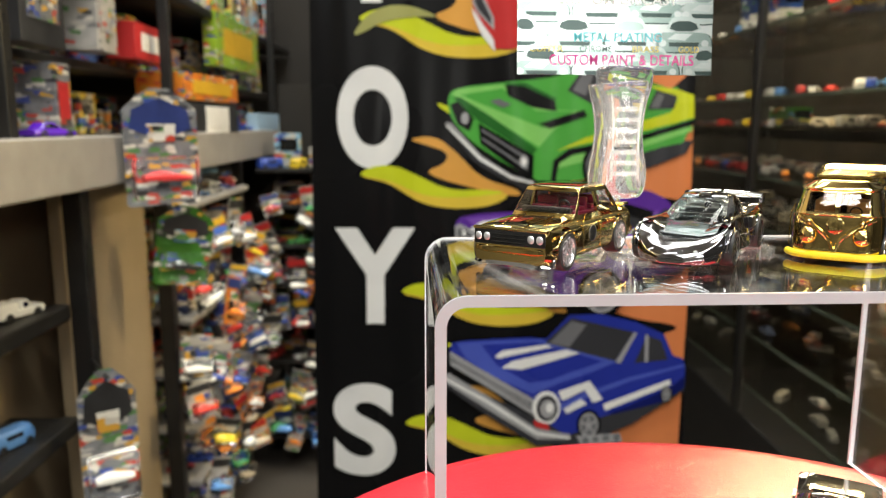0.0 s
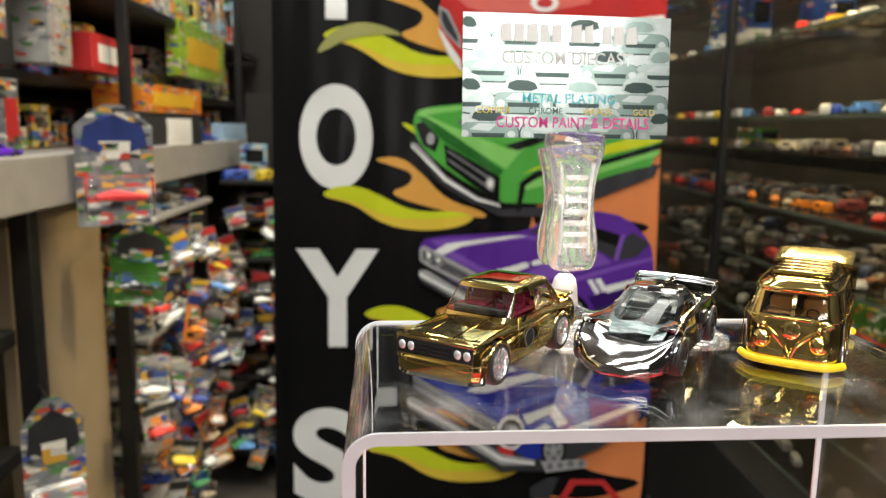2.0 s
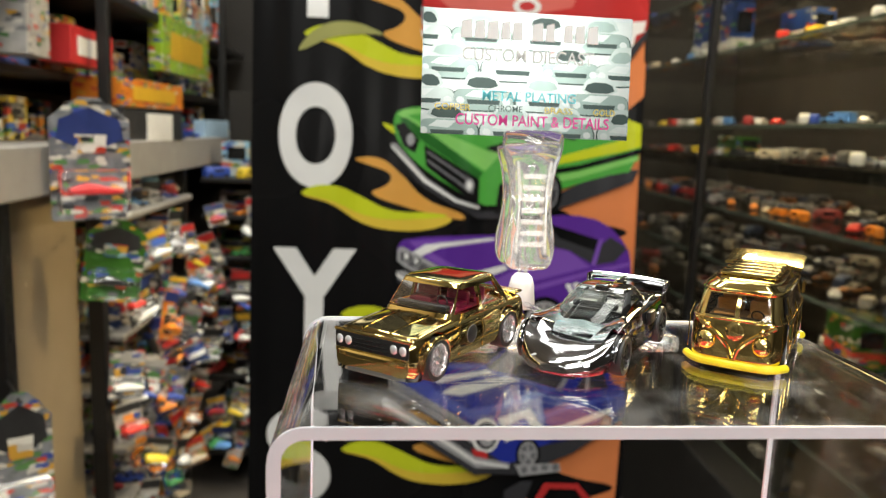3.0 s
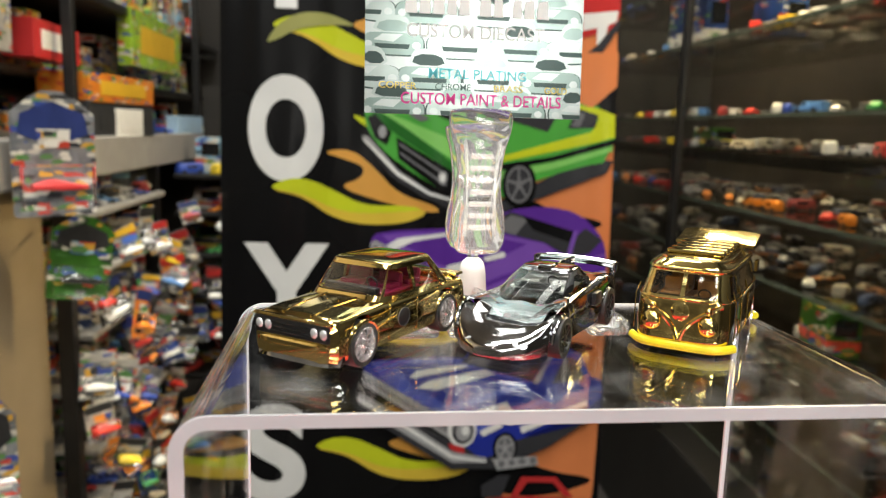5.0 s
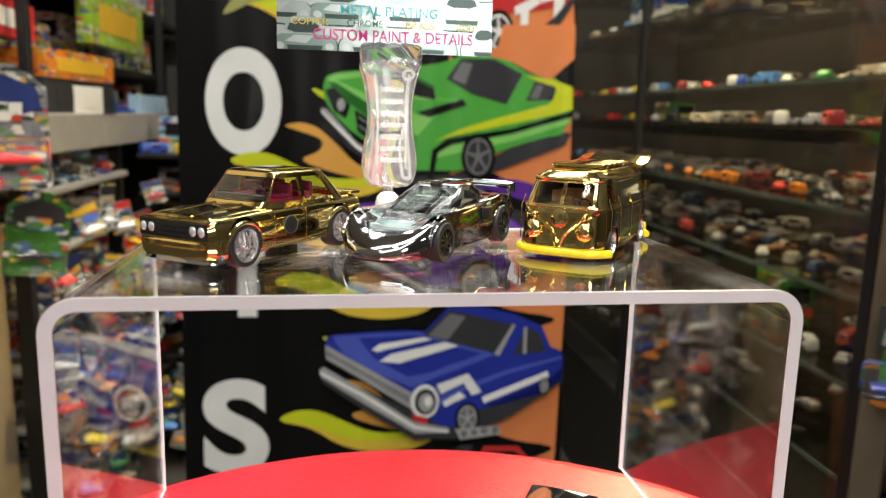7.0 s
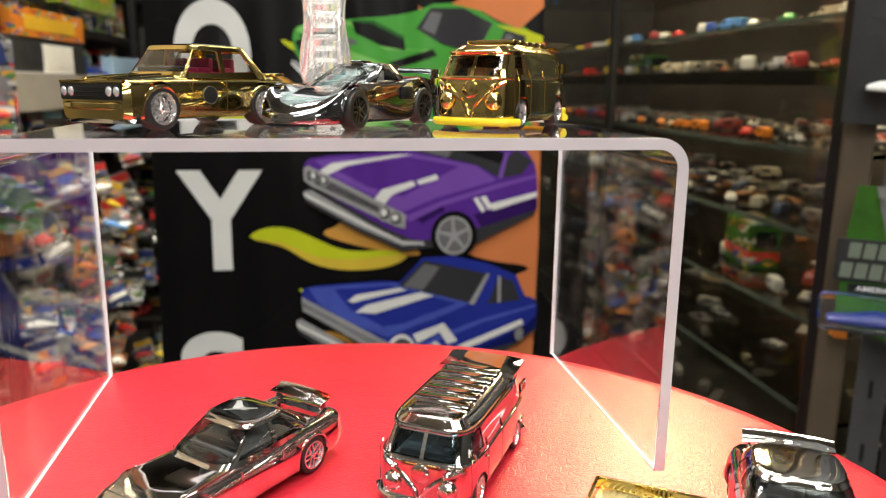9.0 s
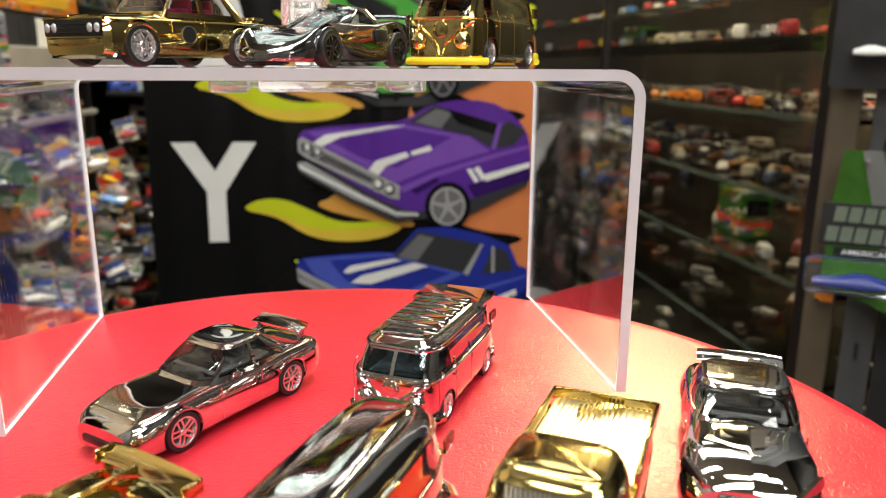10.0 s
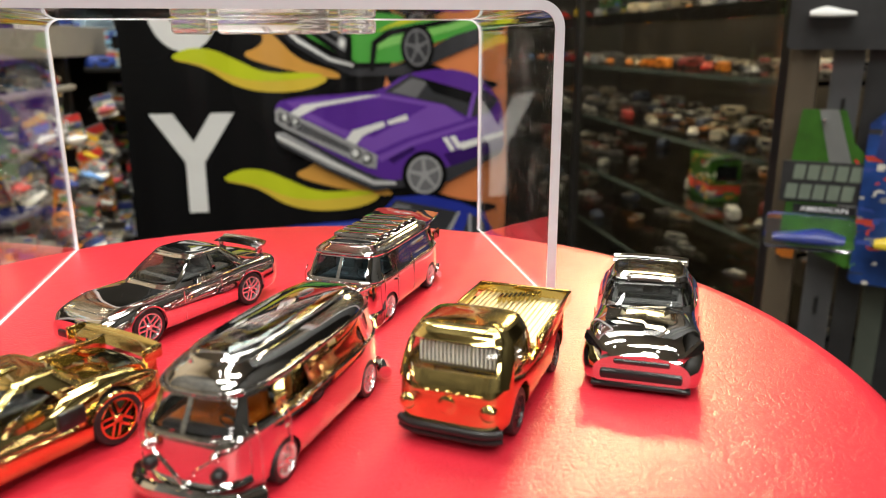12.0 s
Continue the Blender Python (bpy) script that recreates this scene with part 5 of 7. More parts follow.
    lettering("CUSTOM PAINT & DETAILS", 0.066, 0.0046, INKPINK, t, pose(0.003, -0.0003, 0.0042), 0.006)


def card_clip():
    t = thing("card_clip_stand", pose(0.1573, 0.3905, DECK, 0, 0, 4), "clear plastic spring clip on a white tapered foot", "card holder")
    half = [(0.0060, 0.0115), (0.0090, 0.0130), (0.0108, 0.0185), (0.0104, 0.0265), (0.0088, 0.0340), (0.0084, 0.0420), (0.0096, 0.0520), (0.0122, 0.0600), (0.0126, 0.0660), (0.0112, 0.0685)]
    outline = half + [(-x, z) for x, z in half[::-1]]
    a = part("front_jaw", slab(outline, 0.0035, 1, 0.0007), CLIPCLEAR, t)
    a.matrix_local = pose(0, -0.0072, 0, -2, 0, 0)
    a.visible_shadow = False
    low = [(x, z) for x, z in half if z < 0.063] + [(0.0120, 0.063)]
    b = part("back_jaw", slab(low + [(-x, z) for x, z in low[::-1]], 0.0035, 1, 0.0007), CLIPCLEAR, t)
    b.matrix_local = pose(0.0006, 0.0125, -0.001, 3, 0, 0)
    b.visible_shadow = False
    for k in range(7):
        r = part("grip_rib", boxes(((0, -0.0082, 0.0225 + 0.0046 * k), (0.0092, 0.0022, 0.0019), 0.0004)), CLIPGLINT, t)
        r.visible_shadow = False
    for sx in (-1, 1):
        r = part("side_rail", tube([(sx * 0.0060, -0.0080, 0.0190), (sx * 0.0056, -0.0082, 0.0300), (sx * 0.0056, -0.0082, 0.0440), (sx * 0.0068, -0.0078, 0.0560)], 0.0008, 8), CLIPGLINT, t)
        r.visible_shadow = False
    part("spring_bar", boxes(((0, -0.0026, 0.0330), (0.0086, 0.0020, 0.0022), 0.0004)), GUNMETAL, t, "dark steel spring bar")
    for k in (-1, 0, 1):
        r = part("grip_dot", knob(bmesh.new(), (k * 3.4, -7.4, 60.5), 1.1, (0, -1, 0), 1.2), CLIPCLEAR, t)
        r.visible_shadow = False
    part("spring", tube([(-0.006 + 0.0004 * k, 0.0042 + 0.0026 * math.cos(k * 1.05), 0.040 + 0.0026 * math.sin(k * 1.05)) for k in range(31)], 0.0005, 6), SILVER, t, "steel coil spring")
    part("neck", tube([(0, 0.003, 0.0080), (0, 0.003, 0.0135)], 0.0022, 12), CLIPCLEAR, t)
    part("cone_foot", lathe([(0, -0.0060), (0.0060, -0.0060), (0.0058, -0.0030), (0.0052, 0.0040), (0.0044, 0.0068), (0.0028, 0.0084), (0, 0.0089)], 28, pose(0, 0.003, 0)), WHITE, t, "white tapered foot under the clip")
    part("arm", tube([(0, 0.003, -0.0045), (0, -0.012, -0.002), (0, -0.040, 0.0012)], 0.0011, 12), CLIPCLEAR, t, "clear arm from the clamp to the foot")
    part("clamp_top", boxes(((0, -0.046, 0.0018), (0.014, 0.012, 0.0032), 0.001)), CLIPCLEAR, t, "clear clamp jaw on the riser's back edge")
    for cx, w in ((-0.0300, 0.014), (0.0015, 0.043), (0.0345, 0.014)):
        q = part("clamp_jaw", boxes(((cx, -0.052, -RT - 0.0032), (w, 0.020, 0.0056), 0.0014)), CLIPCLEAR, t, "clear ribbed clamp jaw under the riser's top")
        q.visible_shadow = False
    q = part("clamp_bar", boxes(((0.002, -0.046, -RT - 0.0026), (0.078, 0.004, 0.0042), 0.0008)), CLIPCLEAR, t)
    q.visible_shadow = False


sign_card()
card_clip()


# ---- roll-up banner ----
def banner_ink(name, colour, rough=0.24):
    """Printed vinyl: all inks share the same wide ripples of the hanging sheet."""
    m = material(name, colour, rough, 0.0, 0.06, 20, rough_vary=0.08)
    nt = m.node_tree
    b, tc = nt.nodes["Principled BSDF"], nt.nodes["Texture Coordinate"]
    b.inputs["Specular IOR Level"].default_value = 0.16
    mp = nt.nodes.new("ShaderNodeMapping")
    mp.inputs["Scale"].default_value = (7, 1, 0.9)
    n = nt.nodes.new("ShaderNodeTexNoise")
    n.inputs["Scale"].default_value, n.inputs["Detail"].default_value = 1.6, 1
    bp = nt.nodes.new("ShaderNodeBump")
    bp.inputs["Strength"].default_value, bp.inputs["Distance"].default_value = 1.0, 0.03
    nt.links.new(tc.outputs["Object"], mp.inputs["Vector"])
    nt.links.new(mp.outputs["Vector"], n.inputs["Vector"])
    nt.links.new(n.outputs["Fac"], bp.inputs["Height"])
    nt.links.new(bp.outputs["Normal"], b.inputs["Normal"])
    return m


INK = {k: banner_ink("banner_" + k, c) for k, c in {
    "black": (0.005, 0.005, 0.0055), "white": (0.70, 0.70, 0.69), "lime": (0.50, 0.56, 0.02), "yellow": (0.62, 0.45, 0.05), "orange": (0.62, 0.20, 0.07), "amber": (0.60, 0.30, 0.06),
    "green": (0.07, 0.33, 0.05), "lightgreen": (0.20, 0.50, 0.12), "purple": (0.09, 0.025, 0.26), "lightpurple": (0.17, 0.07, 0.38), "blue": (0.018, 0.03, 0.27), "lightblue": (0.06, 0.09, 0.42),
    "red": (0.45, 0.03, 0.03), "lightred": (0.58, 0.13, 0.11), "greenshade": (0.02, 0.12, 0.02), "purpleshade": (0.03, 0.008, 0.10), "blueshade": (0.006, 0.01, 0.10), "redshade": (0.16, 0.01, 0.01), "grey": (0.30, 0.30, 0.31), "midgrey": (0.14, 0.14, 0.15), "dark": (0.035, 0.035, 0.04), "olive": (0.30, 0.30, 0.10)}.items()}
BAN_W = 0.583
banner = thing("banner_stand", pose(-0.1085, 1.1505, 0, -3.7, 0, 0), "tall black printed vinyl banner with muscle cars and flames", "banner")
part("panel", boxes(((BAN_W / 2, 0.0012, 1.03), (BAN_W, 0.0016, 1.94), 0)), INK["black"], banner, smooth=0)
part("base", boxes(((BAN_W / 2, 0.02, 0.045), (BAN_W + 0.02, 0.09, 0.07), 0.012)), SILVER, banner)
part("top_rail", boxes(((BAN_W / 2, 0.003, 2.012), (BAN_W, 0.014, 0.026), 0.004)), SILVER, banner)
part("pole", tube([(BAN_W / 2, 0.03, 0.07), (BAN_W / 2, 0.02, 2.0)], 0.010, 10), SILVER, banner)
LAYER = [0.0]


def art(colour, outline, smooth=2, at=(0, 0), scale=1.0, turn=0.0, name="print"):
    """One printed shape of the banner, each a hair above the last."""
    LAYER[0] += 1
    ca, sa = math.cos(radians(turn)) * scale, math.sin(radians(turn)) * scale
    pts = [(at[0] + ca * px - sa * pz, at[1] + sa * px + ca * pz) for px, pz in outline]
    pts = [(min(max(px, 0.001), BAN_W - 0.001), pz) for px, pz in pts]
    bm = flat(bmesh.new(), pts, -0.00006 * LAYER[0], None, smooth)
    return part(name, bm, INK[colour], banner, smooth=0)


# orange ground behind the cars, with black flame tongues cut into it
art("orange", [(0.45, 0.10), (0.582, 0.10), (0.582, 1.50), (0.45, 1.50), (0.40, 1.30), (0.44, 1.15), (0.38, 1.0), (0.42, 0.85), (0.37, 0.75), (0.43, 0.60), (0.38, 0.52), (0.44, 0.40), (0.38, 0.30)], 2)
TONGUE = [(0.24, 0.0), (0.14, 0.012), (0.08, 0.04), (0.02, 0.02), (0.05, -0.02), (0.12, -0.03), (0.18, -0.018)]
for tx, tz in ((0.36, 1.20), (0.35, 0.985), (0.36, 0.775), (0.35, 0.58), (0.36, 0.37), (0.36, 0.18)):
    art("black", TONGUE, 2, (tx, tz))
FLAME = [(0.0, 0.016), (0.025, 0.030), (0.06, 0.030), (0.095, 0.014), (0.14, -0.008), (0.20, -0.006), (0.235, -0.012), (0.20, -0.030), (0.14, -0.034), (0.09, -0.024), (0.05, 0.004), (0.022, 0.012)]
for fx, fz, fs in ((0.068, 1.030, 1.1), (0.068, 0.800, 1.0), (0.130, 0.618, 1.05), (0.135, 0.408, 1.05), (0.13, 0.20, 1.05)):
    art("amber", [(0.075, 0.072), (0.12, 0.078), (0.155, 0.05), (0.19, 0.012), (0.25, -0.004), (0.25, -0.018), (0.15, 0.004), (0.10, 0.022), (0.135, 0.034), (0.14, 0.052), (0.11, 0.062)], 2, (fx, fz - 0.002), fs)
    art("yellow", [(p[0] + 0.004, p[1] - 0.003) for p in FLAME], 2, (fx, fz), fs)
    art("lime", FLAME[:7] + [(0.15, -0.020), (0.10, -0.016), (0.055, 0.006), (0.022, 0.012)], 2, (fx, fz), fs)
for fx, fz in ((0.185, 0.915), (0.215, 0.735), (0.20, 0.545), (0.19, 0.33)):
    art("lime", [(0, 0.012), (0.03, 0.002), (0.07, -0.006), (0.05, -0.016), (0.02, -0.006)], 2, (fx, fz))
art("olive", [(0.06, 1.02), (0.09, 1.06), (0.14, 1.072), (0.20, 1.05), (0.16, 1.052), (0.11, 1.045), (0.085, 1.03)], 2)


def printed_wheel(cx, cz, rx, rz, hub, gap):
    """Printed wheel: dark tyre, pale rim and five spokes over a darker well."""
    art("black", oval(cx, cz, rx, rz, 24), 0)
    art(hub, oval(cx, cz, rx * 0.78, rz * 0.80, 24), 0)
    art(gap, oval(cx, cz, rx * 0.66, rz * 0.68, 24), 0)
    for k in range(5):
        a = 2 * math.pi * k / 5 + 0.4
        ca, sa = math.cos(a), math.sin(a)
        art(hub, [(cx + rx * (u * ca - v * sa), cz + rz * (u * sa + v * ca)) for u, v in ((0, -0.09), (0.70, -0.06), (0.70, 0.06), (0, 0.09))], 0)
    art(hub, oval(cx, cz, rx * 0.2, rz * 0.2), 0)


def print_red_car():
    """Nose and flank of a red car near the banner's top."""
    art("red", [(0.243, 1.096), (0.255, 1.128), (0.43, 1.15), (0.687, 1.151), (0.696, 1.089), (0.626, 1.056), (0.37, 1.026), (0.282, 0.996), (0.255, 1.03), (0.243, 1.067)], 1, name="printed_car")
    art("lightred", [(0.258, 1.116), (0.405, 1.134), (0.495, 1.109), (0.381, 1.085), (0.293, 1.086)], 1)
    art("grey", [(0.243, 1.095), (0.257, 1.088), (0.276, 1.05), (0.277, 1.032), (0.253, 1.055), (0.244, 1.071)], 0)
    art("dark", [(0.246, 1.089), (0.255, 1.083), (0.271, 1.051), (0.272, 1.04), (0.253, 1.061), (0.247, 1.074)], 0)
    art("white", [(0.243, 1.065), (0.255, 1.047), (0.276, 1.018), (0.278, 1), (0.257, 1.026), (0.245, 1.053)], 0)
    art("white", oval(0.399, 1.102, 0.021, 0.013), 0)
    art("red", oval(0.399, 1.102, 0.012, 0.007), 0)
    art("white", [(0.525, 1.082), (0.579, 1.089), (0.577, 1.073), (0.565, 1.068), (0.558, 1.039), (0.548, 1.036), (0.548, 1.063), (0.527, 1.058)], 0)
    art("white", [(0.488, 1.051), (0.522, 1.068), (0.527, 1.058), (0.51, 1.046), (0.509, 1.019), (0.498, 1.016), (0.497, 1.042), (0.489, 1.038)], 0)
    art("dark", [(0.533, 1.025), (0.549, 1.038), (0.579, 1.074), (0.583, 1.081), (0.583, 1.065), (0.554, 1.022)], 0)
    printed_wheel(0.465, 1.014, 0.023, 0.032, "white", "dark")


def print_green_car():
    """Green car with a hood scoop, a black flank stripe and a blunt dark grille."""
    art("dark", [(0.205, 0.897), (0.258, 0.842), (0.34, 0.797), (0.415, 0.803), (0.532, 0.868), (0.584, 0.868), (0.572, 0.849), (0.416, 0.787), (0.337, 0.787), (0.255, 0.829)], 0)
    art("green", [(0.207, 0.933), (0.216, 0.946), (0.29, 0.955), (0.348, 0.96), (0.386, 0.967), (0.422, 0.983), (0.58, 0.983), (0.587, 0.868), (0.519, 0.855), (0.448, 0.829), (0.422, 0.807), (0.363, 0.807), (0.34, 0.807), (0.258, 0.854), (0.222, 0.886), (0.208, 0.91)], 1, name="printed_car")
    art("black", [(0.544, 0.989), (0.596, 0.991), (0.598, 0.96), (0.572, 0.939), (0.555, 0.948), (0.513, 0.954), (0.485, 0.97)], 0)
    art("orange", [(0.471, 1.024), (0.595, 1.028), (0.597, 0.978), (0.545, 0.945), (0.513, 0.957), (0.485, 0.971), (0.44, 0.98), (0.465, 0.993)], 0)
    art("black", [(0.555, 0.945), (0.597, 0.972), (0.598, 0.94), (0.58, 0.932)], 0)
    art("lightgreen", [(0.212, 0.937), (0.222, 0.945), (0.29, 0.952), (0.309, 0.935), (0.361, 0.914), (0.413, 0.912), (0.368, 0.884), (0.346, 0.858), (0.271, 0.903), (0.225, 0.931)], 0)
    art("green", [(0.225, 0.936), (0.29, 0.946), (0.342, 0.912), (0.4, 0.912), (0.352, 0.887), (0.284, 0.912)], 0)
    art("greenshade", [(0.216, 0.932), (0.225, 0.933), (0.271, 0.905), (0.343, 0.855), (0.336, 0.846), (0.258, 0.894), (0.222, 0.922)], 0)
    art("lime", [(0.509, 0.951), (0.555, 0.945), (0.581, 0.936), (0.583, 0.903), (0.553, 0.894), (0.488, 0.879), (0.397, 0.859), (0.371, 0.851), (0.416, 0.872), (0.487, 0.893), (0.546, 0.91), (0.556, 0.929)], 0)
    art("lightgreen", [(0.372, 0.839), (0.397, 0.845), (0.488, 0.863), (0.58, 0.89), (0.579, 0.882), (0.489, 0.853), (0.398, 0.832), (0.373, 0.825)], 0)
    art("dark", [(0.388, 0.943), (0.409, 0.973), (0.459, 0.974), (0.503, 0.953), (0.479, 0.908), (0.428, 0.921)], 0)
    art("midgrey", [(0.396, 0.943), (0.41, 0.968), (0.427, 0.966), (0.416, 0.935)], 0)
    art("dark", [(0.509, 0.914), (0.523, 0.944), (0.555, 0.935), (0.551, 0.916)], 0)
    art("midgrey", [(0.514, 0.917), (0.525, 0.939), (0.535, 0.936), (0.528, 0.917)], 0)
    art("black", [(0.363, 0.795), (0.368, 0.838), (0.391, 0.855), (0.488, 0.872), (0.581, 0.9), (0.582, 0.892), (0.488, 0.865), (0.399, 0.847), (0.377, 0.834), (0.37, 0.795)], 0)
    art("black", [(0.293, 0.951), (0.322, 0.951), (0.369, 0.928), (0.372, 0.912), (0.335, 0.918), (0.298, 0.935)], 0)
    art("greenshade", [(0.293, 0.951), (0.299, 0.954), (0.325, 0.954), (0.371, 0.931), (0.369, 0.927), (0.322, 0.949)], 0)
    art("black", [(0.345, 0.893), (0.413, 0.914), (0.419, 0.905), (0.362, 0.886)], 0)
    art("midgrey", [(0.271, 0.926), (0.283, 0.931), (0.303, 0.922), (0.29, 0.917)], 0)
    art("black", [(0.21, 0.922), (0.222, 0.926), (0.246, 0.901), (0.24, 0.882), (0.222, 0.892)], 0)
    art("black", [(0.253, 0.894), (0.338, 0.845), (0.337, 0.807), (0.317, 0.82), (0.257, 0.863)], 0)
    art("midgrey", [(0.258, 0.886), (0.33, 0.841), (0.329, 0.837), (0.258, 0.882)], 0)
    art("midgrey", [(0.259, 0.873), (0.329, 0.827), (0.328, 0.823), (0.259, 0.869)], 0)
    art("grey", oval(0.233, 0.901, 0.006, 0.009), 0)
    art("grey", oval(0.323, 0.836, 0.007, 0.01), 0)
    art("white", oval(0.323, 0.836, 0.004, 0.006), 0)
    art("grey", [(0.203, 0.895), (0.212, 0.894), (0.258, 0.845), (0.304, 0.816), (0.339, 0.806), (0.339, 0.797), (0.297, 0.805), (0.245, 0.837)], 0)
    art("dark", [(0.207, 0.887), (0.258, 0.84), (0.304, 0.811), (0.339, 0.801), (0.339, 0.797), (0.297, 0.805), (0.245, 0.837)], 0)
    art("white", [(0.204, 0.892), (0.258, 0.842), (0.304, 0.814), (0.339, 0.803), (0.339, 0.801), (0.303, 0.81), (0.255, 0.838), (0.204, 0.889)], 0)
    printed_wheel(0.438, 0.829, 0.026, 0.035, "midgrey", "dark")


def print_purple_car():
    """Purple muscle car with white hood stripes and a chrome nose."""
    art("dark", [(0.22, 0.71), (0.296, 0.647), (0.365, 0.611), (0.481, 0.619), (0.572, 0.663), (0.579, 0.682), (0.472, 0.647), (0.365, 0.635), (0.279, 0.684)], 0)
    art("purple", [(0.217, 0.742), (0.23, 0.755), (0.323, 0.761), (0.379, 0.764), (0.418, 0.79), (0.479, 0.798), (0.532, 0.788), (0.569, 0.753), (0.577, 0.722), (0.577, 0.672), (0.486, 0.645), (0.405, 0.623), (0.365, 0.632), (0.279, 0.682), (0.219, 0.72)], 1, name="printed_car")
    art("lightpurple", [(0.234, 0.75), (0.323, 0.756), (0.38, 0.759), (0.48, 0.741), (0.512, 0.718), (0.418, 0.692), (0.365, 0.67), (0.314, 0.699), (0.263, 0.725)], 0)
    art("purple", [(0.263, 0.737), (0.379, 0.754), (0.453, 0.74), (0.366, 0.694), (0.314, 0.709)], 0)
    art("lightpurple", [(0.37, 0.664), (0.427, 0.687), (0.516, 0.713), (0.575, 0.727), (0.576, 0.722), (0.516, 0.706), (0.427, 0.679), (0.376, 0.655)], 0)
    art("purpleshade", [(0.488, 0.645), (0.476, 0.665), (0.576, 0.691), (0.577, 0.672)], 0)
    art("purpleshade", [(0.387, 0.659), (0.427, 0.679), (0.432, 0.672), (0.396, 0.652)], 0)
    art("dark", [(0.385, 0.763), (0.426, 0.788), (0.524, 0.76), (0.514, 0.723), (0.48, 0.742)], 0)
    art("midgrey", [(0.396, 0.763), (0.428, 0.783), (0.453, 0.777), (0.435, 0.753)], 0)
    art("black", [(0.444, 0.783), (0.524, 0.76), (0.519, 0.743), (0.462, 0.761)], 0)
    art("dark", [(0.526, 0.751), (0.542, 0.765), (0.569, 0.748), (0.55, 0.727), (0.518, 0.721)], 0)
    art("lightpurple", [(0.524, 0.76), (0.531, 0.762), (0.521, 0.721), (0.514, 0.721)], 0)
    art("white", [(0.24, 0.733), (0.259, 0.745), (0.357, 0.758), (0.381, 0.758), (0.282, 0.741), (0.248, 0.725)], 0)
    art("white", [(0.32, 0.687), (0.334, 0.705), (0.381, 0.718), (0.386, 0.711), (0.35, 0.697), (0.338, 0.683)], 0)
    art("white", [(0.387, 0.718), (0.418, 0.728), (0.421, 0.72), (0.391, 0.712)], 0)
    art("white", [(0.475, 0.69), (0.482, 0.692), (0.495, 0.671), (0.488, 0.669)], 0)
    art("white", [(0.486, 0.692), (0.495, 0.694), (0.506, 0.676), (0.499, 0.672)], 0)
    art("white", [(0.5, 0.681), (0.576, 0.7), (0.576, 0.692), (0.506, 0.671)], 0)
    art("grey", [(0.218, 0.738), (0.225, 0.742), (0.371, 0.666), (0.369, 0.645), (0.357, 0.647), (0.229, 0.711), (0.218, 0.72)], 0)
    art("dark", [(0.223, 0.733), (0.229, 0.733), (0.365, 0.661), (0.364, 0.652), (0.233, 0.715), (0.223, 0.721)], 0)
    art("midgrey", [(0.254, 0.718), (0.331, 0.678), (0.331, 0.675), (0.254, 0.715)], 0)
    art("midgrey", [(0.254, 0.711), (0.331, 0.671), (0.331, 0.668), (0.254, 0.708)], 0)
    art("grey", oval(0.233, 0.726, 0.007, 0.01), 0)
    art("dark", oval(0.233, 0.726, 0.006, 0.007), 0)
    art("white", oval(0.232, 0.727, 0.003, 0.005), 0)
    art("grey", oval(0.248, 0.719, 0.007, 0.009), 0)
    art("dark", oval(0.248, 0.719, 0.006, 0.006), 0)
    art("white", oval(0.247, 0.72, 0.003, 0.004), 0)
    art("grey", oval(0.338, 0.669, 0.01, 0.013), 0)
    art("dark", oval(0.338, 0.669, 0.008, 0.009), 0)
    art("white", oval(0.337, 0.67, 0.005, 0.006), 0)
    art("grey", oval(0.355, 0.661, 0.01, 0.012), 0)
    art("dark", oval(0.355, 0.661, 0.008, 0.009), 0)
    art("white", oval(0.354, 0.662, 0.005, 0.005), 0)
    art("grey", [(0.217, 0.704), (0.229, 0.705), (0.313, 0.654), (0.365, 0.627), (0.397, 0.625), (0.401, 0.614), (0.365, 0.61), (0.296, 0.643), (0.22, 0.687)], 0)
    art("dark", [(0.218, 0.694), (0.296, 0.649), (0.365, 0.618), (0.401, 0.62), (0.401, 0.614), (0.365, 0.61), (0.296, 0.643), (0.22, 0.687)], 0)
    art("white", [(0.218, 0.701), (0.313, 0.651), (0.365, 0.624), (0.399, 0.621), (0.399, 0.619), (0.365, 0.622), (0.311, 0.648), (0.218, 0.697)], 0)
    printed_wheel(0.445, 0.633, 0.036, 0.038, "grey", "midgrey")


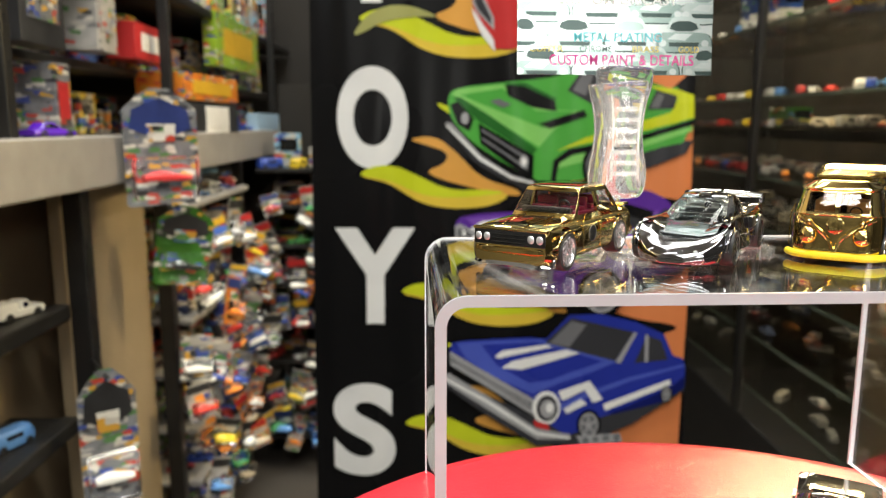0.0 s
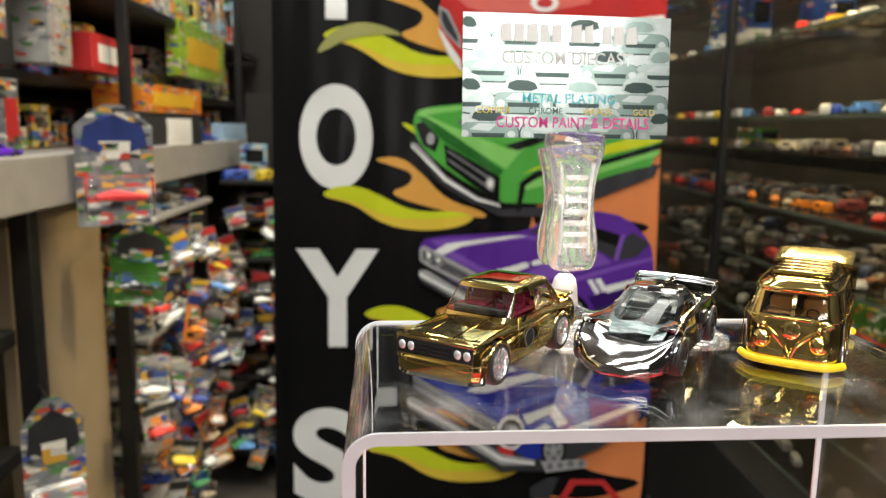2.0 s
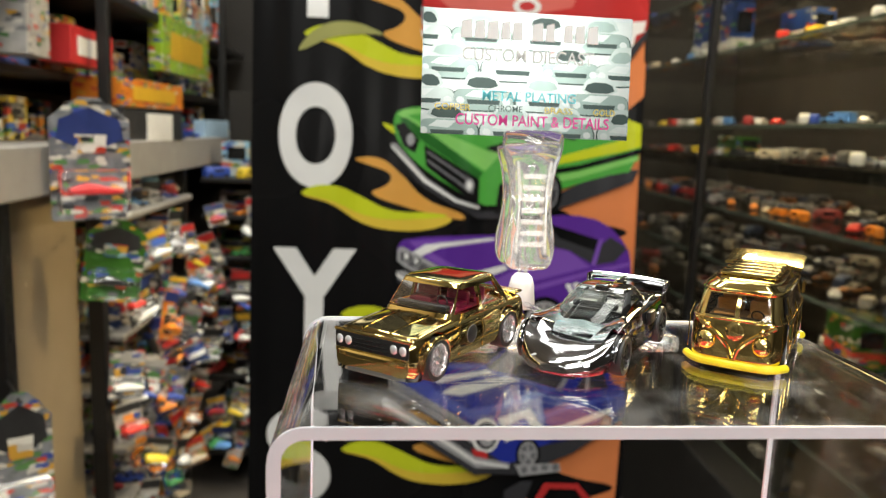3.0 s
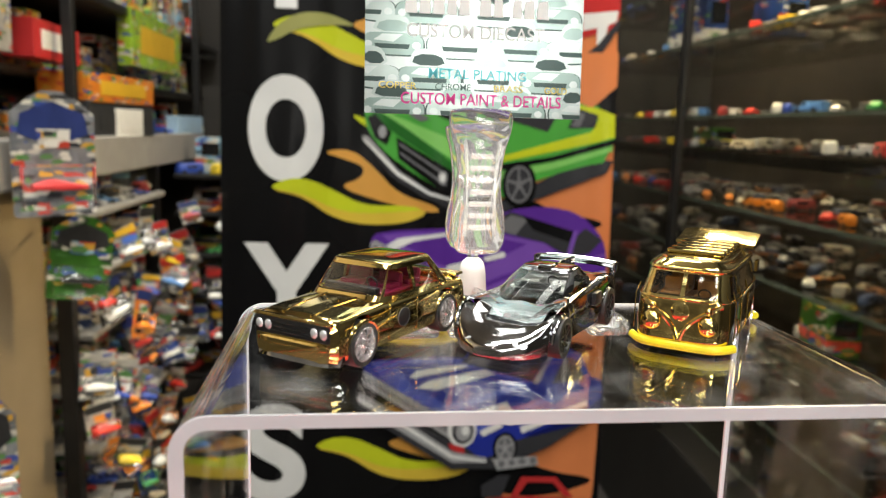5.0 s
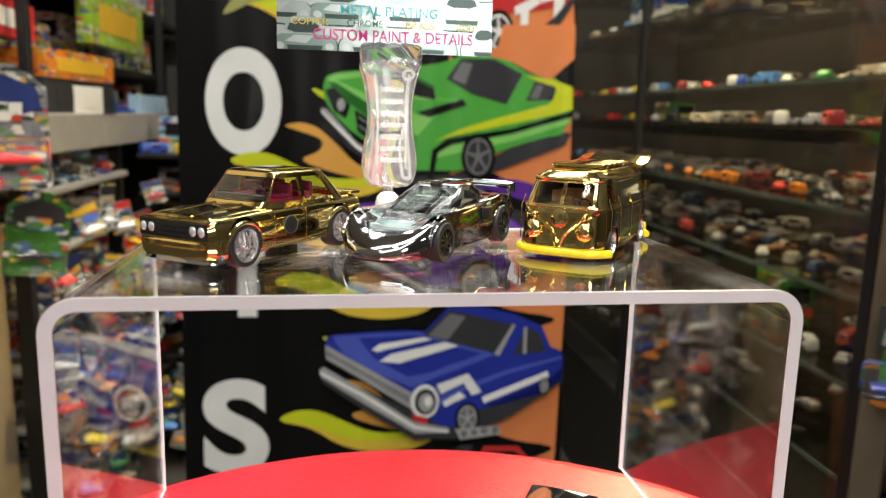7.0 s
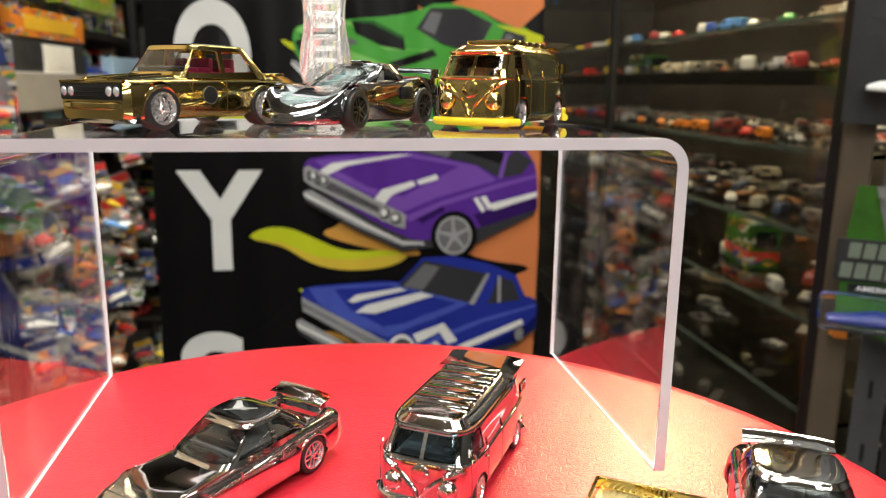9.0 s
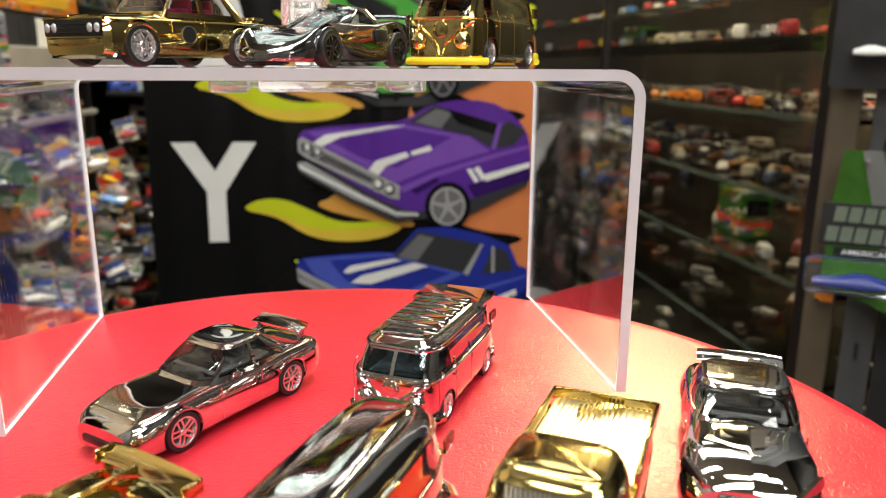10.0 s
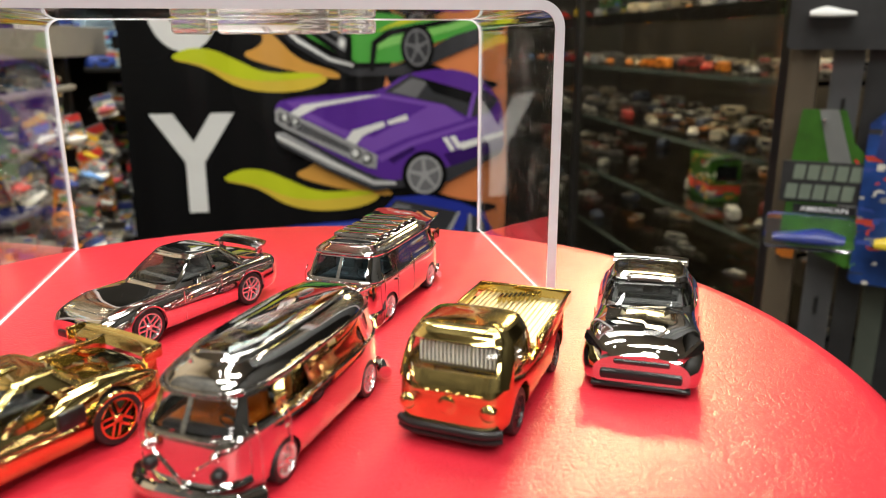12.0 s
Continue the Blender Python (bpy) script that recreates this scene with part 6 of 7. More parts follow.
def print_blue_car():
    """Boxy blue car with a chrome grille, round lamp and white stripes."""
    art("dark", [(0.202, 0.498), (0.266, 0.444), (0.348, 0.39), (0.418, 0.39), (0.499, 0.425), (0.58, 0.479), (0.58, 0.491), (0.463, 0.449), (0.394, 0.414), (0.266, 0.474)], 0)
    art("blue", [(0.356, 0.557), (0.396, 0.599), (0.445, 0.601), (0.5, 0.588), (0.544, 0.569), (0.558, 0.537), (0.575, 0.522), (0.572, 0.48), (0.456, 0.493)], 0)
    art("blue", [(0.21, 0.548), (0.215, 0.558), (0.282, 0.562), (0.351, 0.565), (0.496, 0.544), (0.565, 0.534), (0.579, 0.527), (0.579, 0.485), (0.545, 0.461), (0.469, 0.442), (0.44, 0.434), (0.406, 0.407), (0.383, 0.411), (0.338, 0.455), (0.266, 0.496), (0.211, 0.528)], 1, name="printed_car")
    art("lightblue", [(0.22, 0.556), (0.282, 0.559), (0.351, 0.561), (0.473, 0.526), (0.433, 0.509), (0.381, 0.491), (0.341, 0.474), (0.277, 0.503), (0.237, 0.53)], 0)
    art("blue", [(0.259, 0.553), (0.345, 0.557), (0.45, 0.526), (0.369, 0.497), (0.335, 0.491), (0.283, 0.521)], 0)
    art("lightblue", [(0.382, 0.456), (0.416, 0.473), (0.491, 0.5), (0.578, 0.521), (0.578, 0.517), (0.491, 0.493), (0.422, 0.466), (0.388, 0.447)], 0)
    art("blueshade", [(0.458, 0.442), (0.556, 0.482), (0.578, 0.502), (0.579, 0.483), (0.545, 0.46), (0.469, 0.441)], 0)
    art("dark", [(0.358, 0.556), (0.399, 0.595), (0.497, 0.572), (0.469, 0.526)], 0)
    art("midgrey", [(0.365, 0.555), (0.399, 0.59), (0.423, 0.584), (0.396, 0.548)], 0)
    art("grey", [(0.497, 0.572), (0.502, 0.571), (0.477, 0.522), (0.469, 0.525)], 0)
    art("dark", [(0.499, 0.523), (0.517, 0.567), (0.54, 0.559), (0.551, 0.528)], 0)
    art("grey", [(0.515, 0.568), (0.52, 0.567), (0.52, 0.525), (0.515, 0.525)], 0)
    art("white", [(0.28, 0.534), (0.291, 0.543), (0.36, 0.553), (0.371, 0.549), (0.303, 0.535), (0.288, 0.531)], 0)
    art("white", [(0.291, 0.516), (0.308, 0.527), (0.392, 0.545), (0.413, 0.539), (0.322, 0.513)], 0)
    art("white", [(0.38, 0.478), (0.429, 0.495), (0.451, 0.465), (0.435, 0.46), (0.422, 0.48), (0.387, 0.463)], 0)
    art("white", [(0.451, 0.457), (0.555, 0.497), (0.557, 0.488), (0.455, 0.447)], 0)
    art("white", [(0.389, 0.45), (0.416, 0.466), (0.426, 0.458), (0.394, 0.442)], 0)
    art("grey", [(0.21, 0.543), (0.237, 0.527), (0.283, 0.5), (0.342, 0.466), (0.341, 0.44), (0.266, 0.487), (0.211, 0.521)], 0)
    art("midgrey", [(0.212, 0.535), (0.283, 0.493), (0.338, 0.461), (0.338, 0.449), (0.266, 0.494), (0.212, 0.526)], 0)
    art("grey", [(0.216, 0.532), (0.335, 0.462), (0.335, 0.46), (0.216, 0.53)], 0)
    art("grey", [(0.217, 0.526), (0.335, 0.456), (0.335, 0.454), (0.217, 0.524)], 0)
    art("grey", [(0.217, 0.52), (0.335, 0.45), (0.335, 0.448), (0.217, 0.518)], 0)
    art("white", oval(0.362, 0.452, 0.022, 0.027), 0)
    art("dark", oval(0.363, 0.451, 0.017, 0.021), 0)
    art("grey", oval(0.364, 0.45, 0.012, 0.015), 0)
    art("white", oval(0.367, 0.452, 0.006, 0.008), 0)
    art("red", [(0.341, 0.432), (0.365, 0.426), (0.367, 0.414), (0.345, 0.421)], 0)
    art("grey", [(0.201, 0.505), (0.208, 0.509), (0.266, 0.473), (0.347, 0.419), (0.4, 0.409), (0.401, 0.396), (0.348, 0.39), (0.266, 0.442), (0.205, 0.485)], 0)
    art("dark", [(0.202, 0.494), (0.266, 0.452), (0.348, 0.401), (0.401, 0.401), (0.401, 0.396), (0.348, 0.39), (0.266, 0.442), (0.205, 0.485)], 0)
    art("white", [(0.202, 0.502), (0.266, 0.467), (0.348, 0.413), (0.4, 0.404), (0.4, 0.401), (0.346, 0.409), (0.265, 0.462), (0.202, 0.498)], 0)
    printed_wheel(0.429, 0.424, 0.019, 0.025, "grey", "midgrey")
    printed_wheel(0.55, 0.473, 0.009, 0.014, "grey", "midgrey")
    art("grey", [(0.409, 0.407), (0.478, 0.411), (0.482, 0.397), (0.418, 0.389)], 0)
    art("midgrey", oval(0.424, 0.399, 0.005, 0.006), 0)
    art("midgrey", oval(0.44, 0.401, 0.005, 0.005), 0)
    art("midgrey", oval(0.456, 0.403, 0.006, 0.005), 0)
    art("midgrey", oval(0.473, 0.404, 0.005, 0.006), 0)


def print_lower_car():
    """Red open car under the blue one."""
    art("red", [(0.343, 0.309), (0.395, 0.34), (0.44, 0.347), (0.54, 0.342), (0.589, 0.322), (0.602, 0.219), (0.301, 0.226)], 1, name="printed_car")
    art("dark", [(0.394, 0.364), (0.421, 0.38), (0.439, 0.38), (0.426, 0.345), (0.395, 0.345)], 0)
    art("red", [(0.44, 0.345), (0.457, 0.377), (0.511, 0.376), (0.54, 0.343), (0.526, 0.344), (0.507, 0.367), (0.466, 0.368), (0.451, 0.345)], 0)


print_red_car()
print_green_car()
print_purple_car()
print_lower_car()
print_blue_car()
for ch, cu_, v0, w, h in (("T", 0.093, 1.072, 0.118, 0.15), ("O", 0.093, 0.825, 0.108, 0.154), ("Y", 0.095, 0.585, 0.124, 0.150), ("S", 0.076, 0.340, 0.098, 0.150)):
    lettering(ch, w, h, INK["white"], banner, pose(cu_, -0.0003, v0), 0.035 if ch != "O" else 0.045, "letter")


# ---- small toys and packs ----
def small_car(kind, paint, label):
    """A little painted car, van or truck with its own windows and wheels, built once and copied."""
    t = thing("toy_car", pose(0, 0, -1), label, "toy car", "shelf toys")
    L, B = 34, 13.5
    if kind == "car":
        bm = lower_loft([(-34, 11, 4, 12.5, 8, 11, 11, 12), (-10, 12, 3, 13.4, 8, 12, 12, 13), (14, 12, 3, 13.4, 8, 12, 11.5, 12.6), (34, 10, 4, 12, 7, 10.5, 9, 9.6)], 10)
        cab = [(12, 14, -24, 11.8), (19, 3, -16, 9.4)]
    elif kind == "van":
        bm = plan_loft([(3, 33, -33, 12.5), (12, 34, -34, 13.5), (21, 31, -33, 12.5), (26, 27, -31, 10.5)], 5, 1.0, 6)
        cab = [(12, 34, -34, 13.5), (21, 31, -33, 12.5), (26, 27, -31, 10.5)]
    else:
        bm = plan_loft([(4, 34, -36, 12), (9, 34, -36, 13), (12.5, 33, -36, 12.6)], 7, 0.3, 4)
        cab = [(12, 16, -4, 12.2), (22, 11, -2, 10.5)]
        box(bm, (-20 * MM, 0, 17 * MM), (28 * MM, 24 * MM, 11 * MM), 0.0012)
    if kind != "van":
        plan_loft(cab, 5, 0.8, 4, bm=bm)
    part("body", bm, paint, t, smooth=40)
    z0, z1 = (13.2, 18) if kind == "car" else ((15, 21) if kind == "van" else (14, 20.5))
    part("windshield", pane(cab, "front", -9.5, 9.5, z0, z1, 5, 0.3, 4, 3, (1, -1)), SMOKE, t)
    xf, xr, b = shape_at(cab, 0.5 * (z0 + z1))
    for s in ("left", "right"):
        part("side_window", pane(cab, s, xr + 4, xf - 5, z0, z1, 5, 0.3, 4, 3), SMOKE, t)
    w = part("wheel", lathe([(2.6 * MM, -2 * MM), (5.4 * MM, -2 * MM), (5.4 * MM, 2 * MM), (3.4 * MM, 2.2 * MM), (3.2 * MM, 1.4 * MM), (0, 1.6 * MM)], 14), RUBBER, t)
    w.matrix_local = pose(20 * MM, 11.6 * MM, 5.4 * MM, -90, 0, 0)
    for x, s in ((20, -1), (-20, 1), (-20, -1)):
        share(w, t, pose(x * MM, s * 11.6 * MM, 5.4 * MM, -90 * s, 0, 0))
    return t


def blister(face, strip, label, w=0.105, h=0.165, bubble=True):
    """Hanging pack: rounded card with a hook slot, printed fields and a clear bubble."""
    t = thing("blister_pack", pose(0, 0, -1), label, "toy pack", "hanging packs")
    out = [(-w / 2, 0.004), (-w / 2 + 0.004, 0), (w / 2 - 0.004, 0), (w / 2, 0.004), (w / 2, h * 0.82), (w * 0.30, h * 0.93), (w * 0.12, h), (-w * 0.12, h), (-w * 0.30, h * 0.93), (-w / 2, h * 0.82)]
    part("card", slab(out, 0.0008), face, t, smooth=0)
    bm = bmesh.new()
    flat(bm, [(-w * 0.42, h * 0.66), (0, h * 0.56), (w * 0.42, h * 0.66), (w * 0.38, h * 0.82), (0, h * 0.92), (-w * 0.38, h * 0.82)], -0.0005)
    part("printed_shield", bm, strip, t, smooth=0)
    bm = bmesh.new()
    flat(bm, [(-w * 0.18, h * 0.55), (w * 0.18, h * 0.55), (w * 0.20, h * 0.70), (-w * 0.20, h * 0.70)], -0.0008)
    part("printed_label", bm, BOXES, t, smooth=0)
    if bubble:
        b = part("bubble", boxes(((0, -0.013, h * 0.24), (w * 0.86, 0.025, h * 0.36), 0.006)), CLEAR, t)
        b.visible_shadow = False
    return t


CAR_PROTOS = [small_car(k, p, l) for k, p, l in (("car", PAINTS, "small painted toy car"), ("van", PAINTS, "small painted toy van"), ("truck", PAINTS, "small painted toy truck"))]
DIM_PROTOS = [small_car(k, p, l) for k, p, l in (("car", DIMPAINTS, "small toy car with shade-dimmed paint in a glass cabinet"), ("van", DIMPAINTS, "small toy van with shade-dimmed paint in a glass cabinet"), ("truck", DIMPAINTS, "small toy truck with shade-dimmed paint in a glass cabinet"))]


def carton(w, d, h, m, label, face=None):
    t = thing("toy_box", m, label, "toy box", "boxed toys")
    part("box", boxes(((0, 0, h / 2), (w, d, h), 0.0012)), face or BOXES, t, smooth=0)
    part("printed_band", boxes(((0, 0, h * 0.28), (w + 0.0012, d + 0.0012, h * 0.22), 0)), BOXES, t, smooth=0)
    part("window", boxes(((w * 0.05, -d / 2 - 0.0004, h * 0.66), (w * 0.66, 0.0012, h * 0.36), 0)), SMOKE, t, smooth=0)
    part("window", boxes(((w / 2 + 0.0004, 0, h * 0.66), (0.0012, d * 0.66, h * 0.36), 0)), BOXES, t, smooth=0)
    return t


RNG = random.Random(11)


def row_of_cars(protos, x0, x1, y0, y1, z, step, rows=1, mean_turn=0.0, jitter=25, skip=0.08, size=(0.7, 1.0)):
    """Fill a stretch of shelf along y with toys."""
    for r in range(rows):
        x = x0 + (x1 - x0) * (r + 0.5) / rows
        y = y0 + RNG.uniform(0, step)
        while y < y1:
            if RNG.random() > skip:
                s = RNG.uniform(*size)
                o = copy_thing(RNG.choice(protos), pose(x + RNG.uniform(-0.012, 0.012), y, z, 0, 0, mean_turn + RNG.uniform(-jitter, jitter)))
                o.scale = (s, s, s)
            y += step * RNG.uniform(0.85, 1.2)


# ---- left shelving ----
XL = -0.36      # its front plane
XLB = -0.845    # the wall behind
YE = 1.90       # where the end rack begins


def shelf_board(name, m, w, l, th, mat, lip_h, label):
    """A board w deep and l long with a front lip on its +x side; m: the middle of its top."""
    t = thing(name, m, label, "shelf", "shop shelves")
    part("board", boxes(((-0.012, 0, -th / 2), (w - 0.024, l, th), 0.001)), mat, t, smooth=0)
    part("front_lip", boxes(((w / 2 - 0.0115, 0, -lip_h / 2 + 0.003), (0.022, l, lip_h), 0.003)), mat, t, smooth=0)
    return t


def left_board(name, x1, y0, y1, z, th, mat, lip_h, label):
    return shelf_board(name, pose((XLB + x1) / 2, (y0 + y1) / 2, z), x1 - XLB, y1 - y0, th, mat, lip_h, label)


def post(x, y, z0, z1, w, mat, label):
    t = thing("shelf_post", pose(x, y, z0), label, "post", "shelf posts")
    part("upright", boxes(((0, 0, (z1 - z0) / 2), (w, w, z1 - z0), 0.002)), mat, t, smooth=0)
    bm = bmesh.new()
    zz = 0.03
    while zz < z1 - z0 - 0.02:
        box(bm, (w / 2 + 0.0004, 0, zz), (0.0012, w * 0.25, 0.012))
        zz += 0.05
    tagged(part("slot", bm, BLACK, t, smooth=0), kind="stuff")


left_board("wall_shelf", XL, 0.35, 2.68, 0.872, 0.03, GREYSHELF, 0.068, "deep grey painted shelf with a tall front lip")
left_board("wall_shelf", XL - 0.10, 0.35, 2.68, 0.985, 0.012, BLACKSTEEL, 0.014, "narrow black steel shelf above the grey one")
left_board("wall_shelf", XL - 0.05, 0.35, 2.68, 1.135, 0.014, BLACKSTEEL, 0.018, "black steel shelf with boxed toys")
for py in (0.60, 1.045, 1.36, 1.86):
    post(XL - 0.035, py, 0.0, 0.842, 0.026, BLACKSTEEL, "black slotted steel post")
for py in (0.9, 1.42, 2.3):
    post(XL - 0.035, py, 0.873, 1.9, 0.018, BLACKSTEEL, "black slotted steel post")
panel = thing("partition_board", pose(-0.43, 1.20, 0.0), "tan partition board below the grey shelf", "panel")
part("board", boxes(((0, 0.0, 0.42), (0.018, 0.29, 0.838), 0.002)), TANWALL, panel, smooth=0)
back_board = thing("partition_board", pose(-0.505, 0.93, 0.0), "tan board behind the dark toy shelves", "panel")
part("board", boxes(((0, 0.0, 0.42), (0.018, 0.80, 0.838), 0.002)), TANWALL, back_board, smooth=0)
LOW = (0.745, 0.640, 0.535, 0.430, 0.325, 0.220, 0.115)
for z in LOW:
    left_board("wire_shelf", XL - 0.002, 1.385, 1.84, z, 0.008, GREYSHELF, 0.012, "thin steel shelf crowded with toys")
for z in (0.655, 0.50, 0.36):
    shelf_board("wire_shelf", pose(-0.447, 0.71, z), 0.094, 0.62, 0.012, BLACKSTEEL, 0.022, "dark steel shelf with a few toys")
ENDS = (0.09, 0.19, 0.29, 0.39, 0.49, 0.59, 0.69, 0.78)
for z in ENDS:
    shelf_board("end_shelf", pose(-0.13, YE + 0.16, z, 0, 0, -90), 0.32, 0.46, 0.008, BLACKSTEEL, 0.012, "thin steel shelf at the aisle's end crowded with toys")
end_back = thing("end_rack_back", pose(-0.13, YE + 0.33, 0), "dark rack back behind the end shelves", "panel")
part("board", boxes(((0, 0, 0.5), (0.46, 0.016, 1.0), 0.001)), DARKWALL, end_back, smooth=0)


def cartons_along(x, y0, y1, z, wmin, wmax, hmin, hmax, dmin, dmax, gap=0.02):
    y = y0
    while y < y1:
        w, d, h = RNG.uniform(wmin, wmax), RNG.uniform(dmin, dmax), RNG.uniform(hmin, hmax)
        carton(d, w, h, pose(x - d / 2 - RNG.uniform(0.0, 0.02), y + w / 2, z + 0.0008, 0, 0, RNG.uniform(-9, 9)), "printed cardboard toy box with a window")
        y += w + RNG.uniform(0.006, gap)


for z in LOW:
    row_of_cars(CAR_PROTOS, XL - 0.085, XL - 0.015, 1.41, 1.83, z + 0.0005, 0.04, 1, 0, 50, 0.02)
    cartons_along(XL - 0.10, 1.40, 1.78, z, 0.03, 0.08, 0.04, 0.09, 0.03, 0.06, 0.012)
for z in ENDS:
    for k in range(5):
        o = copy_thing(RNG.choice(CAR_PROTOS), pose(-0.33 + 0.075 * k + RNG.uniform(-0.01, 0.01), YE + 0.035, z + 0.0005, 0, 0, RNG.uniform(-160, -20)))
    for k in range(4):
        w = RNG.uniform(0.05, 0.085)
        carton(w, 0.04, RNG.uniform(0.05, 0.088), pose(-0.30 + 0.095 * k, YE + 0.12, z + 0.0008, 0, 0, RNG.uniform(-12, 12)), "printed cardboard toy box with a window")
row_of_cars(CAR_PROTOS, XL - 0.06, XL - 0.03, 1.04, 2.6, 0.8725, 0.09, 1, 10, 40, 0.35)
row_of_cars(CAR_PROTOS, XL - 0.10, XL - 0.075, 0.45, 1.0, 0.6555, 0.08, 1, 70, 30, 0.1)
row_of_cars(CAR_PROTOS, XL - 0.10, XL - 0.075, 0.45, 1.0, 0.5005, 0.08, 1, 70, 30, 0.1)
cartons_along(XL - 0.15, 0.45, 2.55, 0.8725, 0.03, 0.08, 0.03, 0.085, 0.04, 0.07)
cartons_along(XL - 0.12, 0.45, 2.55, 0.985, 0.03, 0.09, 0.05, 0.125, 0.04, 0.08)
cartons_along(XL - 0.07, 0.45, 2.55, 1.135, 0.04, 0.11, 0.06, 0.17, 0.05, 0.09)

WHITEPACK = material("pack_white_print", (0.48, 0.46, 0.43), 0.3, 0, 0.2, 40)
NAVYPACK = material("pack_navy_print", (0.03, 0.05, 0.20), 0.3, 0, 0.2, 40)
GREENPACK = material("pack_green_print", (0.045, 0.17, 0.016), 0.3, 0, 0.25, 40)
DARKPACK = material("pack_dark_print", (0.03, 0.03, 0.032), 0.45, 0, 0.3, 40)
GREYPACK = material("pack_grey_print", (0.30, 0.31, 0.33), 0.3, 0, 0.4, 50)
REDPAINT = material("red_toy_paint", (0.50, 0.03, 0.03), 0.25, 0, 0.05, 40)
ORANGEPACK = material("orange_print", (0.66, 0.20, 0.02), 0.3, 0, 0.1, 40)
YELLOWPACK = material("yellow_print", (0.70, 0.42, 0.03), 0.3, 0, 0.1, 40)
BLUEPACK = material("blue_print", (0.02, 0.08, 0.34), 0.3, 0, 0.4, 30)
LIMEPACK = material("lime_print", (0.30, 0.50, 0.03), 0.3, 0, 0.2, 30)
for pk, sh in ((WHITEPACK, 0.28), (GREENPACK, 0.3), (GREYPACK, 0.5), (BLUEPACK, 0.2), (LIMEPACK, 0.3), (ORANGEPACK, 0.25)):
    busy(pk, 70, sh, PRINTS)
PURPLEPAINT = material("purple_toy_paint", (0.10, 0.02, 0.45), 0.2, 0, 0.05, 40)


def hang(face, strip, x, y, z, turn, label, w=0.105, h=0.165, tilt=0.0, paint=PAINTS, lean=0.0, bubble=True):
    t = blister(face, strip, label, w, h, bubble)
    t.matrix_world = pose(x, y, z, tilt, lean, turn)
    bm = lower_loft([(-34, 11, 4, 12.5, 8, 11, 11, 12), (-10, 12, 3, 13.4, 8, 12, 12, 18), (14, 12, 3, 13.4, 8, 12, 11.5, 13), (34, 10, 4, 12, 7, 10.5, 9, 9.6)], 10)
    c = part("packed_car", bm, paint, t)
    c.matrix_local = pose(0, -0.014, h * 0.20, 0, 0, 0) @ Matrix.Diagonal((w / 0.105, 0.7, 1, 1))
    part("peg", tube([(0, 0.10, h * 0.955), (0, -0.012, h * 0.955), (0, -0.016, h * 0.965)], 0.0022, 8), BLACKSTEEL, t, "steel peg hook")
    return t


hang(GREYPACK, NAVYPACK, -0.310, 1.135, 0.775, 40, "hanging white and navy toy pack with a red car", paint=REDPAINT)
hang(GREENPACK, DARKPACK, -0.322, 1.215, 0.640, 30, "hanging green toy pack with a dark car", 0.085, 0.125, 0, DARKCHROME, 8)
hang(GREYPACK, DARKPACK, -0.340, 0.97, 0.400, 35, "hanging grey toy pack with a dark picture", 0.070, 0.185)


def small_pack(face, band, x, y, z, turn, w, h, tilt, lean):
    """Small rectangular hanging pack: card, header band, printed patch, clear bubble and its car."""
    t = thing("blister_pack", pose(x, y, z, tilt, lean, turn), "small hanging toy pack in front of the crowded shelves", "toy pack", "hanging packs")
    part("card", boxes(((0, 0, h / 2), (w, 0.0009, h), 0)), face, t, smooth=0)
    part("header", boxes(((0, -0.0006, h * 0.86), (w * 0.96, 0.0008, h * 0.2), 0)), band, t, smooth=0)
    part("printed_patch", boxes(((w * 0.1, -0.0006, h * 0.6), (w * 0.6, 0.0008, h * 0.18), 0)), BOXES, t, smooth=0)
    b = part("bubble", boxes(((0, -0.011, h * 0.30), (w * 0.84, 0.021, h * 0.40), 0.005)), CLEAR, t)
    b.visible_shadow = False
    c = part("packed_car", lower_loft([(-24, 9, 3, 10, 7, 9, 9, 10), (-7, 9, 2, 10.5, 7, 9, 10, 15), (10, 9, 2, 10.5, 7, 9, 9, 11), (24, 8, 3, 9, 6, 8, 7, 8)], 8, 1), PAINTS, t)
    c.matrix_local = pose(0, -0.011, h * 0.18, 0, 0, 0) @ Matrix.Diagonal((w / 0.062, 0.8, 1, 1))


for k in range(132):
    face = RNG.choice((WHITEPACK, WHITEPACK, DARKPACK, DARKPACK, BLUEPACK, GREYPACK, ORANGEPACK, GREYPACK))
    band = RNG.choice((NAVYPACK, DARKPACK, YELLOWPACK, GREYPACK, WHITEPACK, REDPAINT))
    w = RNG.uniform(0.035, 0.06)
    if k % 3 == 0:      # on pegs before the shelves
        small_pack(face, band, XL + RNG.uniform(0.004, 0.03), 1.32 + 0.0040 * k, RNG.uniform(0.04, 0.66), RNG.uniform(15, 80), w, RNG.uniform(0.05, 0.10), RNG.uniform(-14, 14), RNG.uniform(-28, 28))
    elif k % 3 == 1:    # standing along the shelf fronts
        small_pack(face, band, XL - RNG.uniform(0.040, 0.060), 1.42 + 0.0029 * k, RNG.choice(LOW) + 0.001, RNG.uniform(10, 80), w, RNG.uniform(0.05, 0.09), RNG.uniform(-10, 4), 0)
    else:               # before the end rack
        small_pack(face, band, RNG.uniform(-0.34, -0.08), YE - RNG.uniform(0.005, 0.03), RNG.uniform(0.04, 0.70), RNG.uniform(-25, 25), w, RNG.uniform(0.05, 0.10), RNG.uniform(-14, 14), RNG.uniform(-28, 28))


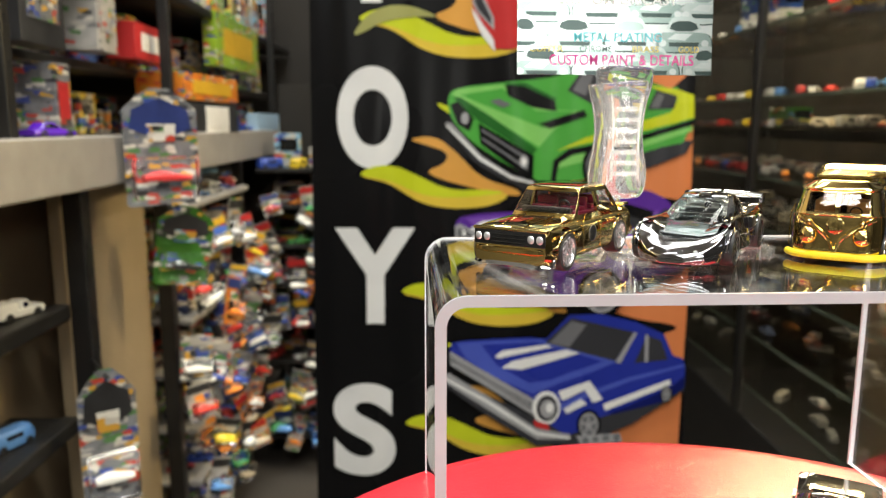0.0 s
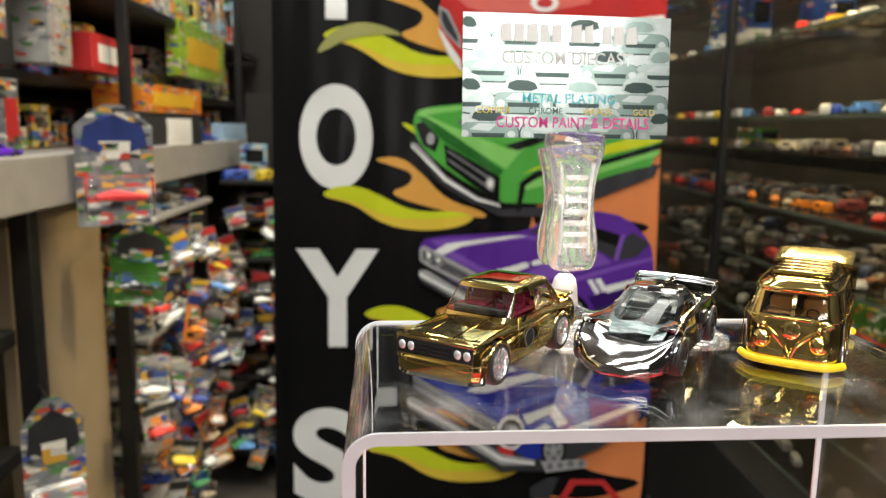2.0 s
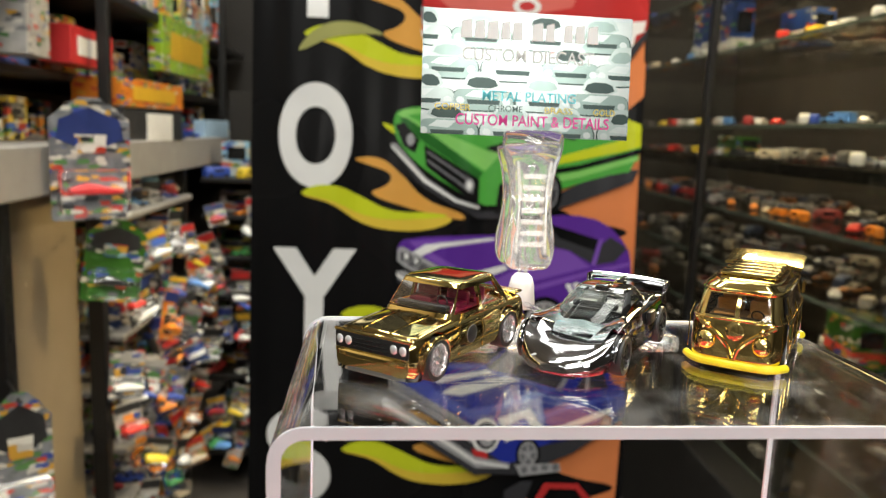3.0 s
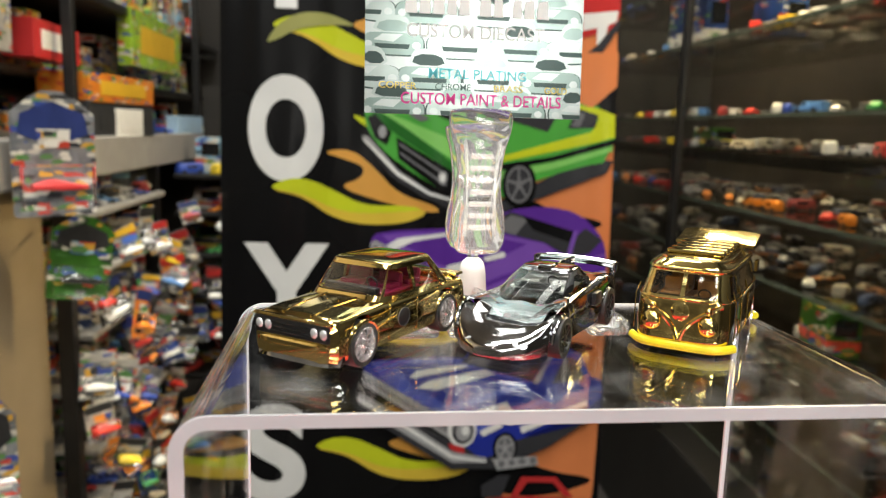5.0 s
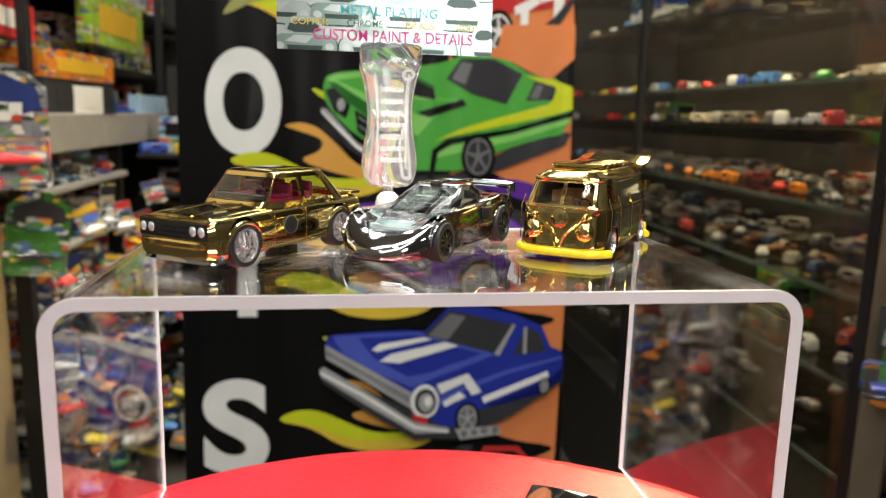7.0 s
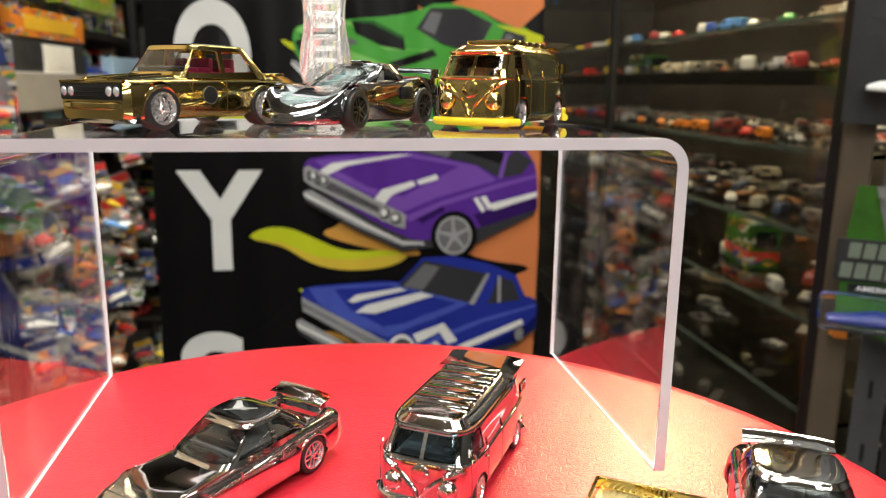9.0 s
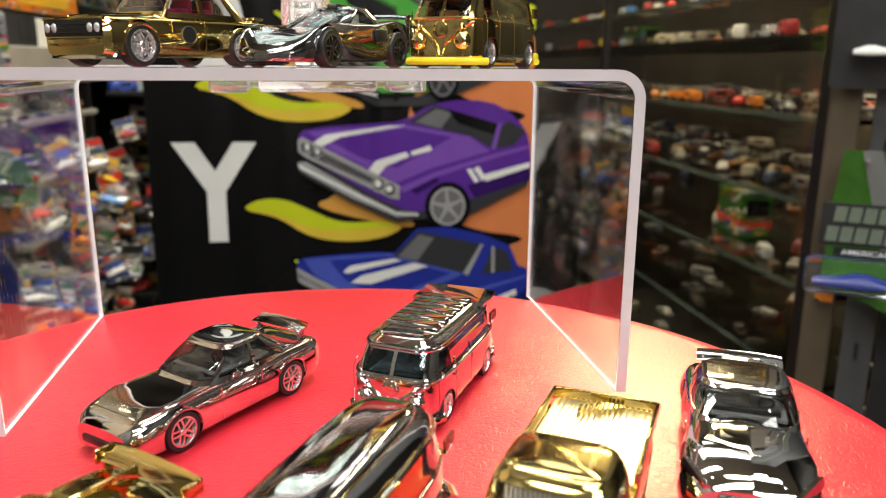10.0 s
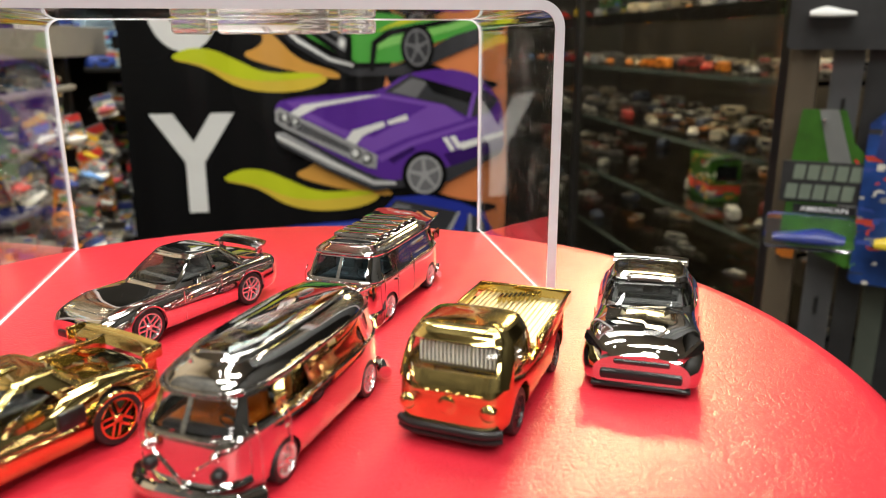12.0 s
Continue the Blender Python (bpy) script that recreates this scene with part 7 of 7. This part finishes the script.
def plain_box(w, d, h, m, face, label, cap=None):
    t = thing("toy_box", m, label, "toy box", "boxed toys")
    part("box", boxes(((0, 0, h / 2), (w, d, h), 0.001)), face, t, smooth=0)
    part("printed_field", boxes(((w / 2 + 0.0004, 0, h * 0.5), (0.001, d * 0.7, h * 0.5), 0)), cap or face, t, smooth=0)
    return t


# things that stand out on the grey shelf
plain_box(0.09, 0.30, 0.050, pose(-0.410, 1.60, 0.935, 0, 0, -4), ORANGEPACK, "orange and yellow striped flat toy box", YELLOWPACK)
plain_box(0.09, 0.30, 0.060, pose(-0.412, 1.60, 0.8728, 0, 0, -4), DARKPACK, "flat black toy box under an orange one")
plain_box(0.03, 0.13, 0.052, pose(-0.378, 1.62, 0.8730, 0, 0, -4), PAPER, "small white toy box")
plain_box(0.03, 0.07, 0.050, pose(-0.378, 1.745, 0.8730, 0, 0, -4), BLUEPACK, "small blue toy box")
plain_box(0.03, 0.20, 0.045, pose(-0.378, 2.10, 0.8730, 0, 0, -4), material("pale_blue_print", (0.35, 0.50, 0.65), 0.3, 0, 0.1, 40), "pale blue toy box")
plain_box(0.05, 0.05, 0.095, pose(-0.430, 1.055, 0.8730, 0, 0, 5), GREYPACK, "grey toy tower with a red top", REDPAINT)
plain_box(0.04, 0.13, 0.120, pose(-0.425, 1.02, 0.9860, 0, 0, 5), DARKPACK, "black toy box with a worn print", GREYPACK)
plain_box(0.05, 0.09, 0.110, pose(-0.445, 1.24, 0.9985, 0, 0, 5), WHITEPACK, "pale grey toy box standing upright")
plain_box(0.05, 0.20, 0.060, pose(-0.445, 1.44, 0.9985, 0, 0, 2), REDPAINT, "red and white printed toy box", PAPER)
plain_box(0.03, 0.40, 0.120, pose(-0.420, 1.98, 1.02, 0, 0, 0), LIMEPACK, "lime green toy board", YELLOWPACK)
purple = small_car("car", PURPLEPAINT, "purple toy roadster on the edge of the grey shelf")
purple.matrix_world = pose(-0.385, 0.97, 0.8725, 0, 0, 75)
white_truck = small_car("truck", WHITE, "white toy truck on a dark steel shelf")
white_truck.matrix_world = pose(-0.435, 0.955, 0.6555, 0, 0, 70)


# ---- right glass cabinet ----
XR = 0.70      # its glass front
XRB = 1.12     # its dark back
CY0, CY1 = 0.80, 2.30
cab_t = thing("glass_cabinet", pose(XR, CY0, 0.0), "tall dark display cabinet with glass front and glass shelves", "cabinet")
part("back_panel", boxes(((XRB - XR, (CY1 - CY0) / 2, 1.0), (0.015, CY1 - CY0, 2.0), 0.001)), CABBACK, cab_t, smooth=0)
part("far_end_panel", boxes((((XRB - XR) / 2, CY1 - CY0 + 0.01, 1.0), (XRB - XR, 0.015, 2.0), 0.001)), DARKWALL, cab_t, smooth=0)
part("plinth", boxes((((XRB - XR) / 2, (CY1 - CY0) / 2, 0.15), (XRB - XR - 0.02, CY1 - CY0 - 0.01, 0.30), 0.002)), BLACKSTEEL, cab_t, smooth=0)
part("top_panel", boxes((((XRB - XR) / 2, (CY1 - CY0) / 2, 1.99), (XRB - XR - 0.02, CY1 - CY0 - 0.01, 0.04), 0.002)), BLACKSTEEL, cab_t, smooth=0)
for yy in (0.012, 0.72, CY1 - CY0 - 0.012):
    part("front_post", boxes(((0.004, yy, 1.14), (0.016, 0.02, 1.66), 0.002)), BLACKSTEEL, cab_t, smooth=0)
for y0, y1 in ((0.026, 0.706), (0.734, CY1 - CY0 - 0.026)):
    g = part("pane", boxes(((0.004, (y0 + y1) / 2, 1.14), (0.004, y1 - y0, 1.66), 0)), GLASS, cab_t, smooth=0)
    g.visible_shadow = False
SHELVES = (0.36, 0.47, 0.585, 0.69, 0.79, 0.885, 0.945, 1.085, 1.21)
for z in SHELVES:
    s = part("shelf", boxes((((XRB - XR) / 2 + 0.008, (CY1 - CY0) / 2, z - 0.003), (XRB - XR - 0.04, CY1 - CY0 - 0.03, 0.006), 0.0006)), GLASS, cab_t, "clear glass shelf", 0)
    s.visible_shadow = False
    if z == 0.885:
        part("shelf_rail", boxes(((0.022, (CY1 - CY0) / 2, z - 0.012), (0.010, CY1 - CY0 - 0.03, 0.018), 0.001)), DARKCHROME, cab_t, smooth=0)
    else:
        part("shelf_edge", boxes(((0.0255, (CY1 - CY0) / 2, z - 0.003), (0.002, CY1 - CY0 - 0.03, 0.0062), 0)), GLASSEDGE, cab_t, "dull green polished shelf edge", 0)
part("lamp_housing", boxes(((0.10, 0.50, 1.395), (0.06, 0.30, 0.03), 0.003)), BLACKSTEEL, cab_t, smooth=0)


def heap(protos, spots):
    """Many toys joined into one mesh."""
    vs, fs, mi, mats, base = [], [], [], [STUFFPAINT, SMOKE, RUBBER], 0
    data = []
    for p in protos:
        rows = []
        for o in p.children_recursive:
            me = o.data
            co = np.empty(len(me.vertices) * 3)
            me.vertices.foreach_get("co", co)
            slot = {"body": 0, "wheel": 2}.get(o.name.split(".")[0], 1)
            rows.append((np.c_[co.reshape(-1, 3), np.ones(len(co) // 3)] @ np.array(o.matrix_basis).T, [tuple(q.vertices) for q in me.polygons], slot))
        data.append(rows)
    for k, m in spots:
        M = np.array(m).T
        for co, polys, slot in data[k]:
            vs.append((co @ M)[:, :3])
            fs.extend(tuple(v + base for v in q) for q in polys)
            mi.extend([slot] * len(polys))
            base += len(co)
    me = bpy.data.meshes.new("toy_heap")
    me.from_pydata(np.concatenate(vs).tolist(), [], fs)
    for m in mats:
        me.materials.append(m)
    me.polygons.foreach_set("material_index", mi)
    me.shade_smooth()
    me.set_sharp_from_angle(angle=radians(40))
    return tagged(new("toy_heap", me), "crowded rows of small toy cars in shade-dimmed paint on glass shelves", "toy cars", kind="stuff")


SPOTS = []
for z in SHELVES:
    low = z == 0.885
    # full-strength paint on the brighter upper shelves, shade-dimmed paint below
    row_of_cars(CAR_PROTOS if z > 0.75 else DIM_PROTOS, XR + 0.035, XR + 0.10, CY0 + 0.06, CY1 - 0.08, z + 0.0005, 0.062, 1, 75, 40, (0.75 if z < 0.6 else 0.35 if z < 0.75 else 0.06) if not low else 0.4, (0.5, 0.78))
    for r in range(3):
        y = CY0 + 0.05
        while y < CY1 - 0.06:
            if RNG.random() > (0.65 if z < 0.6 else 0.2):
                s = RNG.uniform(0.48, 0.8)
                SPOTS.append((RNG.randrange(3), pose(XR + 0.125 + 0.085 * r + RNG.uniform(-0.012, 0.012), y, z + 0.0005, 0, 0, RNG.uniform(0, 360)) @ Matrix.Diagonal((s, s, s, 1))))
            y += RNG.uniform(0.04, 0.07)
heap(DIM_PROTOS, SPOTS)
for yy, zz, w, h in ((1.75, 1.0855, 0.16, 0.12), (1.40, 1.0855, 0.08, 0.06), (1.16, 0.5855, 0.10, 0.07), (1.62, 0.8855, 0.08, 0.04)):
    carton(0.05, w, h, pose(XR + 0.12, yy, zz, 0, 0, RNG.uniform(-10, 10)), "printed toy box among the cabinet's cars", BLUEPACK if zz > 1 else GREENPACK)

# ---- gridded post with hanging packs beside the cabinet ----
side = thing("display_post", pose(0.690, 0.768, 0.0, 0, 0, -38), "pale wooden display post with grey road-print strips and a dark frame", "display post")
part("timber", boxes(((0, 0.01, 1.0), (0.03, 0.02, 2.0), 0.003)), WOODPOST, side, smooth=0)
part("road_strip", boxes(((0.042, 0.008, 1.0), (0.03, 0.006, 1.98), 0.0006)), material("grey_road_print", (0.075, 0.075, 0.08), 0.4, 0, 0.1, 40), side, "grey printed strip with dashes", 0)
dash = part("dash_mark", boxes(((0, 0, 0), (0.004, 0.001, 0.02), 0)), BLACK, side, smooth=0)
dash.matrix_local = pose(0.042, 0.0045, 0.10)
for k in range(1, 26):
    share(dash, side, pose(0.042, 0.0045, 0.10 + 0.074 * k), "dash_mark")
part("dark_strip", boxes(((0.072, 0.010, 1.0), (0.024, 0.008, 1.98), 0.0006)), DARKPACK, side, smooth=0)
part("pale_strip", boxes(((0.098, 0.014, 1.0), (0.022, 0.010, 1.98), 0.0006)), material("pale_green_strip", (0.075, 0.088, 0.07), 0.5, 0, 0.1, 40), side, smooth=0)
part("back_panel", boxes(((0.170, 0.037, 1.0), (0.12, 0.006, 1.98), 0.0006)), DARKPACK, side, smooth=0)
part("price_tag", boxes(((0.004, -0.002, 0.607), (0.018, 0.0012, 0.019), 0)), ORANGEPACK, side, "orange price tag", 0)


DEEPGREEN = material("pack_deep_green_print", (0.045, 0.17, 0.012), 0.4, 0, 0.3, 40)


def road_pack():
    """Green hanging pack with a slanted road, a plain logo block, a word plate and a blue car in its bubble."""
    t = thing("blister_pack", pose(0.702, 0.728, 0.598, 0, 0, -34), "green road-print toy pack with a blue car inside", "toy pack", "hanging packs")
    w, h = 0.082, 0.168
    part("card", slab([(-w * 0.42, 0.028), (w * 0.40, 0), (w * 0.52, 0.012), (w * 0.50, h * 0.70), (w * 0.30, h * 0.80), (w * 0.16, h), (-w * 0.34, h), (-w * 0.40, h * 0.72)], 0.0008), DEEPGREEN, t, smooth=0)
    bm = flat(bmesh.new(), [(-0.012, h), (0.006, h), (0.042, 0.06), (0.018, 0.06)], -0.0004)
    part("printed_road", bm, material("pack_road_print", (0.18, 0.185, 0.18), 0.4, 0, 0.1, 40), t, smooth=0)
    bm = bmesh.new()
    for k in range(4):
        flat(bm, [(0.026 + 0.005 * k, 0.118 - 0.010 * k), (0.029 + 0.005 * k, 0.118 - 0.010 * k), (0.044 + 0.002 * k, 0.085 - 0.006 * k), (0.040 + 0.002 * k, 0.085 - 0.006 * k)], -0.0006)
    part("printed_stripe", bm, REDPAINT, t, smooth=0)
    bm = bmesh.new()
    for r, (n, x0) in enumerate(((5, -0.030), (5, -0.036))):
        for k in range(n):
            xx = x0 + 0.0135 * k
            flat(bm, [(xx, 0.094 - 0.021 * r), (xx + 0.011, 0.094 - 0.021 * r), (xx + 0.0125, 0.110 - 0.021 * r), (xx + 0.0015, 0.110 - 0.021 * r)], -0.0016)
    part("logo_bar", bm, material("pale_logo_print", (0.18, 0.22, 0.17), 0.4, 0, 0.1, 60), t, smooth=0)
    bm = boxes(((-0.001, -0.0008, 0.0915), (0.080, 0.0008, 0.044), 0.002))
    part("logo_block", bm, DARKPACK, t, smooth=0)
    part("word_plate", boxes(((0.004, -0.0008, 0.0625), (0.060, 0.0008, 0.009), 0)), BLACK, t, smooth=0)
    lettering("AMERICAN", 0.046, 0.0052, INKWHITE, t, pose(0.004, -0.0014, 0.0600), 0.01)
    b = part("bubble", boxes(((-0.008, -0.017, 0.040), (0.088, 0.032, 0.036), 0.007)), CLEAR, t)
    b.visible_shadow = False
    bm = lower_loft([(-34, 11, 4, 12.5, 8, 11, 11, 12), (-10, 12, 3, 13.4, 8, 12, 12, 18), (14, 12, 3, 13.4, 8, 12, 11.5, 13), (34, 10, 4, 12, 7, 10.5, 9, 9.6)], 16)
    c = part("packed_car", bm, material("blue_toy_paint", (0.012, 0.022, 0.16), 0.3, 0, 0.05, 60), t)
    c.matrix_local = pose(-0.008, -0.016, 0.027, 0, 0, 180)
    part("peg", tube([(-0.006, 0.03, h * 0.94), (-0.006, -0.012, h * 0.94)], 0.0018, 8), SILVER, t, "steel peg hook")


road_pack()


white_pack = hang(DARKPACK, DARKPACK, 0.715, 0.735, 0.826, -34, "hanging black toy pack with a white car", 0.115, 0.16, paint=WHITE, bubble=False)
for o in white_pack.children:
    if o.name.startswith("packed_car"):
        o.matrix_local = pose(-0.018, -0.010, 0.030) @ Matrix.Diagonal((0.62, 0.6, 0.7, 1))
hang(BLUEPACK, NAVYPACK, 0.770, 0.668, 0.585, -40, "hanging deep blue toy pack", 0.11, 0.205, bubble=False)

for proto in CAR_PROTOS + DIM_PROTOS:
    for o in proto.children_recursive:
        bpy.data.objects.remove(o)
    bpy.data.objects.remove(proto)
